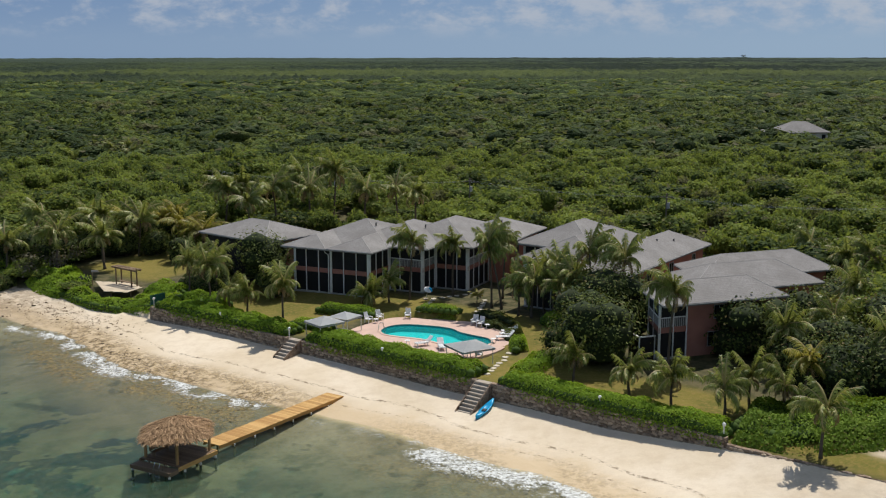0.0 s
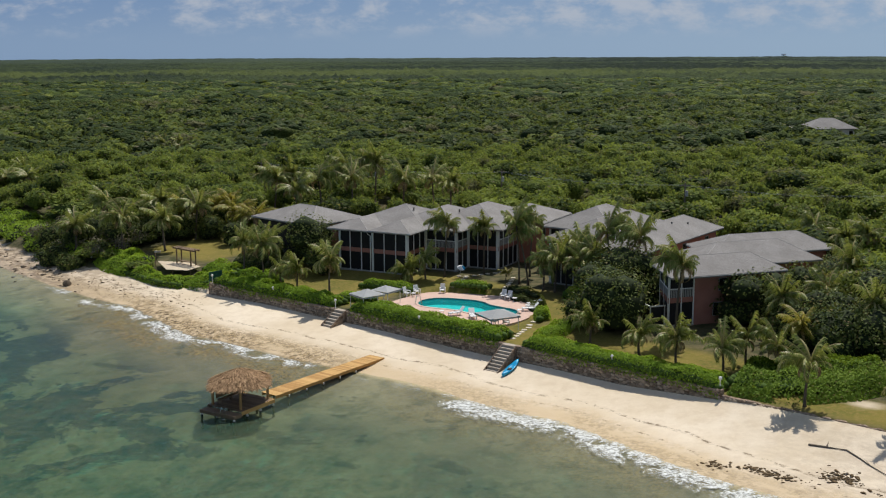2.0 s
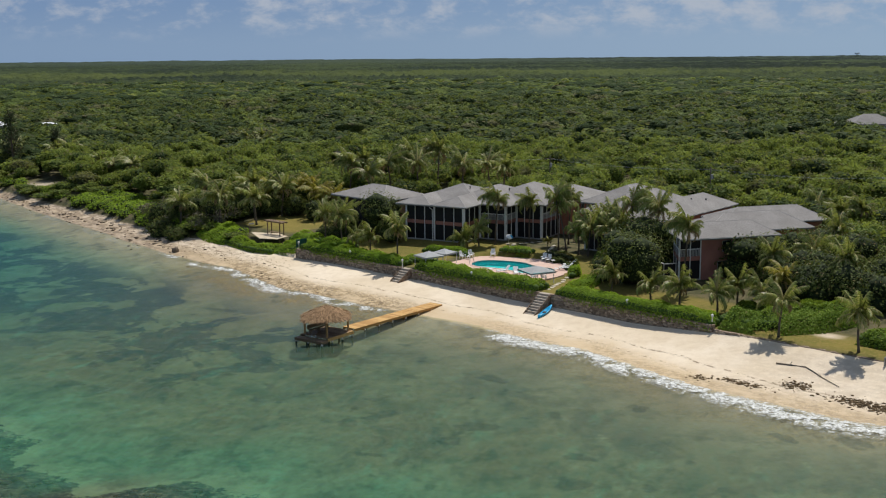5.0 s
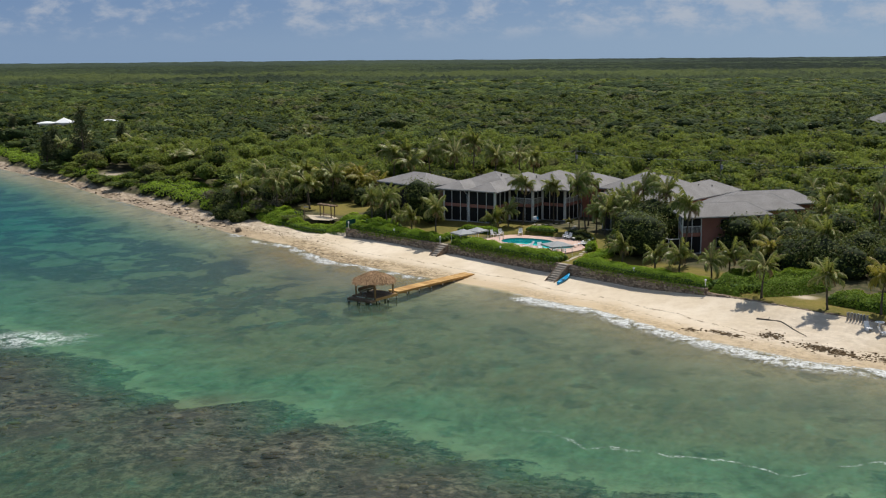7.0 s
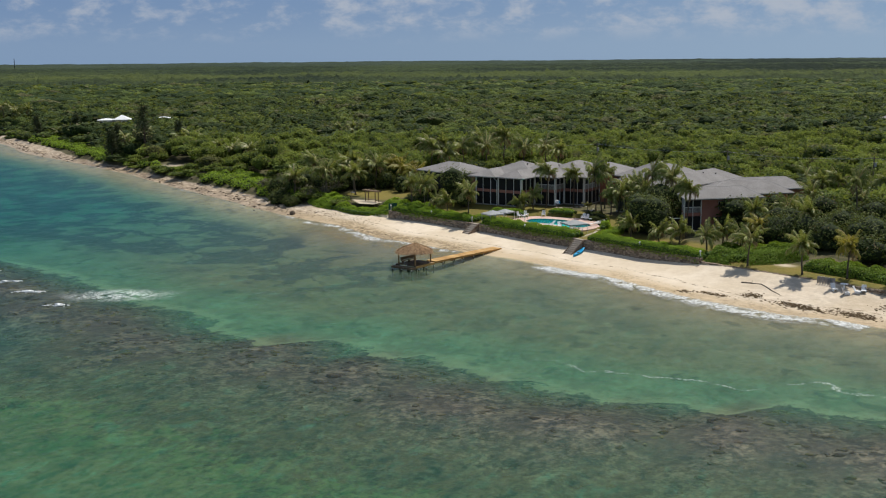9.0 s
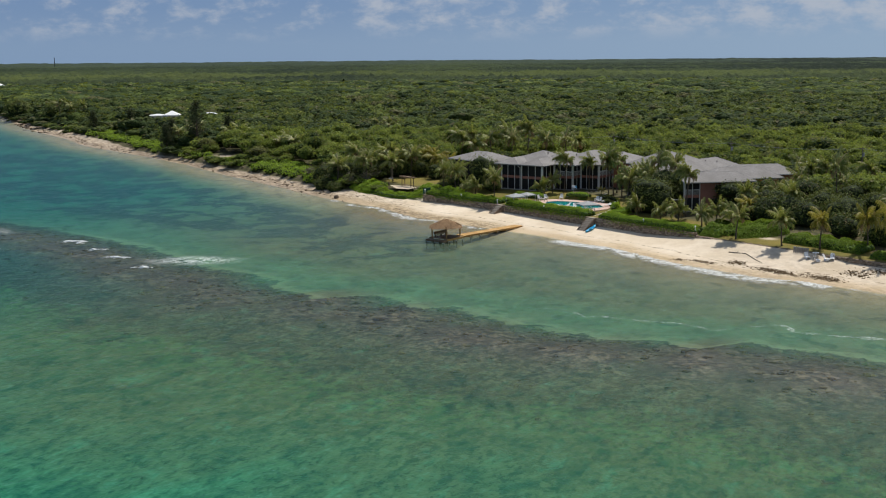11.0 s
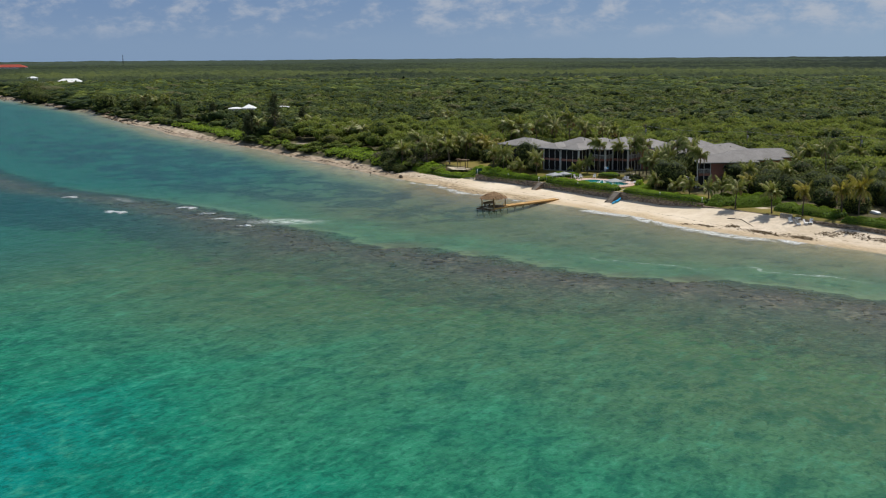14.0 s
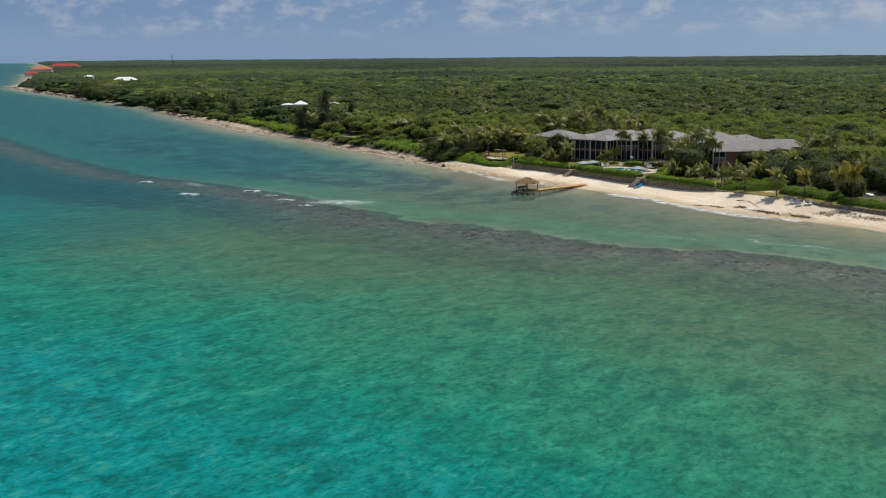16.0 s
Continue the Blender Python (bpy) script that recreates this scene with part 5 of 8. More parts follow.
def crown(rng, width, height, blobs, leaves, size, core=True, flat=0.55, full=0.86, fine=False, single=False, low=0.72):
    """A crown of several leafy lobes round solid inner cores; base at z = 0. Returns verts, leaf quads and core
    triangles.
    """
    V, Q, T, at = [], [], [], 0
    per = leaves // blobs
    for i in range(blobs):
        r = width * rng.uniform(0.24, 0.36)
        ang, rad = rng.uniform(0, 2 * np.pi), (width / 2 - r) * np.sqrt(rng.uniform(0.05, 1)) if i else 0.0
        c = np.array([rad * np.cos(ang), rad * np.sin(ang), (height - r * flat * 1.2) * rng.uniform(low, 1.0) * (1 - 0.35 * (rad / (width / 2)) ** 2)])
        d = rng.normal(0, 1, (per, 3))
        d[:, 2] = np.abs(d[:, 2]) * 0.95 - 0.32
        d /= np.linalg.norm(d, axis=1, keepdims=True)
        bump = 1 + 0.22 * np.sin(d[:, :1] * 5 + i) * np.cos(d[:, 1:2] * 6 + 2 * i) + rng.normal(0, 0.12, (per, 1))
        p = c + d * bump * r * np.array([1, 1, flat + 0.2])
        nn = d + np.array([0, 0, 0.55])
        if single:
            # far crowns: one triangle a leaf clump, turned every way
            v, q = leaf_tris(rng, p, nn, size)
            V.append(v)
            T.append(q + at)
            at += len(v)
        else:
            v, q = leaf_quads(rng, p, nn, size)
            V.append(v)
            Q.append(q + at)
            at += len(v)
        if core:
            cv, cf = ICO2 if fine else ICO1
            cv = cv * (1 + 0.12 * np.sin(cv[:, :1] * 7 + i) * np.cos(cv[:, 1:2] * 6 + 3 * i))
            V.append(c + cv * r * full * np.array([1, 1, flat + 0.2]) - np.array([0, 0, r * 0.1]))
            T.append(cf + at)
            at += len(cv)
    return np.concatenate(V), (np.concatenate(Q) if Q else np.zeros((0, 4), int)), (np.concatenate(T) if T else np.zeros((0, 3), int))


def spread(protos, places, scales, zscale, spins, counts=None):
    """Many crowns joined in one set of arrays."""
    V, Q, T, at = [], [], [], 0
    if counts is not None:
        counts.extend(len(protos[k % len(protos)][0]) for k in range(len(places)))
    for k, (p, s, zs, a) in enumerate(zip(places, scales, zscale, spins)):
        v, q, t = protos[k % len(protos)]
        ca, sa = np.cos(a) * s, np.sin(a) * s
        w = np.empty_like(v)
        w[:, 0] = v[:, 0] * ca - v[:, 1] * sa + p[0]
        w[:, 1] = v[:, 0] * sa + v[:, 1] * ca + p[1]
        w[:, 2] = v[:, 2] * zs + p[2]
        V.append(w)
        Q.append(q + at)
        T.append(t + at)
        at += len(v)
    return np.concatenate(V), np.concatenate(Q), np.concatenate(T)


def to_xy(s, d):
    return ORIGIN.x + s * ES.x + d * ED.x, ORIGIN.y + s * ES.y + d * ED.y


def to_sd(x, y):
    return (x - ORIGIN.x) * ES.x + (y - ORIGIN.y) * ES.y, (x - ORIGIN.x) * ED.x + (y - ORIGIN.y) * ED.y


# places kept free of forest: lawns, houses, yard, far houses (s0, s1, d0, d1)
CLEAR = ((-46, 5, -5, 17), (5, 28, -5, 10.5), (-37, -14, 11, 45), (-17, 9, 17, 47), (6, 25, 10, 41), (-57, -39, 11, 31), (-62, -44, -2, 11.5), (-73, -55, 4, 23), (28, 90, -5, 6.0), (-60, -40, 40, 54))
FAR_HOUSES = ((98, 330, 23), (-190, 312, 26), (-579, 770, 42), (-1085, 1312, 45), (-1560, 2020, 60), (-178, 330, 8))


def free_of(s, d, x, y, pad=0.0):
    # low shrub strips lie open before the wood in two stretches of the shore
    open_strip = 8.5 * np.clip(np.minimum(s + 124, -74 - s) / 6.0, 0, 1) + 7.5 * np.clip(np.minimum(s + 285, -190 - s) / 8.0, 0, 1)
    ok = d > bush_d(s) + 0.6 + open_strip
    for s0, s1, d0, d1 in CLEAR:
        ok &= ~((s > s0 - pad) & (s < s1 + pad) & (d > d0 - pad) & (d < d1 + pad))
    for hx, hy, r in FAR_HOUSES:
        ok &= np.hypot(x - hx, y - hy) > r * 0.62 + pad
    ok &= np.hypot((s + 151.6) / 1.6, d - 14.6) > 4.5
    return ok


def wood_places(step, near, far, rng):
    """Jittered places of trees in a wedge inland, between two distances from the shore's middle."""
    g = np.arange(-far * 1.05, far * 1.05, step)
    X, Y = np.meshgrid(g, g + 0.0)
    X, Y = X.ravel() + rng.uniform(-0.45, 0.45, X.size) * step, Y.ravel() + rng.uniform(-0.45, 0.45, X.size) * step
    X, Y = X + 10, Y + 0
    r = np.hypot(X - 10, Y)
    az = np.degrees(np.arctan2(X - 10, Y + 30))
    az2 = np.degrees(np.arctan2(X - 34, Y + 165))
    keep = (r > near) & (r < far) & (((az > -27) & (az < 30)) | ((az2 > -44) & (az2 < 10)))
    X, Y, r = X[keep], Y[keep], r[keep]
    s, d = to_sd(X, Y)
    ok = free_of(s, d, X, Y)
    X, Y, s, d, r = X[ok], Y[ok], s[ok], d[ok], r[ok]
    inland = d - bush_d(s)
    return X, Y, s, d, r, inland


def wood(name, step, near, far, protos, label, tall=1.0, seed=1):
    rng = np.random.default_rng(seed)
    X, Y, s, d, r, inland = wood_places(step, near, far, rng)
    rel = wobble(X, Y, 4.2, 0.7)
    rel2 = wobble(X, Y, 15.0, 2.7)
    h = np.clip(0.28 + inland / 22.0, 0.28, 1.0) * (1.0 + 0.24 * rel + 0.14 * rel2) * rng.uniform(0.66, 1.3, len(X)) * tall
    z = ground_z(s, d) + np.maximum(h - 0.55, 0) * 3.2 - 0.25
    size = np.clip(0.78 + inland / 40.0, 0.78, 1.0) * rng.uniform(0.65, 1.4, len(X)) * step / 4.0
    big = rng.random(len(X)) < 0.06 + 0.08 * (wobble(X, Y, 11.0, 6.0) > 0.3)
    size = np.where(big, size * 1.45, size)
    z = np.where(big, z + 0.7 * np.minimum(h, 1), z)
    order = rng.permutation(len(X))
    X, Y, z, size, h, s, d, big = X[order], Y[order], z[order], size[order], h[order], s[order], d[order], big[order]
    counts = []
    v, q, t = spread(protos, np.stack([X, Y, z], 1), size, np.minimum(h, 1.0) * rng.uniform(0.85, 1.15, len(X)), rng.uniform(0, 6.28, len(X)), counts)
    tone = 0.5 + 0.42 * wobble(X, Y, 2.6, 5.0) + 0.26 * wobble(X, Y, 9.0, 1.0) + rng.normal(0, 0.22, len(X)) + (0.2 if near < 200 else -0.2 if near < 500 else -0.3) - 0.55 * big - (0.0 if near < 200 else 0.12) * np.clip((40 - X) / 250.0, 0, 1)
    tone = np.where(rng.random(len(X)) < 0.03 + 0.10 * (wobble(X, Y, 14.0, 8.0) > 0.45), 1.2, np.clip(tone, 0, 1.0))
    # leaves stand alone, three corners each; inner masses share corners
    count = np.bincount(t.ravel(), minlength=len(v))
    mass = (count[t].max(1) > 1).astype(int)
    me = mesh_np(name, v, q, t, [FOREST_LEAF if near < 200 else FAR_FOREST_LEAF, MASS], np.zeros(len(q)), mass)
    me.polygons.foreach_set("use_smooth", mass.astype(bool))
    float_attr(me, "tone", np.repeat(tone, counts))
    tagged(link(name, me), label, "woodland", kind="stuff")
    return len(X), len(q) * 2 + len(t)


near_kinds = [crown(RNG, 5.4, 4.3, 8, 640, 0.44, full=0.88, single=True) for _ in range(7)]
mid_kinds = [crown(RNG, 7.0, 4.3, 5, 70, 1.0, full=0.95, single=True, flat=0.85) for _ in range(7)]
far_kinds = [crown(RNG, 10.0, 4.6, 4, 12, 1.6, full=1.0, single=True, flat=0.8) for _ in range(6)]
wood("near_woodland", 3.9, 100, 260, near_kinds, "dense low tropical woodland of mixed greens behind the houses", seed=11)
wood("middle_woodland", 5.4, 260, 560, mid_kinds, "low green bushland stretching inland", seed=12)
wood("far_woodland", 9.5, 560, 950, far_kinds, "far flat bushland of dull greens", seed=13)


def far_canopy():
    """The tree tops from about a kilometre to the horizon, as one uneven sheet."""
    az = np.radians(np.linspace(-62, 40, 520))
    rr = [940.0]
    while rr[-1] < 4930:
        rr.append(rr[-1] * 1.008)
    R, A = np.meshgrid(np.array(rr), az, indexing="ij")
    X, Y = 10 + R * np.sin(A), R * np.cos(A)
    rng = np.random.default_rng(5)
    s, d = to_sd(X, Y)
    z = 6.2 + 1.6 * wobble(X, Y, 45.0, 0.3) + 1.0 * wobble(X, Y, 14.0, 1.3) + rng.normal(0, 1.7, X.shape) * np.clip(1.25 - R / 4200, 0.35, 1) + 0.7 * wobble(X, Y, 260.0, 4.0)
    z += np.clip((R - 3000) / 1900, 0, 1) * (2.0 + 1.0 * wobble(X, Y, 150.0, 6.0))
    z *= np.clip((d - bush_d(s) - 1) / 10.0, 0, 1)
    z -= np.where(d - bush_d(s) < 1, 3.0, 0)
    nr, na = X.shape
    i = np.arange(nr * na).reshape(nr, na)
    q = np.stack([i[:-1, :-1], i[:-1, 1:], i[1:, 1:], i[1:, :-1]], -1).reshape(-1, 4)
    keep = (d - bush_d(s) > -10).ravel()[q].all(1)
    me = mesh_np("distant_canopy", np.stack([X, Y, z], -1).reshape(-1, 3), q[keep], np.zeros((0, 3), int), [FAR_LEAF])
    tagged(link("distant_canopy", me), "distant flat bushland reaching the horizon", "woodland", kind="stuff")


def far_leaf():
    m, n = material("distant_foliage")
    where = n.place()
    stretch = n.add("ShaderNodeMapping", {0: where, 3: (1.0, 0.45, 1.0)}).outputs[0]
    big, mid, fine = n.noise(0.0026, 5, 0.6, stretch), n.noise(0.022, 5, 0.7, where), n.noise(0.11, 5, 0.75, where)
    v = n.math("ADD", n.math("MULTIPLY", big, 0.5), n.math("ADD", n.math("MULTIPLY", mid, 0.3), n.math("MULTIPLY", fine, 0.3)))
    col = n.mix(n.span(v, 0.44, 0.62), rgb(0.015, 0.025, 0.017), rgb(0.048, 0.066, 0.027))
    col = n.mix(n.span(v, 0.6, 0.74), col, rgb(0.098, 0.118, 0.036))
    away = n.add("ShaderNodeVectorMath", {0: where}, operation="LENGTH").outputs["Value"]
    # a pale marsh, then haze as greyer green, and painted cloud shadow thickening eastwards
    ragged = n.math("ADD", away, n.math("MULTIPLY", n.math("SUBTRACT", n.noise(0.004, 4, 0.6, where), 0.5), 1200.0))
    marsh = n.math("MULTIPLY", n.span(ragged, 1100.0, 1350.0), n.span(ragged, 1450.0, 1650.0, 1.0, 0.0))
    col = n.mix(n.math("MULTIPLY", marsh, 0.45), col, rgb(0.115, 0.14, 0.034))
    # distance haze painted in as a paler, greyer green
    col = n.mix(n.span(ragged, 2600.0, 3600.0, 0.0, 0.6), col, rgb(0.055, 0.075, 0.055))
    # cloud shadow painted as dark patches, strongest to the east
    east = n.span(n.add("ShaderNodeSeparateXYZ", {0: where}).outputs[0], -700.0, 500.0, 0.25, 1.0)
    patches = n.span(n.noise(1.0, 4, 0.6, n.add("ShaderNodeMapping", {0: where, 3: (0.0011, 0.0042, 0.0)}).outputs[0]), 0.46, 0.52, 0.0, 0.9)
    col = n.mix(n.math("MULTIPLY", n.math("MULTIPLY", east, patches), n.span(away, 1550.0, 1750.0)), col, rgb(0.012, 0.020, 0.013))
    n.out(n.shade(col, 0.9, n.bump(n.math("ADD", mid, fine), 1.0, 4.0), Specular_IOR_Level=0.05))
    return m


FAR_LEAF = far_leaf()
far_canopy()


# ---- palms ----
def frond(rng, length, droop, width, pairs=21):
    """One feathery palm leaf along +x, arching down, with narrow leaflets on both sides."""
    V, F = [], []
    pts = []
    for i in range(9):
        f = i / 8
        ang = 0.85 - droop * f ** 1.6
        pts.append(Vector((0, 0, 0)) if i == 0 else pts[-1] + Vector((math.cos(ang), 0, math.sin(ang))) * length / 8)
    for i, p in enumerate(pts):
        r = 0.035 * (1 - i / 9) + 0.006
        V += [p + Vector((0, -r, 0)), p + Vector((0, r, 0)), p + Vector((0, 0, r))]
    for i in range(8):
        a = i * 3
        F += [(a, a + 3, a + 4, a + 1), (a + 1, a + 4, a + 5, a + 2), (a + 2, a + 5, a + 3, a)]
    for k in range(pairs):
        f = 0.14 + 0.86 * k / (pairs - 1)
        i = min(int(f * 8), 7)
        p = pts[i].lerp(pts[i + 1], f * 8 - i)
        way = (pts[i + 1] - pts[i]).normalized()
        ln = width * (0.35 + 0.65 * math.sin(math.pi * (0.12 + 0.80 * f))) * rng.uniform(0.85, 1.1)
        for side in (-1, 1):
            out = (Vector((0, side, 0)) * 0.75 + way * 0.6 + Vector((0, 0, -0.5 - 0.95 * rng.random()))).normalized()
            w = way * 0.0165
            i0 = len(V)
            mid = p + out * ln * 0.5 + Vector((0, 0, 0.03))
            tip = p + out * ln + Vector((0, 0, -0.16 * ln))
            V += [p - w, p + w, mid + w * 1.1, tip, mid - w * 1.1]
            F += [(i0, i0 + 1, i0 + 2, i0 + 4), (i0 + 4, i0 + 2, i0 + 3)]
    return V, F


PR = random.Random(21)
FRONDS = {}
for tone, mat in (("green", PALM_LEAF), ("yellow", YELLOW_PALM), ("dead", DEAD_PALM)):
    FRONDS[tone] = [mesh_of("frond", *frond(PR, PR.uniform(0.95, 1.08), dr, 0.255, 24), [mat]) for dr in (0.5, 1.0, 1.5, 2.0, 2.6)]


def nut_mesh(mat):
    bm = ball(bmesh.new(), (0, 0, 0), 0.11, 1)
    me = bpy.data.meshes.new("coconut")
    bm.to_mesh(me)
    bm.free()
    me.materials.append(mat)
    return me


NUT_YELLOW, NUT_GREEN = nut_mesh(YELLOW_PALM), nut_mesh(SHRUB_LEAF)


def palm_kind(seed, tone, height, lean, reach, count):
    """A palm: a curved ringed trunk, a tuft of fronds, and a few nuts."""
    rng = random.Random(seed)
    root = thing("palm_tree", pose(0, 0, 0), "coconut palm", "palm")
    bm = bmesh.new()
    pts, radii = [], []
    for i in range(11):
        f = i / 10
        pts.append((lean * f ** 1.6, 0.12 * math.sin(3 * f), height * f))
        radii.append((0.135 - 0.055 * f) * (1.45 if i == 0 else 1.0) * (1.05 if i % 2 else 0.97))
    tube(bm, pts, radii, 7)
    part("trunk", bm, BARK, root, smooth=True)
    top = Vector(pts[-1])
    for i in range(count):
        ang = i * 137.5 + rng.uniform(-15, 15)
        level = i / count
        kind = min(4, int(level * 4.4 + rng.uniform(0, 0.9)))
        ang = ang if rng.random() < 0.55 else rng.gauss(190, 48)
        tip = 46 - 82 * level + rng.uniform(-20, 20)
        m = Matrix.Translation(top + Vector((0, 0, 0.12 - 0.2 * level))) @ pose(0, 0, 0, rng.uniform(-25, 25), -tip * 0.6, ang) @ Matrix.Scale(reach * rng.uniform(0.72, 1.32), 4)
        link("frond", FRONDS[tone][kind], parent=root, m=m)
    for i in range(4):
        m = Matrix.Translation(top + Vector((0, 0, -0.1))) @ pose(0, 0, 0, rng.uniform(-30, 30), rng.uniform(30, 60), i * 97 + rng.uniform(0, 60)) @ Matrix.Scale(reach * rng.uniform(0.5, 0.8), 4)
        link("dead_frond", FRONDS["dead"][3 + i % 2], parent=root, m=m, label="brown dead frond hanging down" if i == 0 else "")
    for i in range(3):
        a = rng.uniform(0, 6.28)
        link("coconut", NUT_YELLOW if tone == "yellow" else NUT_GREEN, parent=root, m=Matrix.Translation(top + Vector((0.17 * math.cos(a), 0.17 * math.sin(a), -0.16 - 0.05 * i))))
    return root


KINDS = {
    "tall": (palm_kind(1, "green", 6.6, 0.5, 2.7, 23), 6.6),
    "bent": (palm_kind(2, "green", 6.4, 1.5, 2.7, 22), 6.4),
    "middle": (palm_kind(6, "green", 4.4, 0.3, 2.6, 22), 4.4),
    "short": (palm_kind(3, "green", 2.4, 0.15, 2.4, 20), 2.4),
    "gold": (palm_kind(4, "yellow", 3.2, 0.3, 2.5, 20), 3.2),
    "stub": (palm_kind(5, "green", 1.2, 0.1, 2.4, 22), 1.2),
}
PLACED = set()


def palm(kind, x, y, height, spin, label, group, size=1.0):
    """Places a palm of a kind; the first of each kind keeps its own height."""
    proto, own = KINDS[kind]
    s, d = to_sd(x, y)
    m = pose(x, y, gz(s, d) - 0.1, 0, 0, spin)
    if kind in PLACED:
        ob = copy_thing(proto, m @ Matrix.Diagonal((size, size, height / own, 1)))
    else:
        ob = proto
        ob.matrix_basis = m
        PLACED.add(kind)
    return tagged(ob, label, "palm", group)


POOL_PALMS = "palms in the pool garden"
for kind, x, y, h, spin in (
    ("tall", -7.0, 121.2, 6.6, 30), ("middle", -20.0, 112.1, 4.6, 80), ("short", -24.8, 116.7, 2.4, 10), ("short", -27.2, 119.2, 2.2, 120),
    ("middle", -29.7, 120.6, 4.8, 200), ("middle", -33.2, 124.6, 4.5, 300), ("middle", -30.4, 126.6, 4.2, 20), ("stub", -11.7, 119.0, 1.2, 40),
    ("short", -9.3, 119.8, 2.4, 160), ("tall", -2.1, 123.2, 5.9, 70), ("tall", 2.2, 117.2, 7.6, 210), ("bent", 3.3, 116.4, 5.7, 140),
    ("tall", 3.6, 121.8, 6.9, 20),
):
    palm(kind, x, y, h, spin, "young yellowing palm by the path" if kind == "gold" else "coconut palm on the lawn before the screened porches", POOL_PALMS, 0.95)
EAST_PALMS = "palms of the east garden"
for kind, x, y, h, spin in (
    ("short", 8.8, 91.8, 2.4, 0), ("short", 13.2, 88.3, 2.1, 90), ("short", 16.1, 84.8, 2.6, 45), ("short", 19.9, 82.7, 2.5, 200),
    ("middle", 25.1, 74.9, 3.7, 10), ("tall", 17.3, 93.2, 7.4, 20), ("short", 22.4, 84.6, 2.7, 60), ("short", 24.6, 83.2, 2.4, 300),
    ("middle", 27.6, 92.6, 4.0, 130), ("middle", 32.6, 96.4, 4.0, 20), ("gold", 34.4, 103.2, 4.2, 220), ("tall", 40.4, 116.0, 5.8, 60),
    ("tall", 43.4, 119.0, 6.0, 0), ("middle", 37.4, 104.2, 5.0, 80), ("middle", 31.7, 69.6, 3.8, 100), ("gold", 37.0, 67.2, 4.0, 30),
    ("gold", 46.1, 61.9, 5.2, 70), ("gold", 43.6, 66.0, 4.4, 170), ("tall", 42.4, 93.8, 8.6, 240), ("gold", 27.4, 86.4, 3.0, 20), ("middle", 34.8, 88.0, 4.4, 100), ("tall", 44.0, 100.0, 5.6, 300),
    ("tall", 38.6, 124.4, 6.2, 310), ("middle", 48.6, 78.0, 4.6, 310), ("tall", 50.0, 110.0, 6.4, 30),
):
    palm(kind, x, y, h, spin, "yellow-fronded palm over green shrubs" if kind == "gold" else "coconut palm above low green shrubs", EAST_PALMS, 1.02)
palm("gold", 0.6, 119.4, 1.0, 0, "young yellowing palm by the stepping stones", POOL_PALMS, 0.45)
MIDDLE_PALMS = "palms between the two houses"
for kind, x, y, h, spin in (
    ("middle", 6.3, 112.4, 4.0, 0), ("middle", 7.8, 114.4, 4.4, 100), ("bent", 8.6, 112.6, 5.6, 60), ("tall", 12.4, 109.8, 7.9, 200),
    ("bent", 14.6, 108.6, 7.4, 300), ("short", 5.0, 113.6, 3.2, 220), ("middle", 9.4, 110.4, 3.8, 30), ("middle", 10.4, 110.8, 4.9, 340),
):
    palm(kind, x, y, h, spin, "palm crowded between the grey-roofed houses", MIDDLE_PALMS)
WEST_PALMS = "palms of the west garden"
for kind, x, y, h, spin in (
    ("tall", -60.4, 149.6, 6.3, 0), ("middle", -55.4, 142.6, 5.1, 50), ("tall", -50.6, 147.4, 6.3, 110), ("middle", -46.8, 151.0, 5.1, 10),
    ("gold", -42.8, 156.4, 4.4, 40), ("gold", -40.0, 152.0, 4.0, 150), ("gold", -45.0, 158.0, 4.2, 210), ("middle", -53.6, 152.0, 5.5, 270),
    ("gold", -37.6, 149.6, 3.8, 320), ("middle", -62.8, 143.6, 4.3, 320), ("tall", -36.2, 158.8, 8.1, 20), ("tall", -34.0, 162.0, 8.1, 100),
    ("tall", -28.2, 158.2, 8.5, 200), ("tall", -23.7, 158.4, 8.5, 280), ("tall", -20.7, 165.2, 9.9, 60), ("tall", -15.8, 158.2, 8.3, 330),
    ("tall", -7.8, 160.0, 7.1, 110), ("tall", -31.0, 153.0, 7.3, 160), ("tall", -25.6, 165.0, 8.9, 30), ("tall", -11.0, 163.0, 7.9, 250),
    ("middle", -49.0, 142.6, 4.5, 120), ("gold", -49.6, 155.6, 4.4, 100),
):
    palm(kind, x, y, h, spin, "yellow-green palm at the edge of the west lawn" if kind == "gold" else "tall coconut palm behind the west lawn", WEST_PALMS, 1.4)
for kind, x, y, h, spin in (("tall", -104.0, 205.0, 4.6, 30), ("middle", -100.0, 212.0, 4.4, 130), ("tall", -86.0, 262.0, 5.6, 10), ("tall", -82.0, 264.0, 5.6, 100), ("tall", -80.0, 260.0, 5.2, 200), ("tall", -143.0, 236.0, 5.0, 0)):
    palm(kind, x, y, h, spin, "lone palm standing out of the coastal bushland", "palms in the bushland")


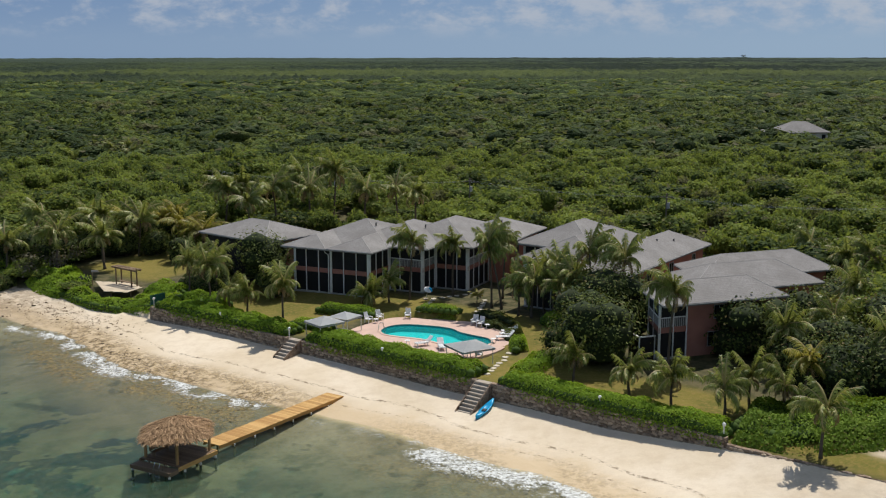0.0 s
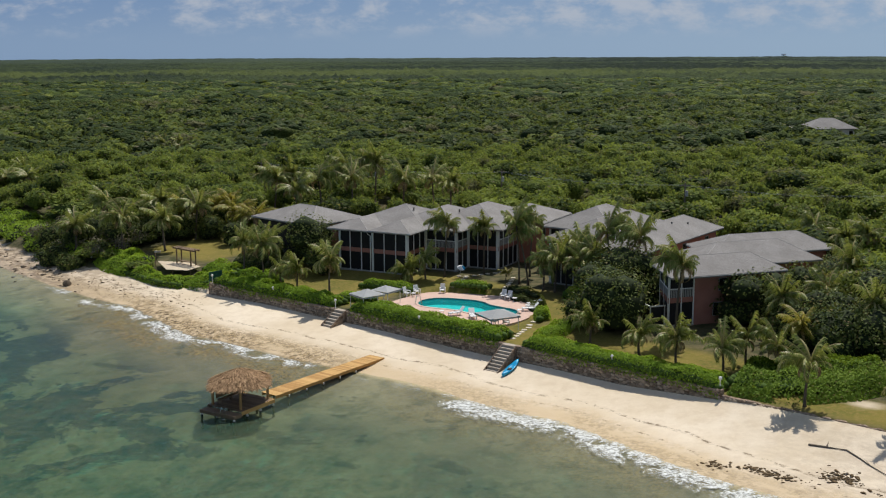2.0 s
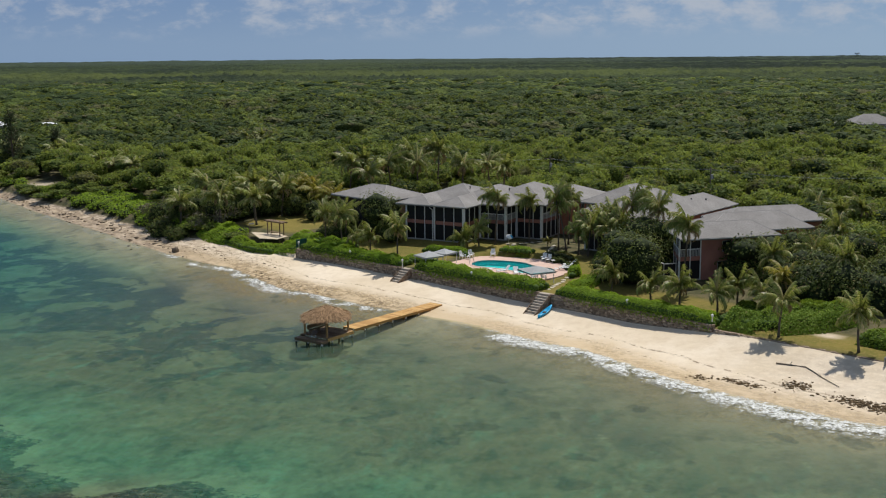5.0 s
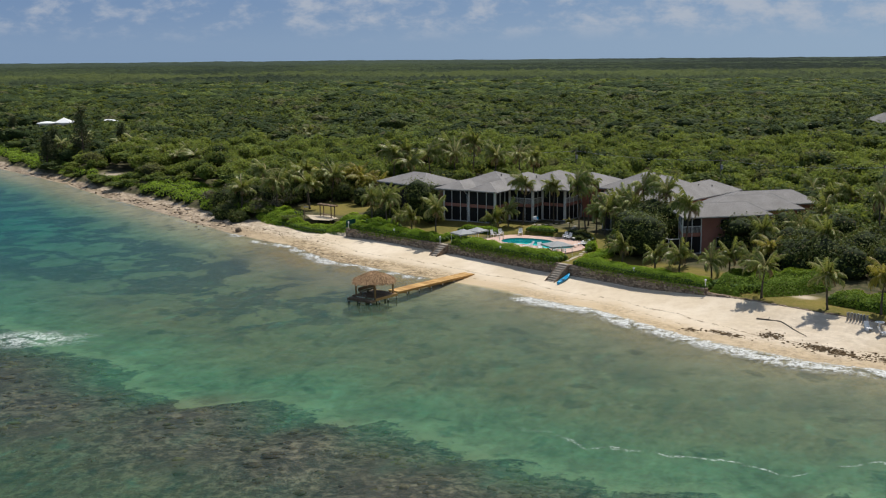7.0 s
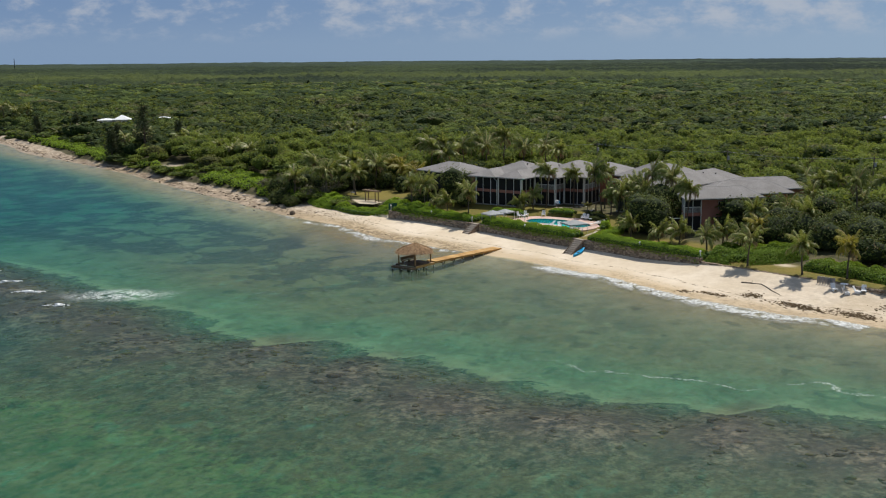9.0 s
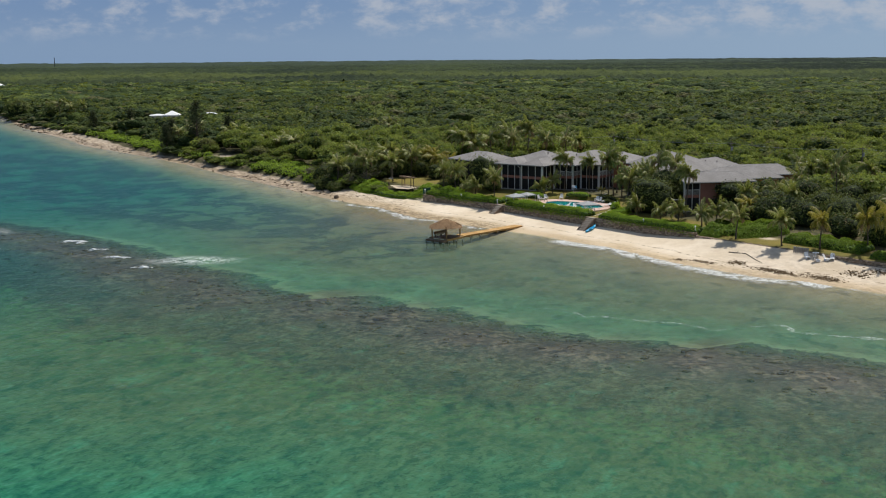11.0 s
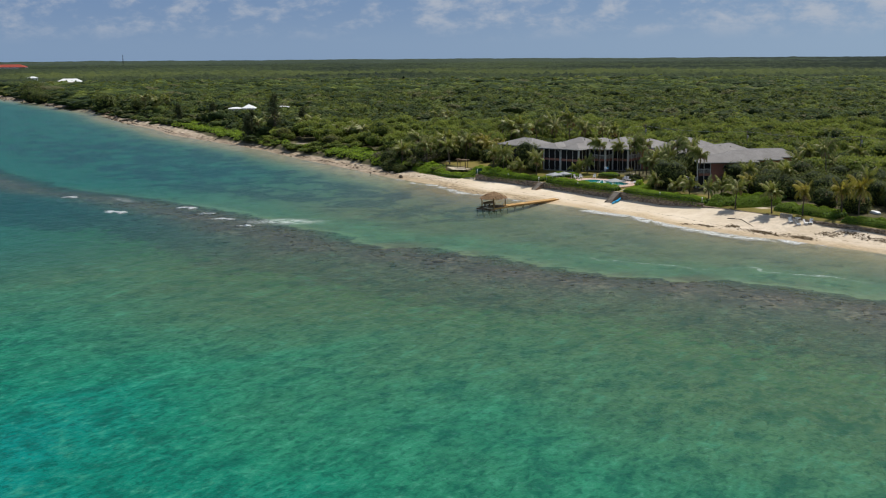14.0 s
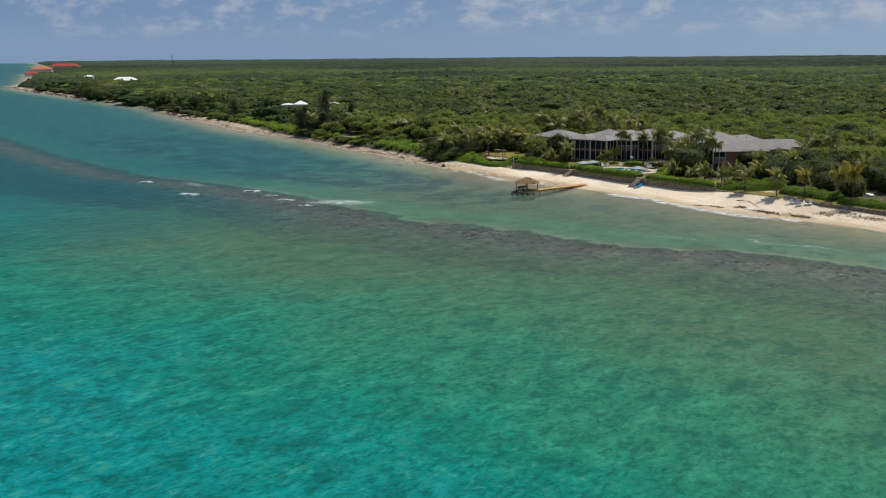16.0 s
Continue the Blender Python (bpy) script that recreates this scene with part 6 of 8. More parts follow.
# ---- shrubs, hedges and broad-leaved trees ----
def bush(name, x, y, width, height, leaves, size, leaf, label, category, group="", blobs=9, seed=0, trunk=False, lift=0.0, low=0.72):
    rng = np.random.default_rng(seed + 100)
    s, d = to_sd(x, y)
    root = thing(name, pose(x, y, gz(s, d) - 0.05), label, category, group)
    v, q, t = crown(rng, width, height - lift, blobs, leaves, size, low=low)
    v[:, 2] += lift
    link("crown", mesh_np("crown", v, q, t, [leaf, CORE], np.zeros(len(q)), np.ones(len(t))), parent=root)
    if trunk:
        r2 = random.Random(seed)
        bm = bmesh.new()
        tube(bm, [(0, 0, -0.2), (0.1, 0.05, height * 0.25), (0.15, 0.1, height * 0.5)], [0.24, 0.18, 0.12], 7)
        for _ in range(5):
            a = r2.uniform(0, 6.28)
            tube(bm, [(0.1, 0.05, height * 0.25), (math.cos(a) * width * 0.16, math.sin(a) * width * 0.16, height * 0.5), (math.cos(a) * width * 0.3, math.sin(a) * width * 0.3, height * 0.72)], [0.11, 0.08, 0.04], 6)
        part("trunk", bm, WOOD, root)
    return root


GRAPES = "sea grape trees"
for i, (x, y, w, h) in enumerate((
    (11.4, 97.2, 8.8, 7.0), (10.6, 102.6, 6.6, 5.8), (13.2, 106.6, 9.0, 7.0), (8.6, 99.2, 4.4, 3.2), (15.4, 110.6, 6.0, 6.4), (24.5, 97.4, 6.0, 5.8), (28.0, 98.0, 7.5, 6.0), (31.8, 100.6, 6.5, 6.2),
    (32.0, 92.6, 7.5, 5.6), (28.6, 89.8, 6.5, 4.6), (37.6, 97.0, 8.0, 6.2), (34.2, 86.6, 7.0, 4.6), (39.8, 89.6, 8.0, 5.8), (42.0, 82.0, 8.0, 5.4), (45.0, 94.0, 8.5, 6.2),
    (-25.2, 128.4, 7.6, 7.4), (-22.9, 123.8, 4.6, 4.4), (-31.0, 130.0, 5.4, 4.4), (39.0, 110.0, 7.5, 6.0), (35.4, 107.2, 6.0, 5.4), (44.6, 106.6, 8.0, 6.4), (48.0, 86.0, 8.0, 5.6), (50.5, 76.5, 7.0, 5.0), (54.0, 71.5, 7.0, 4.8), (57.0, 66.0, 7.0, 4.6), (55.0, 84.0, 8.0, 5.5), (60.0, 76.0, 8.0, 5.5), (62.5, 68.0, 7.0, 5.0), (52.0, 91.0, 8.0, 6.0), (59.0, 91.0, 8.0, 6.0), (66.0, 61.0, 7.0, 4.8), (64.0, 84.0, 8.0, 5.6), (41.0, 74.8, 6.0, 3.6), (46.0, 70.0, 6.5, 3.6), (-57.0, 147.0, 6.5, 4.6), (-63.0, 147.0, 6.5, 4.4), (-52.0, 152.6, 6.5, 4.8), (-46.0, 156.0, 6.0, 4.6), (28.2, 94.4, 5.0, 4.8), (16.6, 104.6, 4.0, 5.4),
    (30.4, 86.6, 6.5, 4.8), (36.5, 83.4, 6.5, 4.4), (-58.6, 151.0, 6.0, 4.2), (-54.2, 149.4, 5.0, 3.6), (-48.8, 151.4, 5.0, 4.0), (-44.4, 151.2, 4.6, 3.8), (-63.0, 152.0, 7.0, 4.4), (-67.6, 149.0, 7.0, 4.2), (-61.4, 138.6, 4.6, 2.2), (-65.4, 142.4, 6.0, 3.0), (-59.0, 141.4, 4.4, 2.4), (-39.4, 146.4, 4.6, 3.8),
)):
    bush("sea_grape_tree", x, y, w, h, int(460 * w), 0.31, GRAPE_LEAF, "broad dark-green sea grape tree with large round leaves", "tree", GRAPES, blobs=15, seed=i, trunk=True, lift=0.1, low=0.25)


def hedge(name, outline, height, density, size, leaf, label, seed, lumps=0.22):
    """A leafy mass over a strip given by points (s, d, half width)."""
    rng = np.random.default_rng(seed)
    pts = np.array(outline, float)
    seg = np.hypot(np.diff(pts[:, 0]), np.diff(pts[:, 1]))
    cum = np.concatenate([[0], np.cumsum(seg)])
    area = (seg * (pts[1:, 2] + pts[:-1, 2])).sum()
    n = int(area * density)
    u = rng.uniform(0, cum[-1], n)
    s, d, w = (np.interp(u, cum, pts[:, k]) for k in range(3))
    ds, dd_ = np.interp(u + 0.2, cum, pts[:, 0]) - np.interp(u - 0.2, cum, pts[:, 0]), np.interp(u + 0.2, cum, pts[:, 1]) - np.interp(u - 0.2, cum, pts[:, 1])
    ln = np.hypot(ds, dd_) + 1e-9
    a = rng.uniform(-1, 1, n)
    edge = np.minimum(1.0, np.minimum(u, cum[-1] - u) / 0.7)
    s2, d2 = s - dd_ / ln * a * w, d + ds / ln * a * w
    top = height * (1 - np.abs(a) ** 5) * np.sqrt(np.clip(edge, 0.05, 1)) * (1 + lumps * wobble(s2, d2, 0.55, seed) + 0.12 * wobble(s2, d2, 1.9, seed))
    side = rng.random(n) < 0.35
    zz = np.where(side, rng.uniform(0.15, 1.0, n) * top, top + rng.normal(0, 0.06, n))
    base = ground_z(s2, np.maximum(d2, 0.2))
    zz = np.where(d2 < 0.15, zz - rng.uniform(0.0, 0.55, n), zz)
    X, Y = to_xy(s2, d2)
    nor = np.stack([ED.x * a * 1.2, ED.y * a * 1.2, np.ones(n) * 0.9], 1)
    v, q = leaf_quads(rng, np.stack([X, Y, base + zz], 1), nor, size)
    # solid inner blobs, coloured as the shade inside the hedge
    m = max(2, int(cum[-1] / 0.6))
    uu = np.linspace(0.3, cum[-1] - 0.3, m)
    T, V, at = [], [v], len(v)
    for t in uu:
        cs, cd, cw = (np.interp(t, cum, pts[:, k]) for k in range(3))
        for f in np.linspace(-0.6, 0.6, max(2, int(cw * 2.2))):
            cx, cy = to_xy(cs, cd + f * cw)
            c = np.array([cx, cy, gz(cs, max(cd + f * cw, 0.2)) + height * 0.35])
            V.append(c + ICO1[0] * np.array([0.48, 0.48, height * 0.43]))
            T.append(ICO1[1] + at)
            at += len(ICO1[0])
    root = thing(name, pose(0, 0, 0), label, "hedge")
    link("foliage", mesh_np("foliage", v, q, np.zeros((0, 3), int), [leaf]), parent=root)
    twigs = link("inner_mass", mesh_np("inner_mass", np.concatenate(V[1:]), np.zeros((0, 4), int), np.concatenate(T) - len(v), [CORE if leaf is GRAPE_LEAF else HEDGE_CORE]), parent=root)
    tagged(twigs, "solid inner mass coloured as the hedge's inner shade", kind="stuff")
    return root


HEDGE_TEXT = "clipped bright-green seaside hedge along the stone wall"
hedge("hedge", ((-18.6, 1.7, 1.8), (-14.0, 1.5, 1.8), (-8.0, 1.3, 1.6), (-2.0, 1.2, 1.6), (2.4, 1.4, 1.6)), 1.15, 247, 0.187, SHRUB_LEAF, HEDGE_TEXT, 1)
hedge("hedge", ((5.2, 1.4, 1.3), (9.0, 1.5, 1.8), (14.0, 1.25, 1.5), (20.0, 1.2, 1.4), (26.4, 1.4, 1.6)), 1.0, 247, 0.187, SHRUB_LEAF, HEDGE_TEXT, 2)
hedge("hedge", ((5.2, 3.0, 1.0), (5.0, 6.0, 1.3), (4.2, 9.0, 1.2)), 1.0, 228, 0.187, SHRUB_LEAF, "bright-green hedge climbing from the wall to the pool", 3)
hedge("hedge", ((-43.0, 1.3, 1.3), (-38.0, 1.5, 1.75), (-32.0, 1.6, 1.9), (-26.0, 1.5, 1.6), (-21.4, 1.5, 1.4)), 1.0, 228, 0.206, SHRUB_LEAF, "loose green shrubs along the stone wall", 4, 0.4)
hedge("hedge", ((-26.0, 9.6, 0.8), (-22.0, 10.6, 0.8), (-18.8, 11.2, 0.8)), 0.9, 285, 0.168, SHRUB_LEAF, "low square-cut hedge behind the pool terrace", 5)
hedge("hedge", ((-16.2, 15.2, 0.7), (-11.6, 16.4, 0.8)), 0.8, 285, 0.168, SHRUB_LEAF, "low square-cut hedge behind the pool terrace", 6)
hedge("hedge", ((-0.6, 11.6, 0.9), (1.2, 9.4, 0.9)), 0.9, 285, 0.168, SHRUB_LEAF, "short green hedge beside the pool terrace", 7)
hedge("hedge", ((-24.5, 4.4, 1.0), (-19.6, 5.0, 1.0)), 0.8, 247, 0.168, SHRUB_LEAF, "green shrubs beside the shade canopy", 8)
hedge("hedge", ((-71, 4.6, 3.6), (-66, 2.8, 3.2), (-61.5, 1.6, 2.0)), 1.0, 114, 0.281, SHRUB_LEAF, "low bright-green seaside shrub mass above the sand", 9, 0.4)
hedge("hedge", ((-50.4, 2.0, 1.6), (-47.4, 2.6, 2.6), (-44.4, 3.4, 3.2)), 0.8, 114, 0.281, SHRUB_LEAF, "low bright-green seaside shrub mass above the sand", 10, 0.4)
hedge("hedge", ((26.0, 4.6, 4.3), (30.0, 5.4, 4.9), (33.6, 8.6, 4.6), (36.6, 11.0, 3.0)), 1.3, 142, 0.262, MIXED_LEAF, "sprawling green shrubs in the east garden", 11, 0.4)
hedge("hedge", ((40.5, 5.0, 1.8), (47.0, 5.0, 2.0), (54.0, 4.6, 2.2)), 1.2, 114, 0.281, MIXED_LEAF, "dark green shrubs above the low wall", 12, 0.4)
hedge("hedge", ((-9.4, 17.6, 1.4), (-4.8, 15.4, 1.5), (-2.0, 13.0, 1.0)), 0.7, 171, 0.187, GRAPE_LEAF, "dark leafy shrubs beside the pool loungers", 13, 0.4)
hedge("hedge", ((56.0, 3.0, 1.6), (64.0, 2.6, 1.8), (74.0, 2.8, 2.0)), 0.9, 114, 0.281, MIXED_LEAF, "green shrubs above the low wall", 14, 0.4)

hedge("hedge", ((-2.0, 18.6, 1.1), (1.0, 18.2, 1.2), (3.4, 17.0, 1.2)), 1.4, 150, 0.2, SHRUB_LEAF, "loose green shrubs under the crowded palms", 15, 0.5)

hedge("hedge", ((-61.4, 1.5, 1.5), (-57.4, 0.7, 1.4), (-53.6, 0.2, 1.3), (-49.6, 1.2, 1.7)), 0.95, 110, 0.26, SHRUB_LEAF, "low bright-green shrubs before the sun deck", 16, 0.4)

hedge("hedge", ((-42.4, 3.9, 1.7), (-38.6, 4.8, 1.7), (-35.6, 4.4, 1.2)), 1.25, 170, 0.22, SHRUB_LEAF, "loose bright-green shrubs at the foot of the palms", 17, 0.45)
hedge("hedge", ((-48.4, 8.8, 1.5), (-44.6, 9.2, 1.8), (-41.0, 10.2, 1.5)), 2.0, 170, 0.22, GRAPE_LEAF, "dark leafy shrubs behind the leaning palms", 18, 0.45)

hedge("hedge", ((-51.6, 6.4, 1.9), (-49.0, 6.4, 2.2), (-45.6, 6.0, 2.0)), 1.0, 130, 0.26, SHRUB_LEAF, "low bright-green shrubs beside the sun deck", 19, 0.45)

# strip of low shrubs between sand and bushland along the west shore
rng = np.random.default_rng(31)
ks = np.concatenate([np.arange(-330, -61, 4.6), rng.uniform(-124, -74, 210), rng.uniform(-285, -190, 260)])
ks = ks + rng.uniform(-0.8, 0.8, len(ks))
kd = bush_d(ks) + rng.uniform(0.6, 4.2, len(ks))
kd[-470:] += rng.uniform(0, 7.0, 470)
kx, ky = to_xy(ks, kd)
low_kinds = [crown(RNG, 3.4, 1.2, 5, 260, 0.30) for _ in range(4)]
lv, lq, lt = spread(low_kinds, np.stack([kx, ky, ground_z(ks, kd) - 0.15], 1), rng.uniform(0.7, 1.3, len(ks)), rng.uniform(0.6, 1.3, len(ks)), rng.uniform(0, 6.28, len(ks)))
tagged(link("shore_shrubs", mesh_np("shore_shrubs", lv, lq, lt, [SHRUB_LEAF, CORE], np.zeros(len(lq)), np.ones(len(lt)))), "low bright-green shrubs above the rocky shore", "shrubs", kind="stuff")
rng = np.random.default_rng(32)
ks = rng.uniform(-96, -71, 26)
kd = bush_d(ks) + rng.uniform(1.5, 9, 26)
kx, ky = to_xy(ks, kd)
dv, dq, dt = spread([crown(RNG, 3.4, 2.2, 5, 130, 0.34, core=False) for _ in range(3)], np.stack([kx, ky, ground_z(ks, kd)], 1), rng.uniform(0.8, 1.2, 26), rng.uniform(0.7, 1.3, 26), rng.uniform(0, 6.28, 26))
tagged(link("dry_scrub", mesh_np("dry_scrub", dv, dq, dt, [DRY_LEAF, CORE], np.zeros(len(dq)), np.ones(len(dt)))), "grey wind-burnt scrub by the sand", "scrub", kind="stuff")

# feathery pines by the far clearing
def casuarina(x, y, height, seed, spread_by=0.24):
    """A tall trunk with rising limbs, each hung with fine drooping needles."""
    r2, rng = random.Random(seed), np.random.default_rng(seed)
    root = thing("casuarina_tree", pose(x, y, gz(*to_sd(x, y)) - 0.1), "tall feathery dark casuarina by the shore clearing", "tree", "casuarina trees")
    bm = bmesh.new()
    tube(bm, [(0, 0, -0.2), (0.1, 0, height * 0.35), (0.05, 0.1, height * 0.7), (0.15, 0.1, height * 0.97)], [0.26, 0.2, 0.11, 0.03], 7)
    spots = []
    for k in range(34):
        f = 0.2 + 0.78 * k / 33
        a, ln = r2.uniform(0, 6.28), height * spread_by * (1.15 - f) ** 0.7 * r2.uniform(0.6, 1.25)
        base, tip = Vector((0.1, 0.05, height * f)), Vector((math.cos(a) * ln, math.sin(a) * ln, height * f + ln * r2.uniform(0.35, 0.9)))
        tube(bm, [base, base.lerp(tip, 0.5) + Vector((0, 0, -0.1)), tip], [0.07, 0.045, 0.015], 5)
        for _ in range(55):
            spots.append(base.lerp(tip, r2.uniform(0.3, 1.08)) + Vector((r2.gauss(0, 0.42), r2.gauss(0, 0.42), r2.gauss(-0.2, 0.45))))
    part("trunk", bm, WOOD, root)
    c = np.array([p[:] for p in spots])
    v, q = leaf_quads(rng, c, rng.normal(0, 1, c.shape), 0.75, 0.22)
    link("crown", mesh_np("crown", v, q, np.zeros((0, 3), int), [CASUARINA_LEAF]), parent=root)
    return root


for i, (x, y, h) in enumerate(((-134.8, 224.0, 15.0), (-145.4, 224.0, 8.0), (-147.0, 231.5, 9.0), (-131.0, 240.0, 9.0), (-139.0, 233.0, 10.0), (-190.0, 286.0, 9.0), (-214.0, 300.0, 8.0))):
    casuarina(x, y, h, 60 + i)


# dark tall trees on the far point
for i, (x, y, w, h) in enumerate(((-449.0, 530.0, 22, 10.0), (-474.0, 560.0, 22, 11.0), (-430.0, 512.0, 16, 8.0), (-494.0, 596.0, 24, 10.0), (-313.0, 401.0, 14, 8.5), (-322.0, 414.0, 14, 8.0), (-268.0, 362.0, 12, 8.0))):
    bush("coastal_tree", x, y, w, h, 2600, 0.9, GRAPE_LEAF, "dense dark round-crowned tree above the far shore", "tree", "dark trees on the far shore", blobs=13, seed=80 + i, trunk=True, lift=0.6, low=0.5)
for i, (x, y, h) in enumerate(((-252.8, 347.0, 7.0), (-256.0, 352.0, 8.0), (-249.0, 345.0, 6.0), (-262.0, 356.0, 8.5), (-246.0, 350.0, 7.5), (-143.0, 227.0, 5.5), (-138.0, 228.0, 6.0), (-124.0, 226.0, 5.5), (-121.0, 231.0, 5.5), (-96.0, 196.0, 5.0), (-92.0, 194.0, 5.0))):
    palm("tall" if i % 2 else "bent", x, y, h, 67 * i, "wind-ruffled palm among dark trees by the shore", "palms by the far shore", 1.35)


# ---- small things: garden and pool ----
def globe_lamp():
    root = thing("garden_lamp", pose(0, 0, 0), "white globe lamp on a short white post", "lamp", "globe lamps along the wall")
    part("post", tube(bmesh.new(), [(0, 0, -0.3), (0, 0, 0.74)], 0.05, 8), WHITE, root)
    part("collar", tube(bmesh.new(), [(0, 0, 0.72), (0, 0, 0.78)], 0.085, 10), WHITE, root)
    part("globe", ball(bmesh.new(), (0, 0, 0.90), 0.155, 2), GLOBE, root, smooth=True)
    return root


lamp = globe_lamp()
for i, (s, d) in enumerate(((-43.2, 0.25), (-31.6, 0.25), (-20.95, 0.25), (-8.3, 0.3), (15.5, 0.25), (26.3, 0.25))):
    m = at_shore(s, d, 2.68)
    if i:
        copy_thing(lamp, m)
    else:
        lamp.matrix_basis = m


# green mesh screen at the wall's west end
screen = thing("garden_screen", at_shore(-43.9, 0.3, 2.6, 90), "small green mesh screen behind the end lamp", "screen")
for x in (0.0, 1.0, 2.0):
    part("post", tube(bmesh.new(), [(x, 0, -0.2), (x, 0, 1.25)], 0.035, 8), GREEN_MESH, screen)
for z in (0.08, 1.2):
    part("rail", boxed(0, -0.02, z, 2.0, 0.02, z + 0.045), GREEN_MESH, screen)
for i in range(33):
    part("slat", boxed(0.02 + i * 0.06, -0.012, 0.1, 0.062 + i * 0.06, 0.012, 1.21), GREEN_MESH, screen)


def lounger():
    root = thing("sun_lounger", pose(0, 0, 0), "white resin sun lounger with a raised back on the terrace", "lounger", "loungers round the pool")
    bm = boxed(-0.33, -0.2, 0.30, 0.33, 1.15, 0.36, bevel=0.02)
    part("seat", bm, PLASTIC, root)
    for i in range(8):
        part("slat", boxed(-0.30, -0.15 + i * 0.16, 0.355, 0.30, -0.05 + i * 0.16, 0.385), PLASTIC, root)
    bk = boxed(-0.33, 0, 0, 0.33, 0.75, 0.05, bevel=0.02)
    part("backrest", bk, PLASTIC, root, m=pose(0, 1.15, 0.33, 48, 0, 0))
    for x in (-0.28, 0.28):
        for y in (-0.1, 1.0):
            part("leg", boxed(x - 0.035, y - 0.035, 0, x + 0.035, y + 0.035, 0.31, bevel=0.01), PLASTIC, root)
        part("armrest", boxed(x - 0.03, 0.65, 0.5, x + 0.03, 1.25, 0.55, bevel=0.01), PLASTIC, root)
    return root


def arm_chair():
    root = thing("garden_chair", pose(0, 0, 0), "white slatted resin garden chair by the pool", "chair", "garden chairs round the pool")
    part("seat", boxed(-0.3, -0.3, 0.36, 0.3, 0.3, 0.42, bevel=0.02), PLASTIC, root)
    for i in range(5):
        part("slat", boxed(-0.28 + i * 0.115, 0, 0, -0.18 + i * 0.115, 0.04, 0.72, bevel=0.01), PLASTIC, root, m=pose(0, 0.28, 0.38, -16, 0, 0))
    for x in (-0.3, 0.3):
        part("armrest", boxed(x - 0.06, -0.32, 0.6, x + 0.06, 0.34, 0.64, bevel=0.01), PLASTIC, root)
        for y in (-0.27, 0.27):
            part("leg", boxed(x - 0.035, y - 0.035, 0, x + 0.035, y + 0.035, 0.61, bevel=0.01), PLASTIC, root)
    return root


def side_table():
    root = thing("side_table", pose(0, 0, 0), "low round white resin side table", "table", "side tables by the pool")
    part("tabletop", tube(bmesh.new(), [(0, 0, 0.40), (0, 0, 0.44)], 0.28, 16), PLASTIC, root)
    for k in range(3):
        a = k * 2.094
        part("leg", tube(bmesh.new(), [(0.2 * math.cos(a), 0.2 * math.sin(a), 0), (0.16 * math.cos(a), 0.16 * math.sin(a), 0.4)], 0.025, 6), PLASTIC, root)
    return root


def place_all(proto, poses):
    for i, m in enumerate(poses):
        if i:
            copy_thing(proto, m)
        else:
            proto.matrix_basis = m


Z = DECK_Z
place_all(lounger(), [pose(x, y, Z, 0, 0, a) for x, y, a in ((-5.4, 102.9, -60), (-2.9, 101.4, 10), (3.0, 106.9, -75), (2.6, 105.6, -80), (3.2, 108.0, -70))])
place_all(arm_chair(), [pose(x, y, Z, 0, 0, a) for x, y, a in ((-11.0, 112.6, 50), (-9.9, 113.7, 30), (-6.9, 114.5, 0), (0.9, 110.9, -30), (0.3, 111.6, -20), (-13.4, 107.2, 90), (-12.6, 106.0, 160), (0.6, 98.8, 100), (-0.6, 99.2, 60))])
place_all(side_table(), [pose(x, y, Z, 0, 0, 0) for x, y in ((-10.2, 112.4), (-6.4, 103.6), (1.6, 110.2), (2.1, 104.4), (-13.0, 107.8))])

gpz = gz(*to_sd(-5.2, 121.4))
parasol = thing("parasol", pose(-5.2, 121.4, gpz), "white and blue parasol tilted before the dark porch", "parasol")
tilt = pose(0, 0, 0.1, 28, 14, 0)
part("pole", tube(bmesh.new(), [(0, 0, -0.1), (0, 0, 1.5)], 0.03, 8), WHITE, parasol, m=tilt)
for k in range(10):
    # alternate white and blue panels
    bm = bmesh.new()
    a0, a1 = k * math.pi / 5, (k + 1) * math.pi / 5
    top = [(0, 0, 1.62), (0.52 * math.cos(a0), 0.52 * math.sin(a0), 1.36), (0.52 * math.cos(a1), 0.52 * math.sin(a1), 1.36)]
    up3 = [bm.verts.new(p) for p in top]
    low3 = [bm.verts.new((x, y, z - 0.02)) for x, y, z in top]
    bm.faces.new(up3)
    bm.faces.new(low3[::-1])
    for e in range(3):
        bm.faces.new((up3[e], low3[e], low3[(e + 1) % 3], up3[(e + 1) % 3]))
    part("panel", bm, KAYAK_BLUE if k in (0, 1, 9) else PLASTIC, parasol, m=tilt)
part("foot", tube(bmesh.new(), [(0, 0, -0.05), (0, 0, 0.1)], 0.3, 12), CONCRETE, parasol)

# stepping stones through the lawn
stone_mesh = mesh_of("paving_stone", [(0.3, 0.05, 0.05), (0.18, 0.28, 0.05), (-0.15, 0.3, 0.05), (-0.31, 0.06, 0.05), (-0.2, -0.26, 0.05), (0.16, -0.3, 0.05), (0.32, 0.05, -0.1), (0.2, 0.3, -0.1), (-0.17, 0.32, -0.1), (-0.33, 0.06, -0.1), (-0.22, -0.28, -0.1), (0.18, -0.32, -0.1)],
                     [(0, 1, 2, 3, 4, 5)] + [(i + 6, (i + 1) % 6 + 6, (i + 1) % 6, i) for i in range(6)], [PALE_STONE])
stones = thing("stepping_stones", pose(0, 0, 0), "pale stepping stones from the terrace to the porches", "path", kind="structure")
sr = random.Random(8)
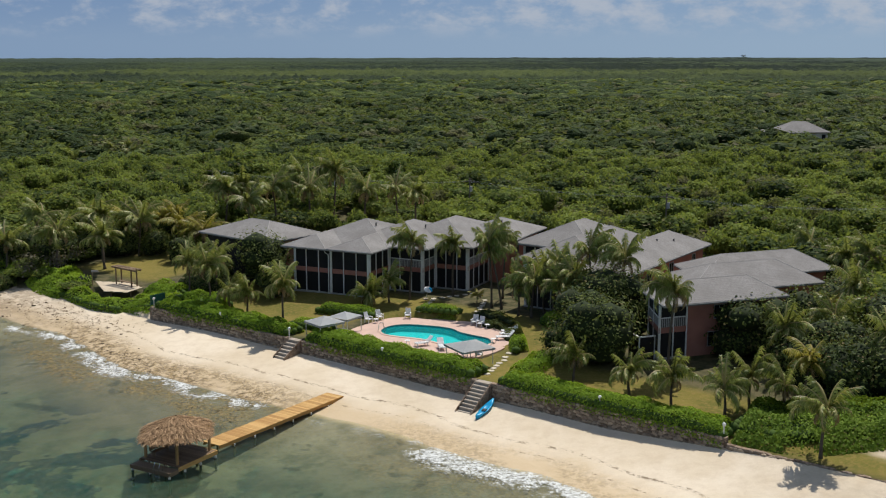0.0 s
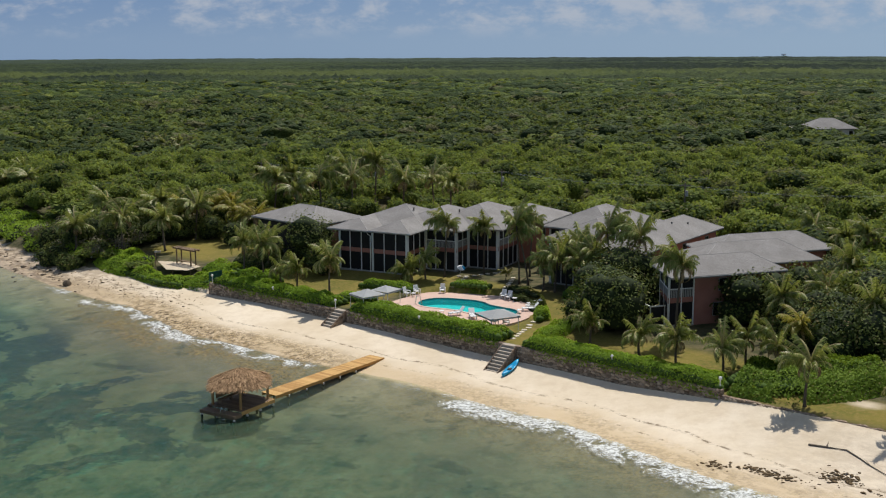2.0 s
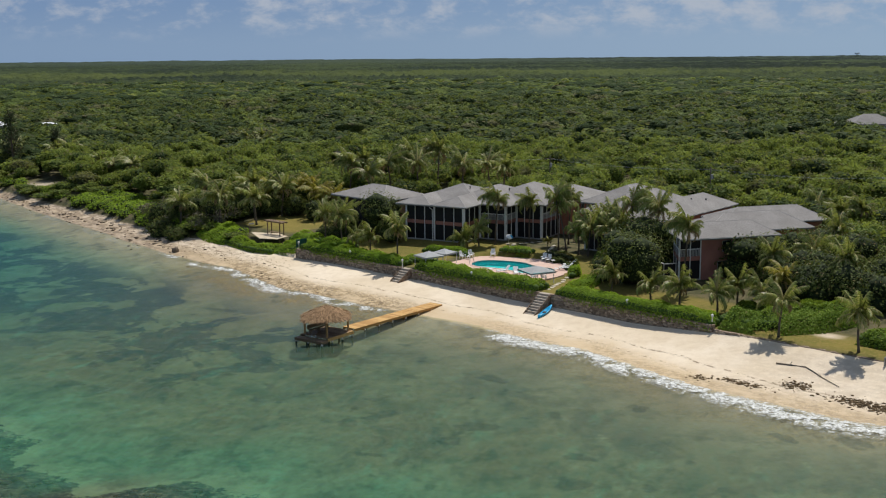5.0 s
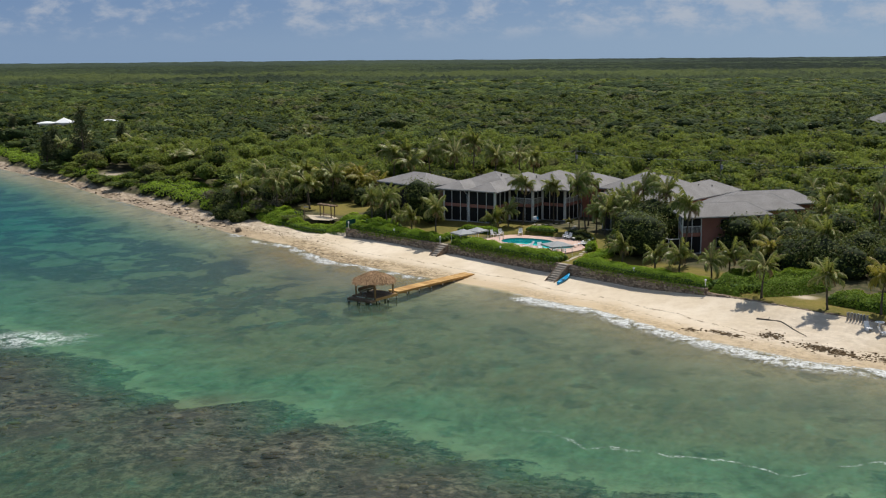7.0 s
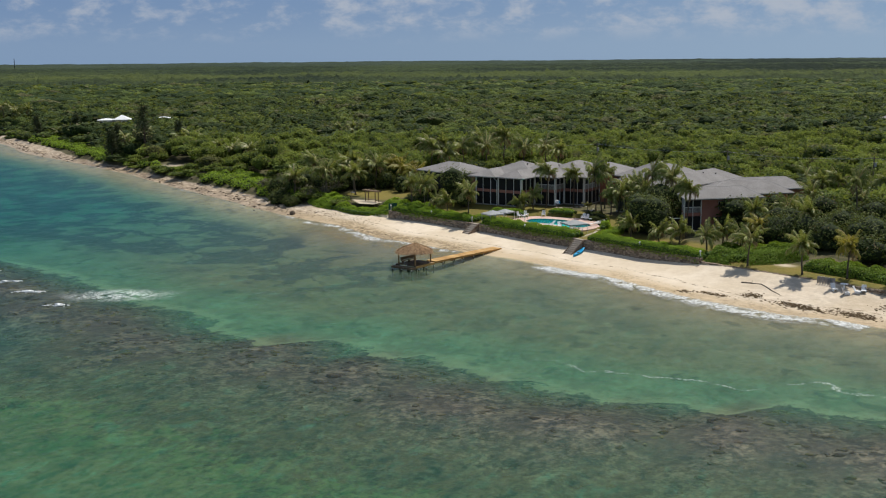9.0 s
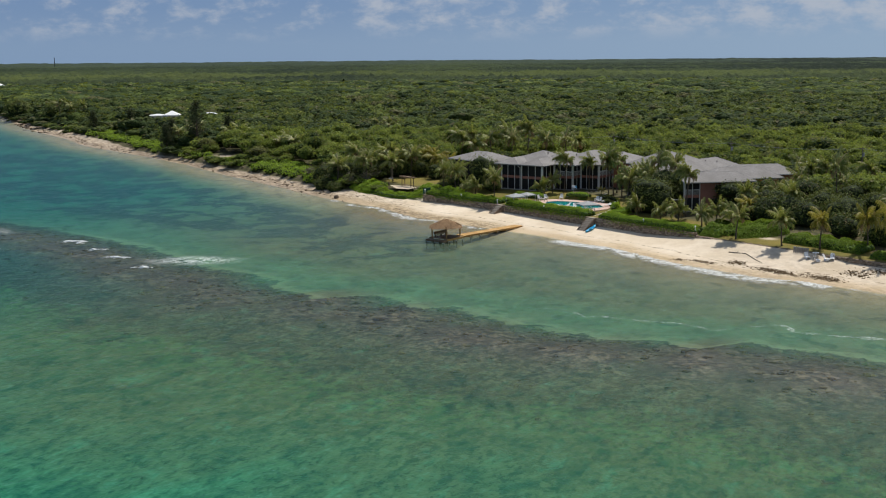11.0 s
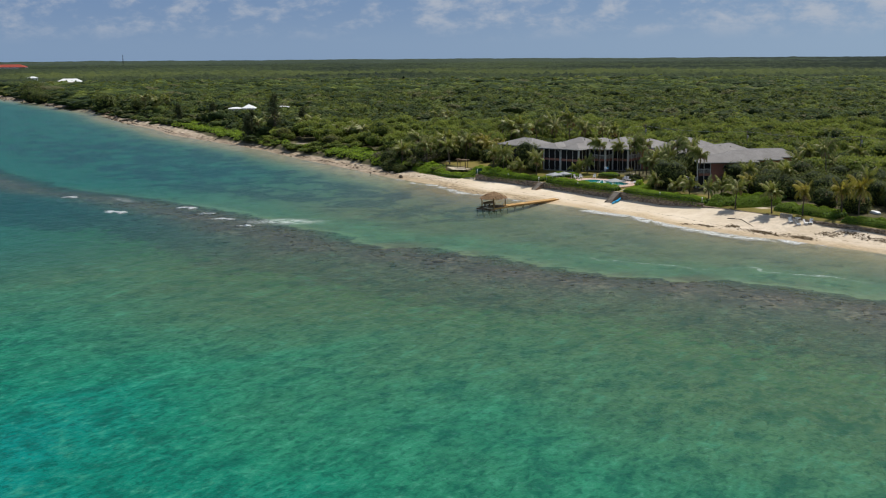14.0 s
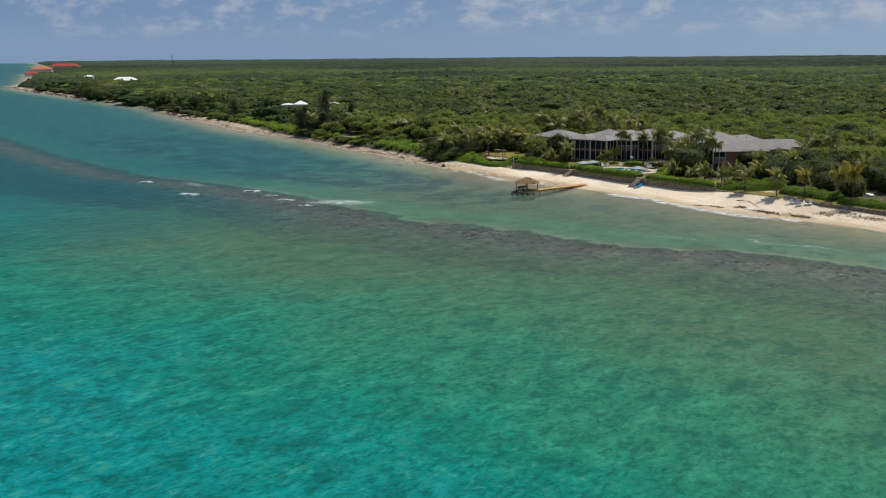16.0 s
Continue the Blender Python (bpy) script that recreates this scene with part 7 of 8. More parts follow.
for (x0, y0), (x1, y1), n in (((-5.6, 115.4), (-4.2, 121.6), 8), ((-4.2, 121.6), (0.0, 124.4), 6), ((0.4, 113.4), (1.6, 120.8), 9), ((3.4, 100.6), (1.4, 94.4), 8)):
    for i in range(n):
        f = i / (n - 1)
        x, y = x0 + (x1 - x0) * f + sr.uniform(-0.15, 0.15), y0 + (y1 - y0) * f + sr.uniform(-0.1, 0.1)
        link("paving_stone", stone_mesh, parent=stones, m=pose(x, y, gz(*to_sd(x, y)), 0, 0, sr.uniform(0, 360)))

# kayak leaning on the sand against the wall
kayak = thing("kayak", look((1.03, 89.1, gz(*to_sd(1.03, 89.1)) + 0.14), (1.75, 90.3, gz(*to_sd(1.75, 90.3)) + 0.2)) @ pose(0, 0, 0, -90, 0, 0), "bright blue sit-on kayak lying on the sand by the wall", "kayak")
KN, KL = 14, 3.1
rings = []
bm = bmesh.new()
for i in range(KN + 1):
    f = i / KN
    y = (f - 0.5) * KL
    w = 0.38 * math.sin(math.pi * min(max(f, 0.02), 0.98)) ** 0.6
    h = 0.16 + 0.14 * abs(2 * f - 1) ** 2
    deep = 0.14 if 0.3 < f < 0.75 else 0.0
    rings.append([bm.verts.new(p) for p in ((-w, y, h), (-w * 0.8, y, 0.02), (0, y, -0.08), (w * 0.8, y, 0.02), (w, y, h), (w * 0.55, y, h - deep + 0.05), (-w * 0.55, y, h - deep + 0.05))])
for a, b in zip(rings, rings[1:]):
    for k in range(7):
        bm.faces.new((a[k], b[k], b[(k + 1) % 7], a[(k + 1) % 7]))
bm.faces.new(rings[0])
bm.faces.new(rings[-1][::-1])
bmesh.ops.recalc_face_normals(bm, faces=bm.faces)
part("hull", bm, KAYAK_BLUE, kayak, smooth=True)
part("seat", boxed(-0.2, -0.35, 0.1, 0.2, 0.0, 0.16, bevel=0.02), DARK_METAL, kayak)

# ---- west deck and pergola ----
DECK_CORNERS = ((-47.4, 133.9), (-44.4, 128.0), (-41.4, 127.4), (-40.4, 130.1), (-42.6, 133.0))
wd = thing("sun_deck", pose(0, 0, 0), "pale timber deck among shrubs above the sand", "deck")
row = 127.5
while row < 133.8:
    # each board runs east-west, cut to the deck's outline
    cuts = []
    for (x0, y0), (x1, y1) in zip(DECK_CORNERS, DECK_CORNERS[1:] + DECK_CORNERS[:1]):
        if (y0 > row) != (y1 > row):
            cuts.append(x0 + (x1 - x0) * (row - y0) / (y1 - y0))
    if len(cuts) == 2 and abs(cuts[0] - cuts[1]) > 0.3:
        part("board", boxed(min(cuts), row - 0.12, 2.76, max(cuts), row + 0.12, 2.82, bevel=0.008), DECK_PALE, wd)
    row += 0.26
part("bearer", boxed(-45.6, 131.4, 2.58, -41.0, 131.6, 2.76), OLD_TIMBER, wd)
part("bearer", boxed(-44.0, 128.6, 2.58, -41.2, 128.8, 2.76), OLD_TIMBER, wd)
for x, y in ((-45.4, 131.5), (-43.3, 131.5), (-41.2, 131.5), (-43.8, 128.7), (-41.4, 128.7)):
    part("post", boxed(x - 0.07, y - 0.07, 1.4, x + 0.07, y + 0.07, 2.58), OLD_TIMBER, wd)
pergola = thing("pergola", pose(-42.6, 131.5, 0, 0, 0, -37), "brown timber pergola with a thin flat roof", "pergola")
for x in (-1.7, 1.4):
    for y in (-0.4, 0.4):
        part("post", boxed(x - 0.07, y - 0.07, 2.6, x + 0.07, y + 0.07, 4.85, bevel=0.01), OLD_TIMBER, pergola)
for y in (-0.4, 0.4):
    part("beam", boxed(-2.5, y - 0.06, 4.82, 2.3, y + 0.06, 5.0, bevel=0.01), OLD_TIMBER, pergola)
for i in range(16):
    part("slat", boxed(-2.45 + i * 0.3, -0.6, 5.0, -2.25 + i * 0.3, 0.6, 5.05), OLD_TIMBER, pergola)
part("bench_seat", boxed(-1.7, -0.25, 3.2, 1.4, 0.2, 3.26, bevel=0.01), OLD_TIMBER, pergola)
sign = thing("beach_sign", pose(-46.9, 131.4, 0, 0, 0, 20), "small grey board on a dark post", "sign")
part("post", tube(bmesh.new(), [(0, 0, 1.5), (0, 0, 4.6)], 0.05, 6), OLD_TIMBER, sign)
part("board", boxed(-0.1, -0.05, 4.45, 0.75, 0.0, 4.7, bevel=0.01), GREY_RAIL, sign)

# ---- beach furniture further east ----
stack = thing("chair_stack", pose(*to_xy(46.6, -0.75), 0, 0, 0, -37.6), "row of grey folded beach chairs against the low wall", "chairs")
cz = gz(46.6, -0.75)
for i in range(7):
    part("folded_chair", boxed(-1.5 + i * 0.36, -0.1, cz - 0.05, -1.42 + i * 0.36, 0.45, cz + 0.85, bevel=0.01), GREY_RAIL, stack)
for cs, cd, a in ((48.2, -1.9, 20), (49.9, -2.0, 100), (50.9, -1.1, 60), (51.4, -0.6, -10)):
    x, y = to_xy(cs, cd)
    ch = thing("beach_chair", pose(x, y, gz(*to_sd(x, y)), 0, 0, a), "low white beach chair on the sand", "chair", "beach chairs on the sand")
    part("seat", boxed(-0.3, -0.35, 0.25, 0.3, 0.35, 0.31, bevel=0.02), PLASTIC, ch)
    part("backrest", boxed(-0.3, 0, 0, 0.3, 0.05, 0.7, bevel=0.02), PLASTIC, ch, m=pose(0, 0.33, 0.28, -25, 0, 0))
    for lx in (-0.26, 0.26):
        part("side", boxed(lx - 0.03, -0.35, 0, lx + 0.03, 0.35, 0.27, bevel=0.01), PLASTIC, ch)
table = thing("cable_drum_table", pose(*to_xy(48.9, -0.9), gz(48.9, -0.9)), "round white table on the sand", "table")
part("tabletop", tube(bmesh.new(), [(0, 0, 0.62), (0, 0, 0.68)], 0.5, 18), PLASTIC, table)
part("stem", tube(bmesh.new(), [(0, 0, -0.05), (0, 0, 0.62)], 0.09, 10), PLASTIC, table)
hut = thing("thatched_hut", pose(49.4, 98.0, 2.0), "brown thatched hut roof among trees", "hut")
hv, hf = thatch(3.2, 3.0, 4.4, 6.0, 1500, 9)
link("thatch_roof", mesh_of("thatch_roof", hv, hf, [THATCH]), parent=hut)
for x, y in ((-2, -2), (2, -2), (-2, 2), (2, 2)):
    part("post", boxed(x - 0.08, y - 0.08, 2.0, x + 0.08, y + 0.08, 4.7, bevel=0.01), POST_TIMBER, hut)
boat = thing("upturned_dinghy", pose(49.3, 67.9, gz(*to_sd(49.3, 67.9)), 0, 0, 30), "white upturned dinghy beside the low wall", "boat")
bm = bmesh.new()
rr_ = []
for i in range(9):
    f = i / 8
    w, h = 0.6 * math.sin(math.pi * (0.12 + 0.86 * f)) ** 0.5, 0.5 * math.sin(math.pi * (0.1 + 0.8 * f)) ** 0.4
    rr_.append([bm.verts.new(p) for p in ((-w, (f - 0.5) * 2.6, 0), (-w * 0.85, (f - 0.5) * 2.6, h * 0.8), (0, (f - 0.5) * 2.6, h), (w * 0.85, (f - 0.5) * 2.6, h * 0.8), (w, (f - 0.5) * 2.6, 0))])
for a, b in zip(rr_, rr_[1:]):
    for k in range(4):
        bm.faces.new((a[k], b[k], b[k + 1], a[k + 1]))
bm.faces.new(rr_[0])
bm.faces.new(rr_[-1][::-1])
bmesh.ops.recalc_face_normals(bm, faces=bm.faces)
part("hull", bm, PLASTIC, boat)

# ---- rocks ----
def rock_field(name, spots, label, seed, lo, hi, mat=None, tall=1.0):
    """Many angular boulders, some half sunk, as one mass."""
    rng = np.random.default_rng(seed)
    V, T, at = [], [], 0
    for s, d in spots:
        r = lo + (hi - lo) * rng.random() ** 2.5
        v = ICO1[0] * (1 + rng.uniform(-0.32, 0.3, (len(ICO1[0]), 1))) * r * np.array([rng.uniform(0.8, 1.6), rng.uniform(0.7, 1.2), rng.uniform(0.22, 0.5) * tall])
        a = rng.uniform(0, 6.28)
        x, y = to_xy(s, d)
        z = max(gz(s, d), -0.25) + r * 0.1
        w = np.stack([v[:, 0] * np.cos(a) - v[:, 1] * np.sin(a) + x, v[:, 0] * np.sin(a) + v[:, 1] * np.cos(a) + y, v[:, 2] + z], 1)
        V.append(w)
        T.append(ICO1[1] + at)
        at += len(v)
    me = mesh_np(name, np.concatenate(V), np.zeros((0, 4), int), np.concatenate(T), [mat or ROCK])
    return tagged(link(name, me), label, "rocks", kind="stuff")


rng = np.random.default_rng(3)
ks = rng.uniform(-330, -62, 900)
kd = shore_d(ks) + rng.normal(1.6, 1.4, 900) + np.clip((-ks - 62) / 200, 0, 1) * 1.0
rock_field("shore_rocks", list(zip(ks, kd)), "dark broken rocks and rubble along the waterline", 1, 0.08, 0.42)
ks = rng.uniform(-64, -30, 70)
kd = shore_d(ks) + rng.uniform(1.0, 6.5, 70) * np.clip((-20 - ks) / 30, 0.4, 1)
rock_field("beach_stones", list(zip(ks, kd)), "scattered dark stones on the pale sand", 2, 0.05, 0.2)
ks = rng.uniform(-60, -11, 900)
kd = shore_d(ks) + rng.uniform(-6.5, 1.2, 900)
keep = wobble(ks, kd, 2.1, 2.0) > 0.62
rock_field("shelf_rocks", list(zip(ks[keep], kd[keep])), "flat ochre rocks just awash along the west beach", 6, 0.05, 0.24, SHELF, 0.25)
spots = [(c + rng.normal(0, 1) * w, d + rng.normal(0, 1) * h) for c, d, w, h, n in ((39.8, -7.4, 0.8, 0.5, 45), (47.2, -8.3, 1.9, 0.45, 150), (54.0, -7.2, 1.5, 0.5, 110), (57.0, -3.4, 1.2, 0.7, 60), (60.0, -1.6, 1.4, 0.5, 50), (66.0, -2.6, 2.4, 0.6, 90), (31.2, -10.2, 0.5, 0.35, 14), (35.4, -9.4, 1.4, 0.3, 40)) for _ in range(n * 4)]
rock_field("weed_rocks", spots, "low brown rocks matted with weed at the water's edge", 4, 0.05, 0.2, WEED, 0.8)
ks = rng.uniform(-1000, -330, 600)
kd = shore_d(ks) + rng.normal(2.0, 2.0, 600)
rock_field("far_rocks", list(zip(ks, kd)), "dark rocks along the distant shoreline", 5, 0.3, 1.3)
boulder = thing("boulder", pose(*to_xy(-66.5, -6.2), 0.25), "single dark boulder at the water's edge", "rock")
bm = ball(bmesh.new(), (0, 0, 0.1), 0.6, 2)
for v in bm.verts:
    v.co *= 1 + 0.25 * noise.noise(v.co * 2.2)
part("stone", bm, ROCK, boulder)

def reef_heads(count, seed):
    """Small rough coral knolls crowded on the reef's crest, thinning out seawards."""
    rng = np.random.default_rng(seed)
    s = rng.uniform(-75, 102, count)
    back = rng.uniform(0.02, 1, count) ** 1.4 * 34.0
    d = np.interp(s, REEF_S, REEF_D) - back
    keep = wobble(s, d, 1.1, 3.3) + 0.6 * wobble(s, d, 0.45, 1.3) > -0.5 + back / 24
    s, d = s[keep], d[keep]
    r = 0.14 + 0.40 * rng.random(len(s)) ** 3
    x, y = to_xy(s, d)
    base = ground_z(s, d) - 0.05
    tall = np.minimum(r * rng.uniform(0.25, 0.55, len(s)), np.maximum(-0.12 - base, 0.1))
    shape = ICO1[0][None] * (1 + rng.uniform(-0.5, 0.45, (len(s), len(ICO1[0]), 1)))
    v = shape * np.stack([r * rng.uniform(0.7, 1.6, len(s)), r, tall], 1)[:, None] + np.stack([x, y, base], 1)[:, None]
    t = (ICO1[1][None] + (np.arange(len(s)) * len(ICO1[0]))[:, None, None]).reshape(-1, 3)
    me = mesh_np("reef_heads", v.reshape(-1, 3), np.zeros((0, 4), int), t, [CORAL])
    tagged(link("reef_heads", me), "rough brown coral heads just under the surface", "reef", kind="stuff")


def coral_material():
    m, n = material("brown_coral_rock")
    geo = n.add("ShaderNodeNewGeometry")
    pick = n.math("POWER", geo.outputs["Random Per Island"], 1.6)
    col = n.mix(pick, rgb(0.05, 0.04, 0.034), rgb(0.22, 0.172, 0.13))
    col = n.mix(n.span(n.noise(0.15, 4, 0.6, geo.outputs["Position"]), 0.45, 0.65, 0.0, 0.5), col, rgb(0.17, 0.17, 0.06))
    n.out(n.shade(col, 0.95, n.bump(n.noise(5.0, 4, 0.7, geo.outputs["Position"]), 0.8, 0.08), Specular_IOR_Level=0.1))
    return m


CORAL = coral_material()
reef_heads(9000, 17)

# ---- stranded twigs ----
rng = np.random.default_rng(55)
ks = np.concatenate([rng.normal(-56, 6, 330), rng.uniform(-100, -44, 160)])
kd = shore_d(ks) + 4.4 + 0.045 * (ks + 55) + rng.normal(0, 1.1, len(ks)) + rng.choice([-1.4, 0.0, 1.2], len(ks))
kx, ky = to_xy(ks, kd)
tv, tq = leaf_quads(rng, np.stack([kx, ky, ground_z(ks, kd) + 0.03], 1), np.tile([0.0, 0.0, 2.5], (len(ks), 1)), 0.55, 0.16)
tagged(link("stranded_twigs", mesh_np("stranded_twigs", tv, tq, np.zeros((0, 3), int), [WEED])), "dark sticks and dry weed strewn on the sand", "debris", kind="stuff")

# ---- driftwood ----
def driftwood(path, r, mat, label):
    """A tapering crooked branch lying along places on the ground, with two side stubs."""
    s0, d0 = path[0]
    x0, y0 = to_xy(s0, d0)
    root = thing("driftwood", pose(x0, y0, gz(s0, d0)), label, "driftwood", "driftwood along the beach")
    pts = []
    for s, d in path:
        x, y = to_xy(s, d)
        pts.append(Vector((x - x0, y - y0, gz(s, d) - gz(s0, d0) + r * 0.6)))
    radii = [r * (1 - 0.7 * i / (len(pts) - 1)) for i in range(len(pts))]
    part("branch", tube(bmesh.new(), pts, radii, 7), mat, root)
    for i in (1, len(pts) - 2):
        tip = pts[i] + Vector((0.5 - i * 0.2, 0.5, 0.25))
        part("twig", tube(bmesh.new(), [pts[i], pts[i].lerp(tip, 0.6) + Vector((0.05, 0, 0.05)), tip], [radii[i] * 0.6, radii[i] * 0.4, 0.01], 5), mat, root)
    return root


BLEACHED = plain("bleached_driftwood", (0.40, 0.37, 0.33), 0.9, 0.25, 2.0, 18, 0.3)
driftwood(((36.0, -4.1), (37.3, -3.9), (38.8, -3.7), (40.0, -4.3), (41.0, -4.9), (43.2, -6.0)), 0.09, POLE_WOOD, "long dark crooked branch washed up on the sand")
dr = random.Random(14)
for k in range(9):
    s, a = -104 + k * 3.6 + dr.uniform(-1, 1), dr.uniform(-0.5, 0.9)
    d = float(bush_d(np.array([s]))[0]) + dr.uniform(-1.0, 0.4)
    ln = dr.uniform(0.7, 1.3)
    driftwood(tuple((s + ln * i * math.cos(a), d + ln * i * 0.4 * math.sin(a) + 0.1 * math.sin(2.0 * i + k)) for i in range(4)), dr.uniform(0.06, 0.12), BLEACHED, "bleached grey driftwood log below the shore scrub")

# ---- breaking waves on the reef ----
def breaker(s, d, length, width, seed, label, rise=0.25, bend=0.8):
    """A low ragged mound of foam."""
    rng = np.random.default_rng(seed)
    V, T, at = [], [], 0
    n = int(length * width * 36)
    for _ in range(n):
        u, w = rng.uniform(-1, 1), rng.normal(0, 0.5)
        if abs(w) > 1 or rng.random() < abs(u) ** 3 * 0.8:
            continue
        r = rng.uniform(0.05, 0.26) * (1.2 - abs(u))
        x, y = to_xy(s + u * length / 2, d + w * width / 2 + bend * (math.sin(u * 3) + 0.7 * math.sin(u * 7 + seed)))
        v = ICO1[0] * (1 + rng.uniform(-0.3, 0.3, (len(ICO1[0]), 1))) * r * np.array([1.7, 1.0, 0.35]) + np.array([x, y, 0.03 + rise * max(0, 1 - abs(w)) * (1 - abs(u))])
        V.append(v)
        T.append(ICO1[1] + at)
        at += len(v)
    root = tagged(link("breaking_wave", mesh_np("breaking_wave", np.concatenate(V), np.zeros((0, 4), int), np.concatenate(T), [FOAM])), label, "wave", "breakers on the reef", "stuff")
    return root


for i, (s, d, ln, w) in enumerate(((-19.4, -74.8, 2.6, 1.0), (-30.2, -74.1, 4.0, 1.3), (-39.2, -73.5, 3.2, 1.0), (-53.4, -87.0, 7.0, 1.8), (-49.7, -73.0, 5.5, 1.6), (-83.1, -85.9, 3.5, 1.4))):
    breaker(s, d, ln, w, 40 + i, "white foam of a small wave breaking on the reef")

# ---- distant buildings ----
def far_house(name, x, y, angle, w, l, eave, rise, roof_mat, wall_mat, label, windows=4):
    root = thing(name, pose(x, y, 0, 0, 0, angle), label, "house", "distant houses")
    bm = bmesh.new()
    hip_roof(bm, -w / 2, w / 2, -l / 2, l / 2, eave, 2 * rise / min(w, l))
    bmesh.ops.recalc_face_normals(bm, faces=bm.faces)
    part("roof", bm, roof_mat, root)
    wall = part("wall", boxed(-w / 2 + 0.7, -l / 2 + 0.7, 1.5, w / 2 - 0.7, l / 2 - 0.7, eave - 0.1), wall_mat, root)
    for i in range(windows):
        x0 = -w / 2 + w * (i + 0.5) / windows
        part("window", boxed(x0 - 0.6, -l / 2 + 0.62, eave - 2.0, x0 + 0.6, -l / 2 + 0.72, eave - 0.7), GLASS_DARK, wall)
    return root


far_house("house", 100, 335, 8, 15.5, 11, 7.7, 3.0, SHINGLE, WHITE, "grey-roofed house half hidden in the bushland")
far_house("house", 91.5, 333, 8, 9, 9, 7.6, 1.2, SHINGLE, WHITE, "low grey-roofed wing sunk in the bushland", 2)
far_house("house", -194.1, 316, 20, 6.4, 6, 8.1, 0.6, WHITE_ROOF, WHITE, "low white-roofed wing above the coastal trees", 2)
far_house("house", -188.6, 318, 20, 6.6, 7, 8.2, 1.7, WHITE_ROOF, WHITE, "white-roofed house above the coastal trees")
far_house("house", -177, 330, 20, 7, 5, 7.9, 0.7, WHITE_ROOF, WHITE, "small white-roofed outbuilding among trees", 1)
far_house("house", -583, 775, 30, 26, 14, 7.6, 3.4, WHITE_ROOF, WHITE, "large white-roofed house near the point", 6)
far_house("house", -711, 900, 30, 11, 8, 8.8, 1.6, WHITE_ROOF, WHITE, "pale-roofed cottage on the wooded point", 3)
far_house("house", -604, 765, 30, 12, 9, 6.5, 1.8, WHITE_ROOF, WHITE, "white cottage near the point", 3)
far_house("house", -1060, 1255, 30, 20, 12, 5.5, 3.0, RED_ROOF, WHITE, "low red-roofed wing on the point", 4)
far_house("house", -1085, 1312, 30, 34, 18, 11.0, 4.5, ORANGE_ROOF, WHITE, "house with a faded orange tile roof on the point", 6)
far_house("house", -1433, 1850, 20, 62, 24, 10.0, 5.5, RED_ROOF, WHITE, "long red-roofed building beyond the point", 9)
tank = thing("water_tank", pose(1180, 4780, 0), "white water tank on the horizon", "tank")
part("drum", tube(bmesh.new(), [(0, 0, 14), (0, 0, 20)], 10, 16), TANK_WHITE, tank)
part("tower", tube(bmesh.new(), [(0, 0, 0), (0, 0, 14)], 2.2, 10), TANK_WHITE, tank)
mast = thing("radio_mast", pose(-1602, 2560, 0), "thin dark radio mast on the horizon", "mast")
part("pole", tube(bmesh.new(), [(0, 0, 0), (0, 0, 33)], [1.1, 0.8], 6), DARK_METAL, mast)

# ---- power line behind the houses ----
POLES = ((-44.0, 186.0), (-22.0, 177.0), (0.0, 168.0), (27.0, 149.5), (53.0, 138.0), (80.0, 127.0), (108.0, 116.0))
tops = []
for x, y in POLES:
    g = gz(*to_sd(x, y))
    up_ = thing("utility_pole", pose(x, y, g, 0, 0, -22), "grey wooden utility pole with crossarm and wires", "pole", "utility poles behind the houses")
    part("pole", tube(bmesh.new(), [(0, 0, -0.3), (0, 0, 8.6)], [0.16, 0.11], 8), POLE_WOOD, up_)
    part("crossarm", boxed(-0.9, -0.06, 8.1, 0.9, 0.06, 8.22), POLE_WOOD, up_)
    part("transformer", tube(bmesh.new(), [(0.3, -0.25, 6.6), (0.3, -0.25, 7.4)], 0.22, 10), GREY_RAIL, up_)
    tops.append(Vector((x, y, g + 8.2)))
wires = thing("power_lines", pose(0, 0, 0), "thin sagging power lines over the trees", "wires")
for a, b in zip(tops, tops[1:]):
    for off in (-0.8, 0.0, 0.8):
        o = Vector((0.38 * off, 0.92 * off, 0))
        pts = [a.lerp(b, i / 8) + o - Vector((0, 0, 0.6 * (1 - (2 * i / 8 - 1) ** 2))) for i in range(9)]
        part("wire", tube(bmesh.new(), pts, 0.012, 4), WIRE, wires)


# ---- stones of the retaining walls ----
def stone_piece_material():
    m, n = material("wall_stone")
    where = n.place()
    pick = n.math("FRACT", n.math("ADD", n.add("ShaderNodeObjectInfo").outputs["Random"], n.add("ShaderNodeNewGeometry").outputs["Random Per Island"]))
    col = n.mix(pick, rgb(0.14, 0.106, 0.074), rgb(0.48, 0.385, 0.28))
    col = n.mix(n.span(n.noise(0.5, 5, 0.7, where), 0.5, 0.75, 0.0, 0.5), col, rgb(0.16, 0.12, 0.085))
    col = n.mix(n.span(n.noise(9.0, 5, 0.7, where), 0.45, 0.75, 0.0, 0.5), col, rgb(0.30, 0.25, 0.20))
    n.out(n.shade(col, 0.92, n.bump(n.noise(14.0, 4, 0.7, where), 0.5, 0.03), Specular_IOR_Level=0.2))
    return m


STONE_PIECE = stone_piece_material()


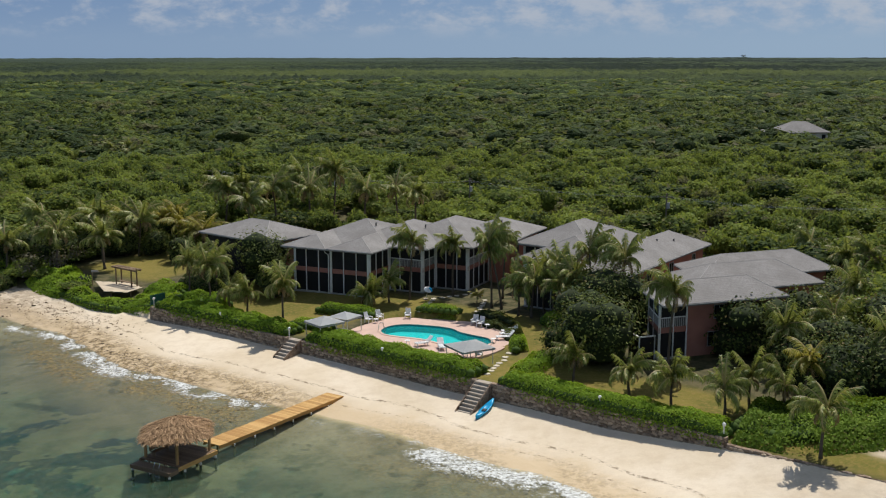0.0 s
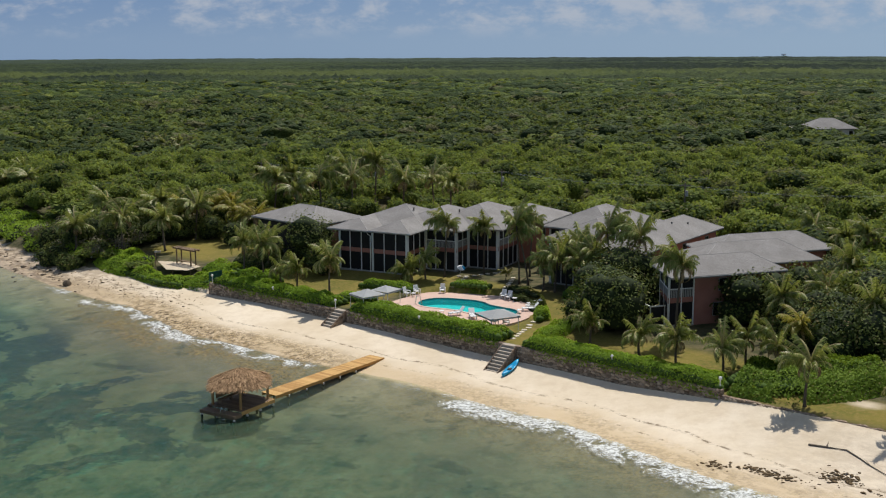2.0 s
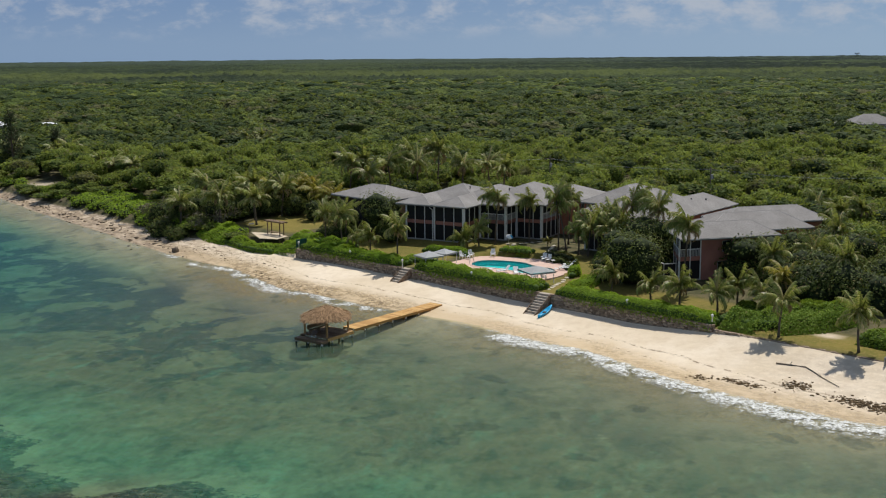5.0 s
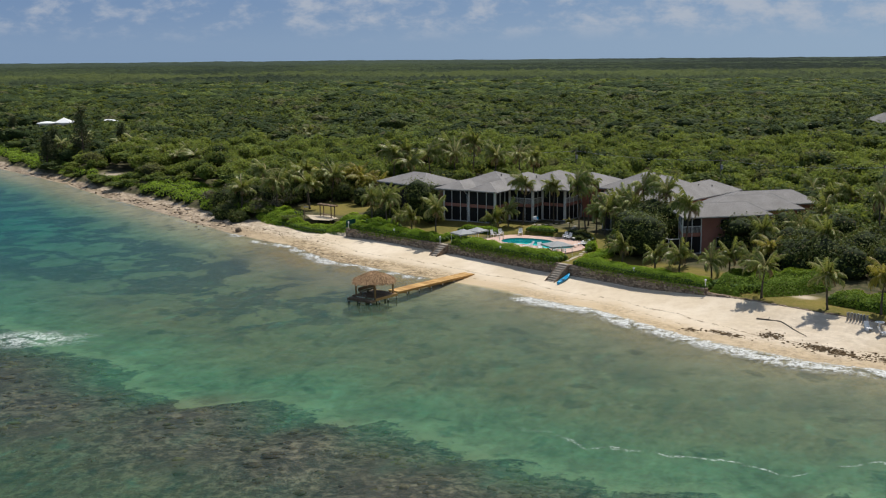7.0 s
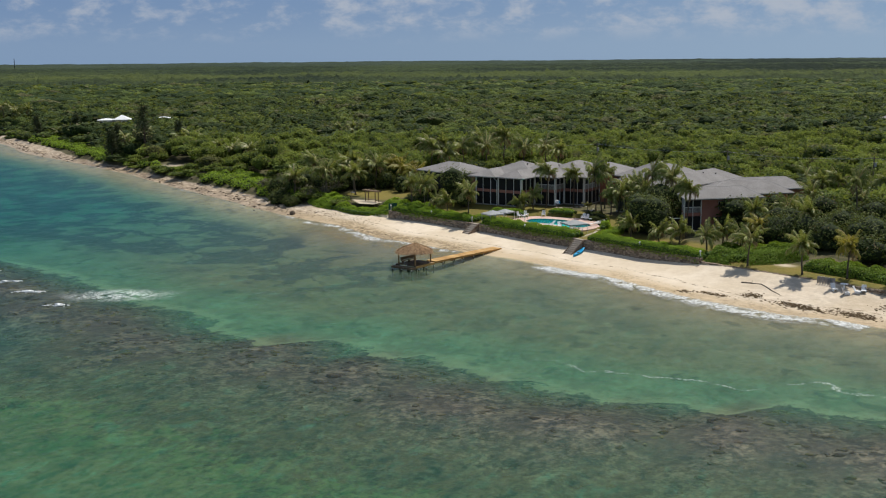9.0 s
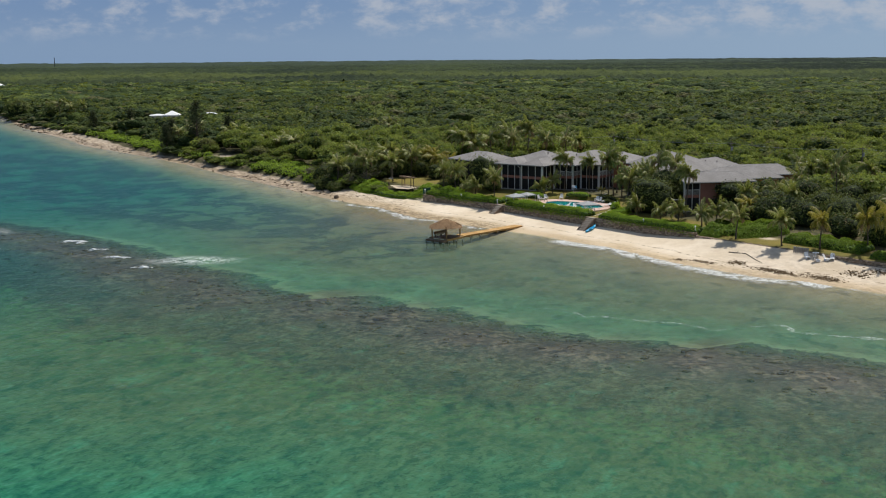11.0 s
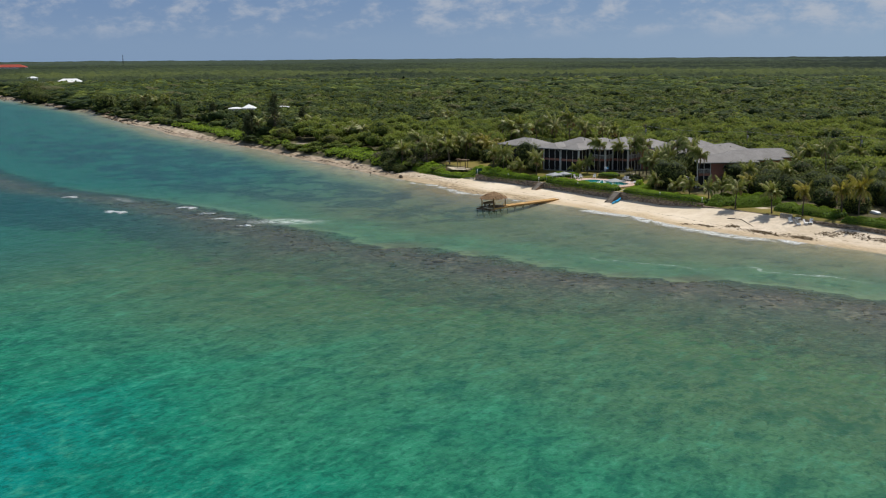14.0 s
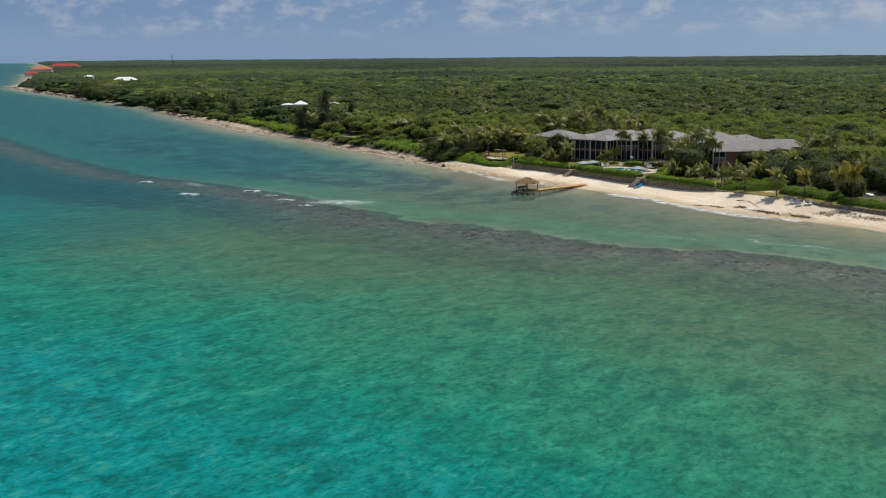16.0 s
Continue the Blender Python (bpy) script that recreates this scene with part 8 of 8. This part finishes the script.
def stone_shape(rng):
    """One rough stone, about 1 wide and 1 high, its face towards -y."""
    k = 7
    vs = []
    for depth, grow in ((0.0, 1.0), (-0.6, 0.98), (-1.0, 0.68)):
        for i in range(k):
            a = 2 * math.pi * i / k + 0.3
            r = 0.5 / max(abs(math.cos(a)), abs(math.sin(a))) ** 0.75
            vs.append([r * grow * math.cos(a), depth, r * grow * math.sin(a)])
    vs = [[x * rng.uniform(0.88, 1.06), y * rng.uniform(0.8, 1.15), z * rng.uniform(0.88, 1.06)] for x, y, z in vs]
    fs = [(r * k + i, r * k + (i + 1) % k, (r + 1) * k + (i + 1) % k, (r + 1) * k + i) for r in range(2) for i in range(k)]
    return vs, fs + [tuple(range(2 * k, 3 * k))]


stone_rng = random.Random(77)
SHAPES = [stone_shape(stone_rng) for _ in range(9)]
STONE_MESHES = [mesh_of("stone", v, f, [STONE_PIECE]) for v, f in SHAPES]


def face_y(z):
    """How far out the wall's sloping face lies at a height."""
    return -0.255 + 0.175 * (min(z, 1.7) + 0.6) / 2.3 + 0.06 * max(z - 1.7, 0)


def stone_courses(s0, s1, top, wide, high):
    """Places of stones in rough courses from the sand up to the top."""
    z = top - high / 2
    while z > 0.75:
        s = s0 + stone_rng.uniform(0.1, 0.3)
        while s < s1 - 0.15:
            w = wide * stone_rng.uniform(0.55, 1.4)
            if z > gz(s, -0.3) - high * 0.3:
                yield pose(s + w / 2, face_y(z) + 0.02, z + stone_rng.uniform(-0.07, 0.07), 0, stone_rng.uniform(-24, 24), 0) @ Matrix.Diagonal((w, 0.10 * stone_rng.uniform(0.6, 1.3), high * stone_rng.uniform(0.85, 1.08), 1))
            s += w * 0.97
        z -= high


for i, m in enumerate(stone_courses(-17.0, 3.0, 2.70, 0.43, 0.27)):
    link("stone", STONE_MESHES[i % 9], parent=wall_middle, m=m)
for wall, s0, s1, top in ((wall_west, -43.6, -20.75, 2.65), (wall_middle, -19.0, -17.0, 2.68), (wall_east, 4.75, 26.6, 2.68), (wall_far_east, 26.6, 80.0, 2.1)):
    vs, fs = [], []
    for i, m in enumerate(stone_courses(s0, s1, top, 0.43, 0.27)):
        sv, sf = SHAPES[i % 9]
        at = len(vs)
        vs += [m @ Vector(p) for p in sv]
        fs += [tuple(k + at for k in f) for f in sf]
    rest = link("stones", mesh_of("stones", vs, fs, [STONE_PIECE]), parent=wall)
    tagged(rest, "rough brown stones of the wall", kind="stuff")
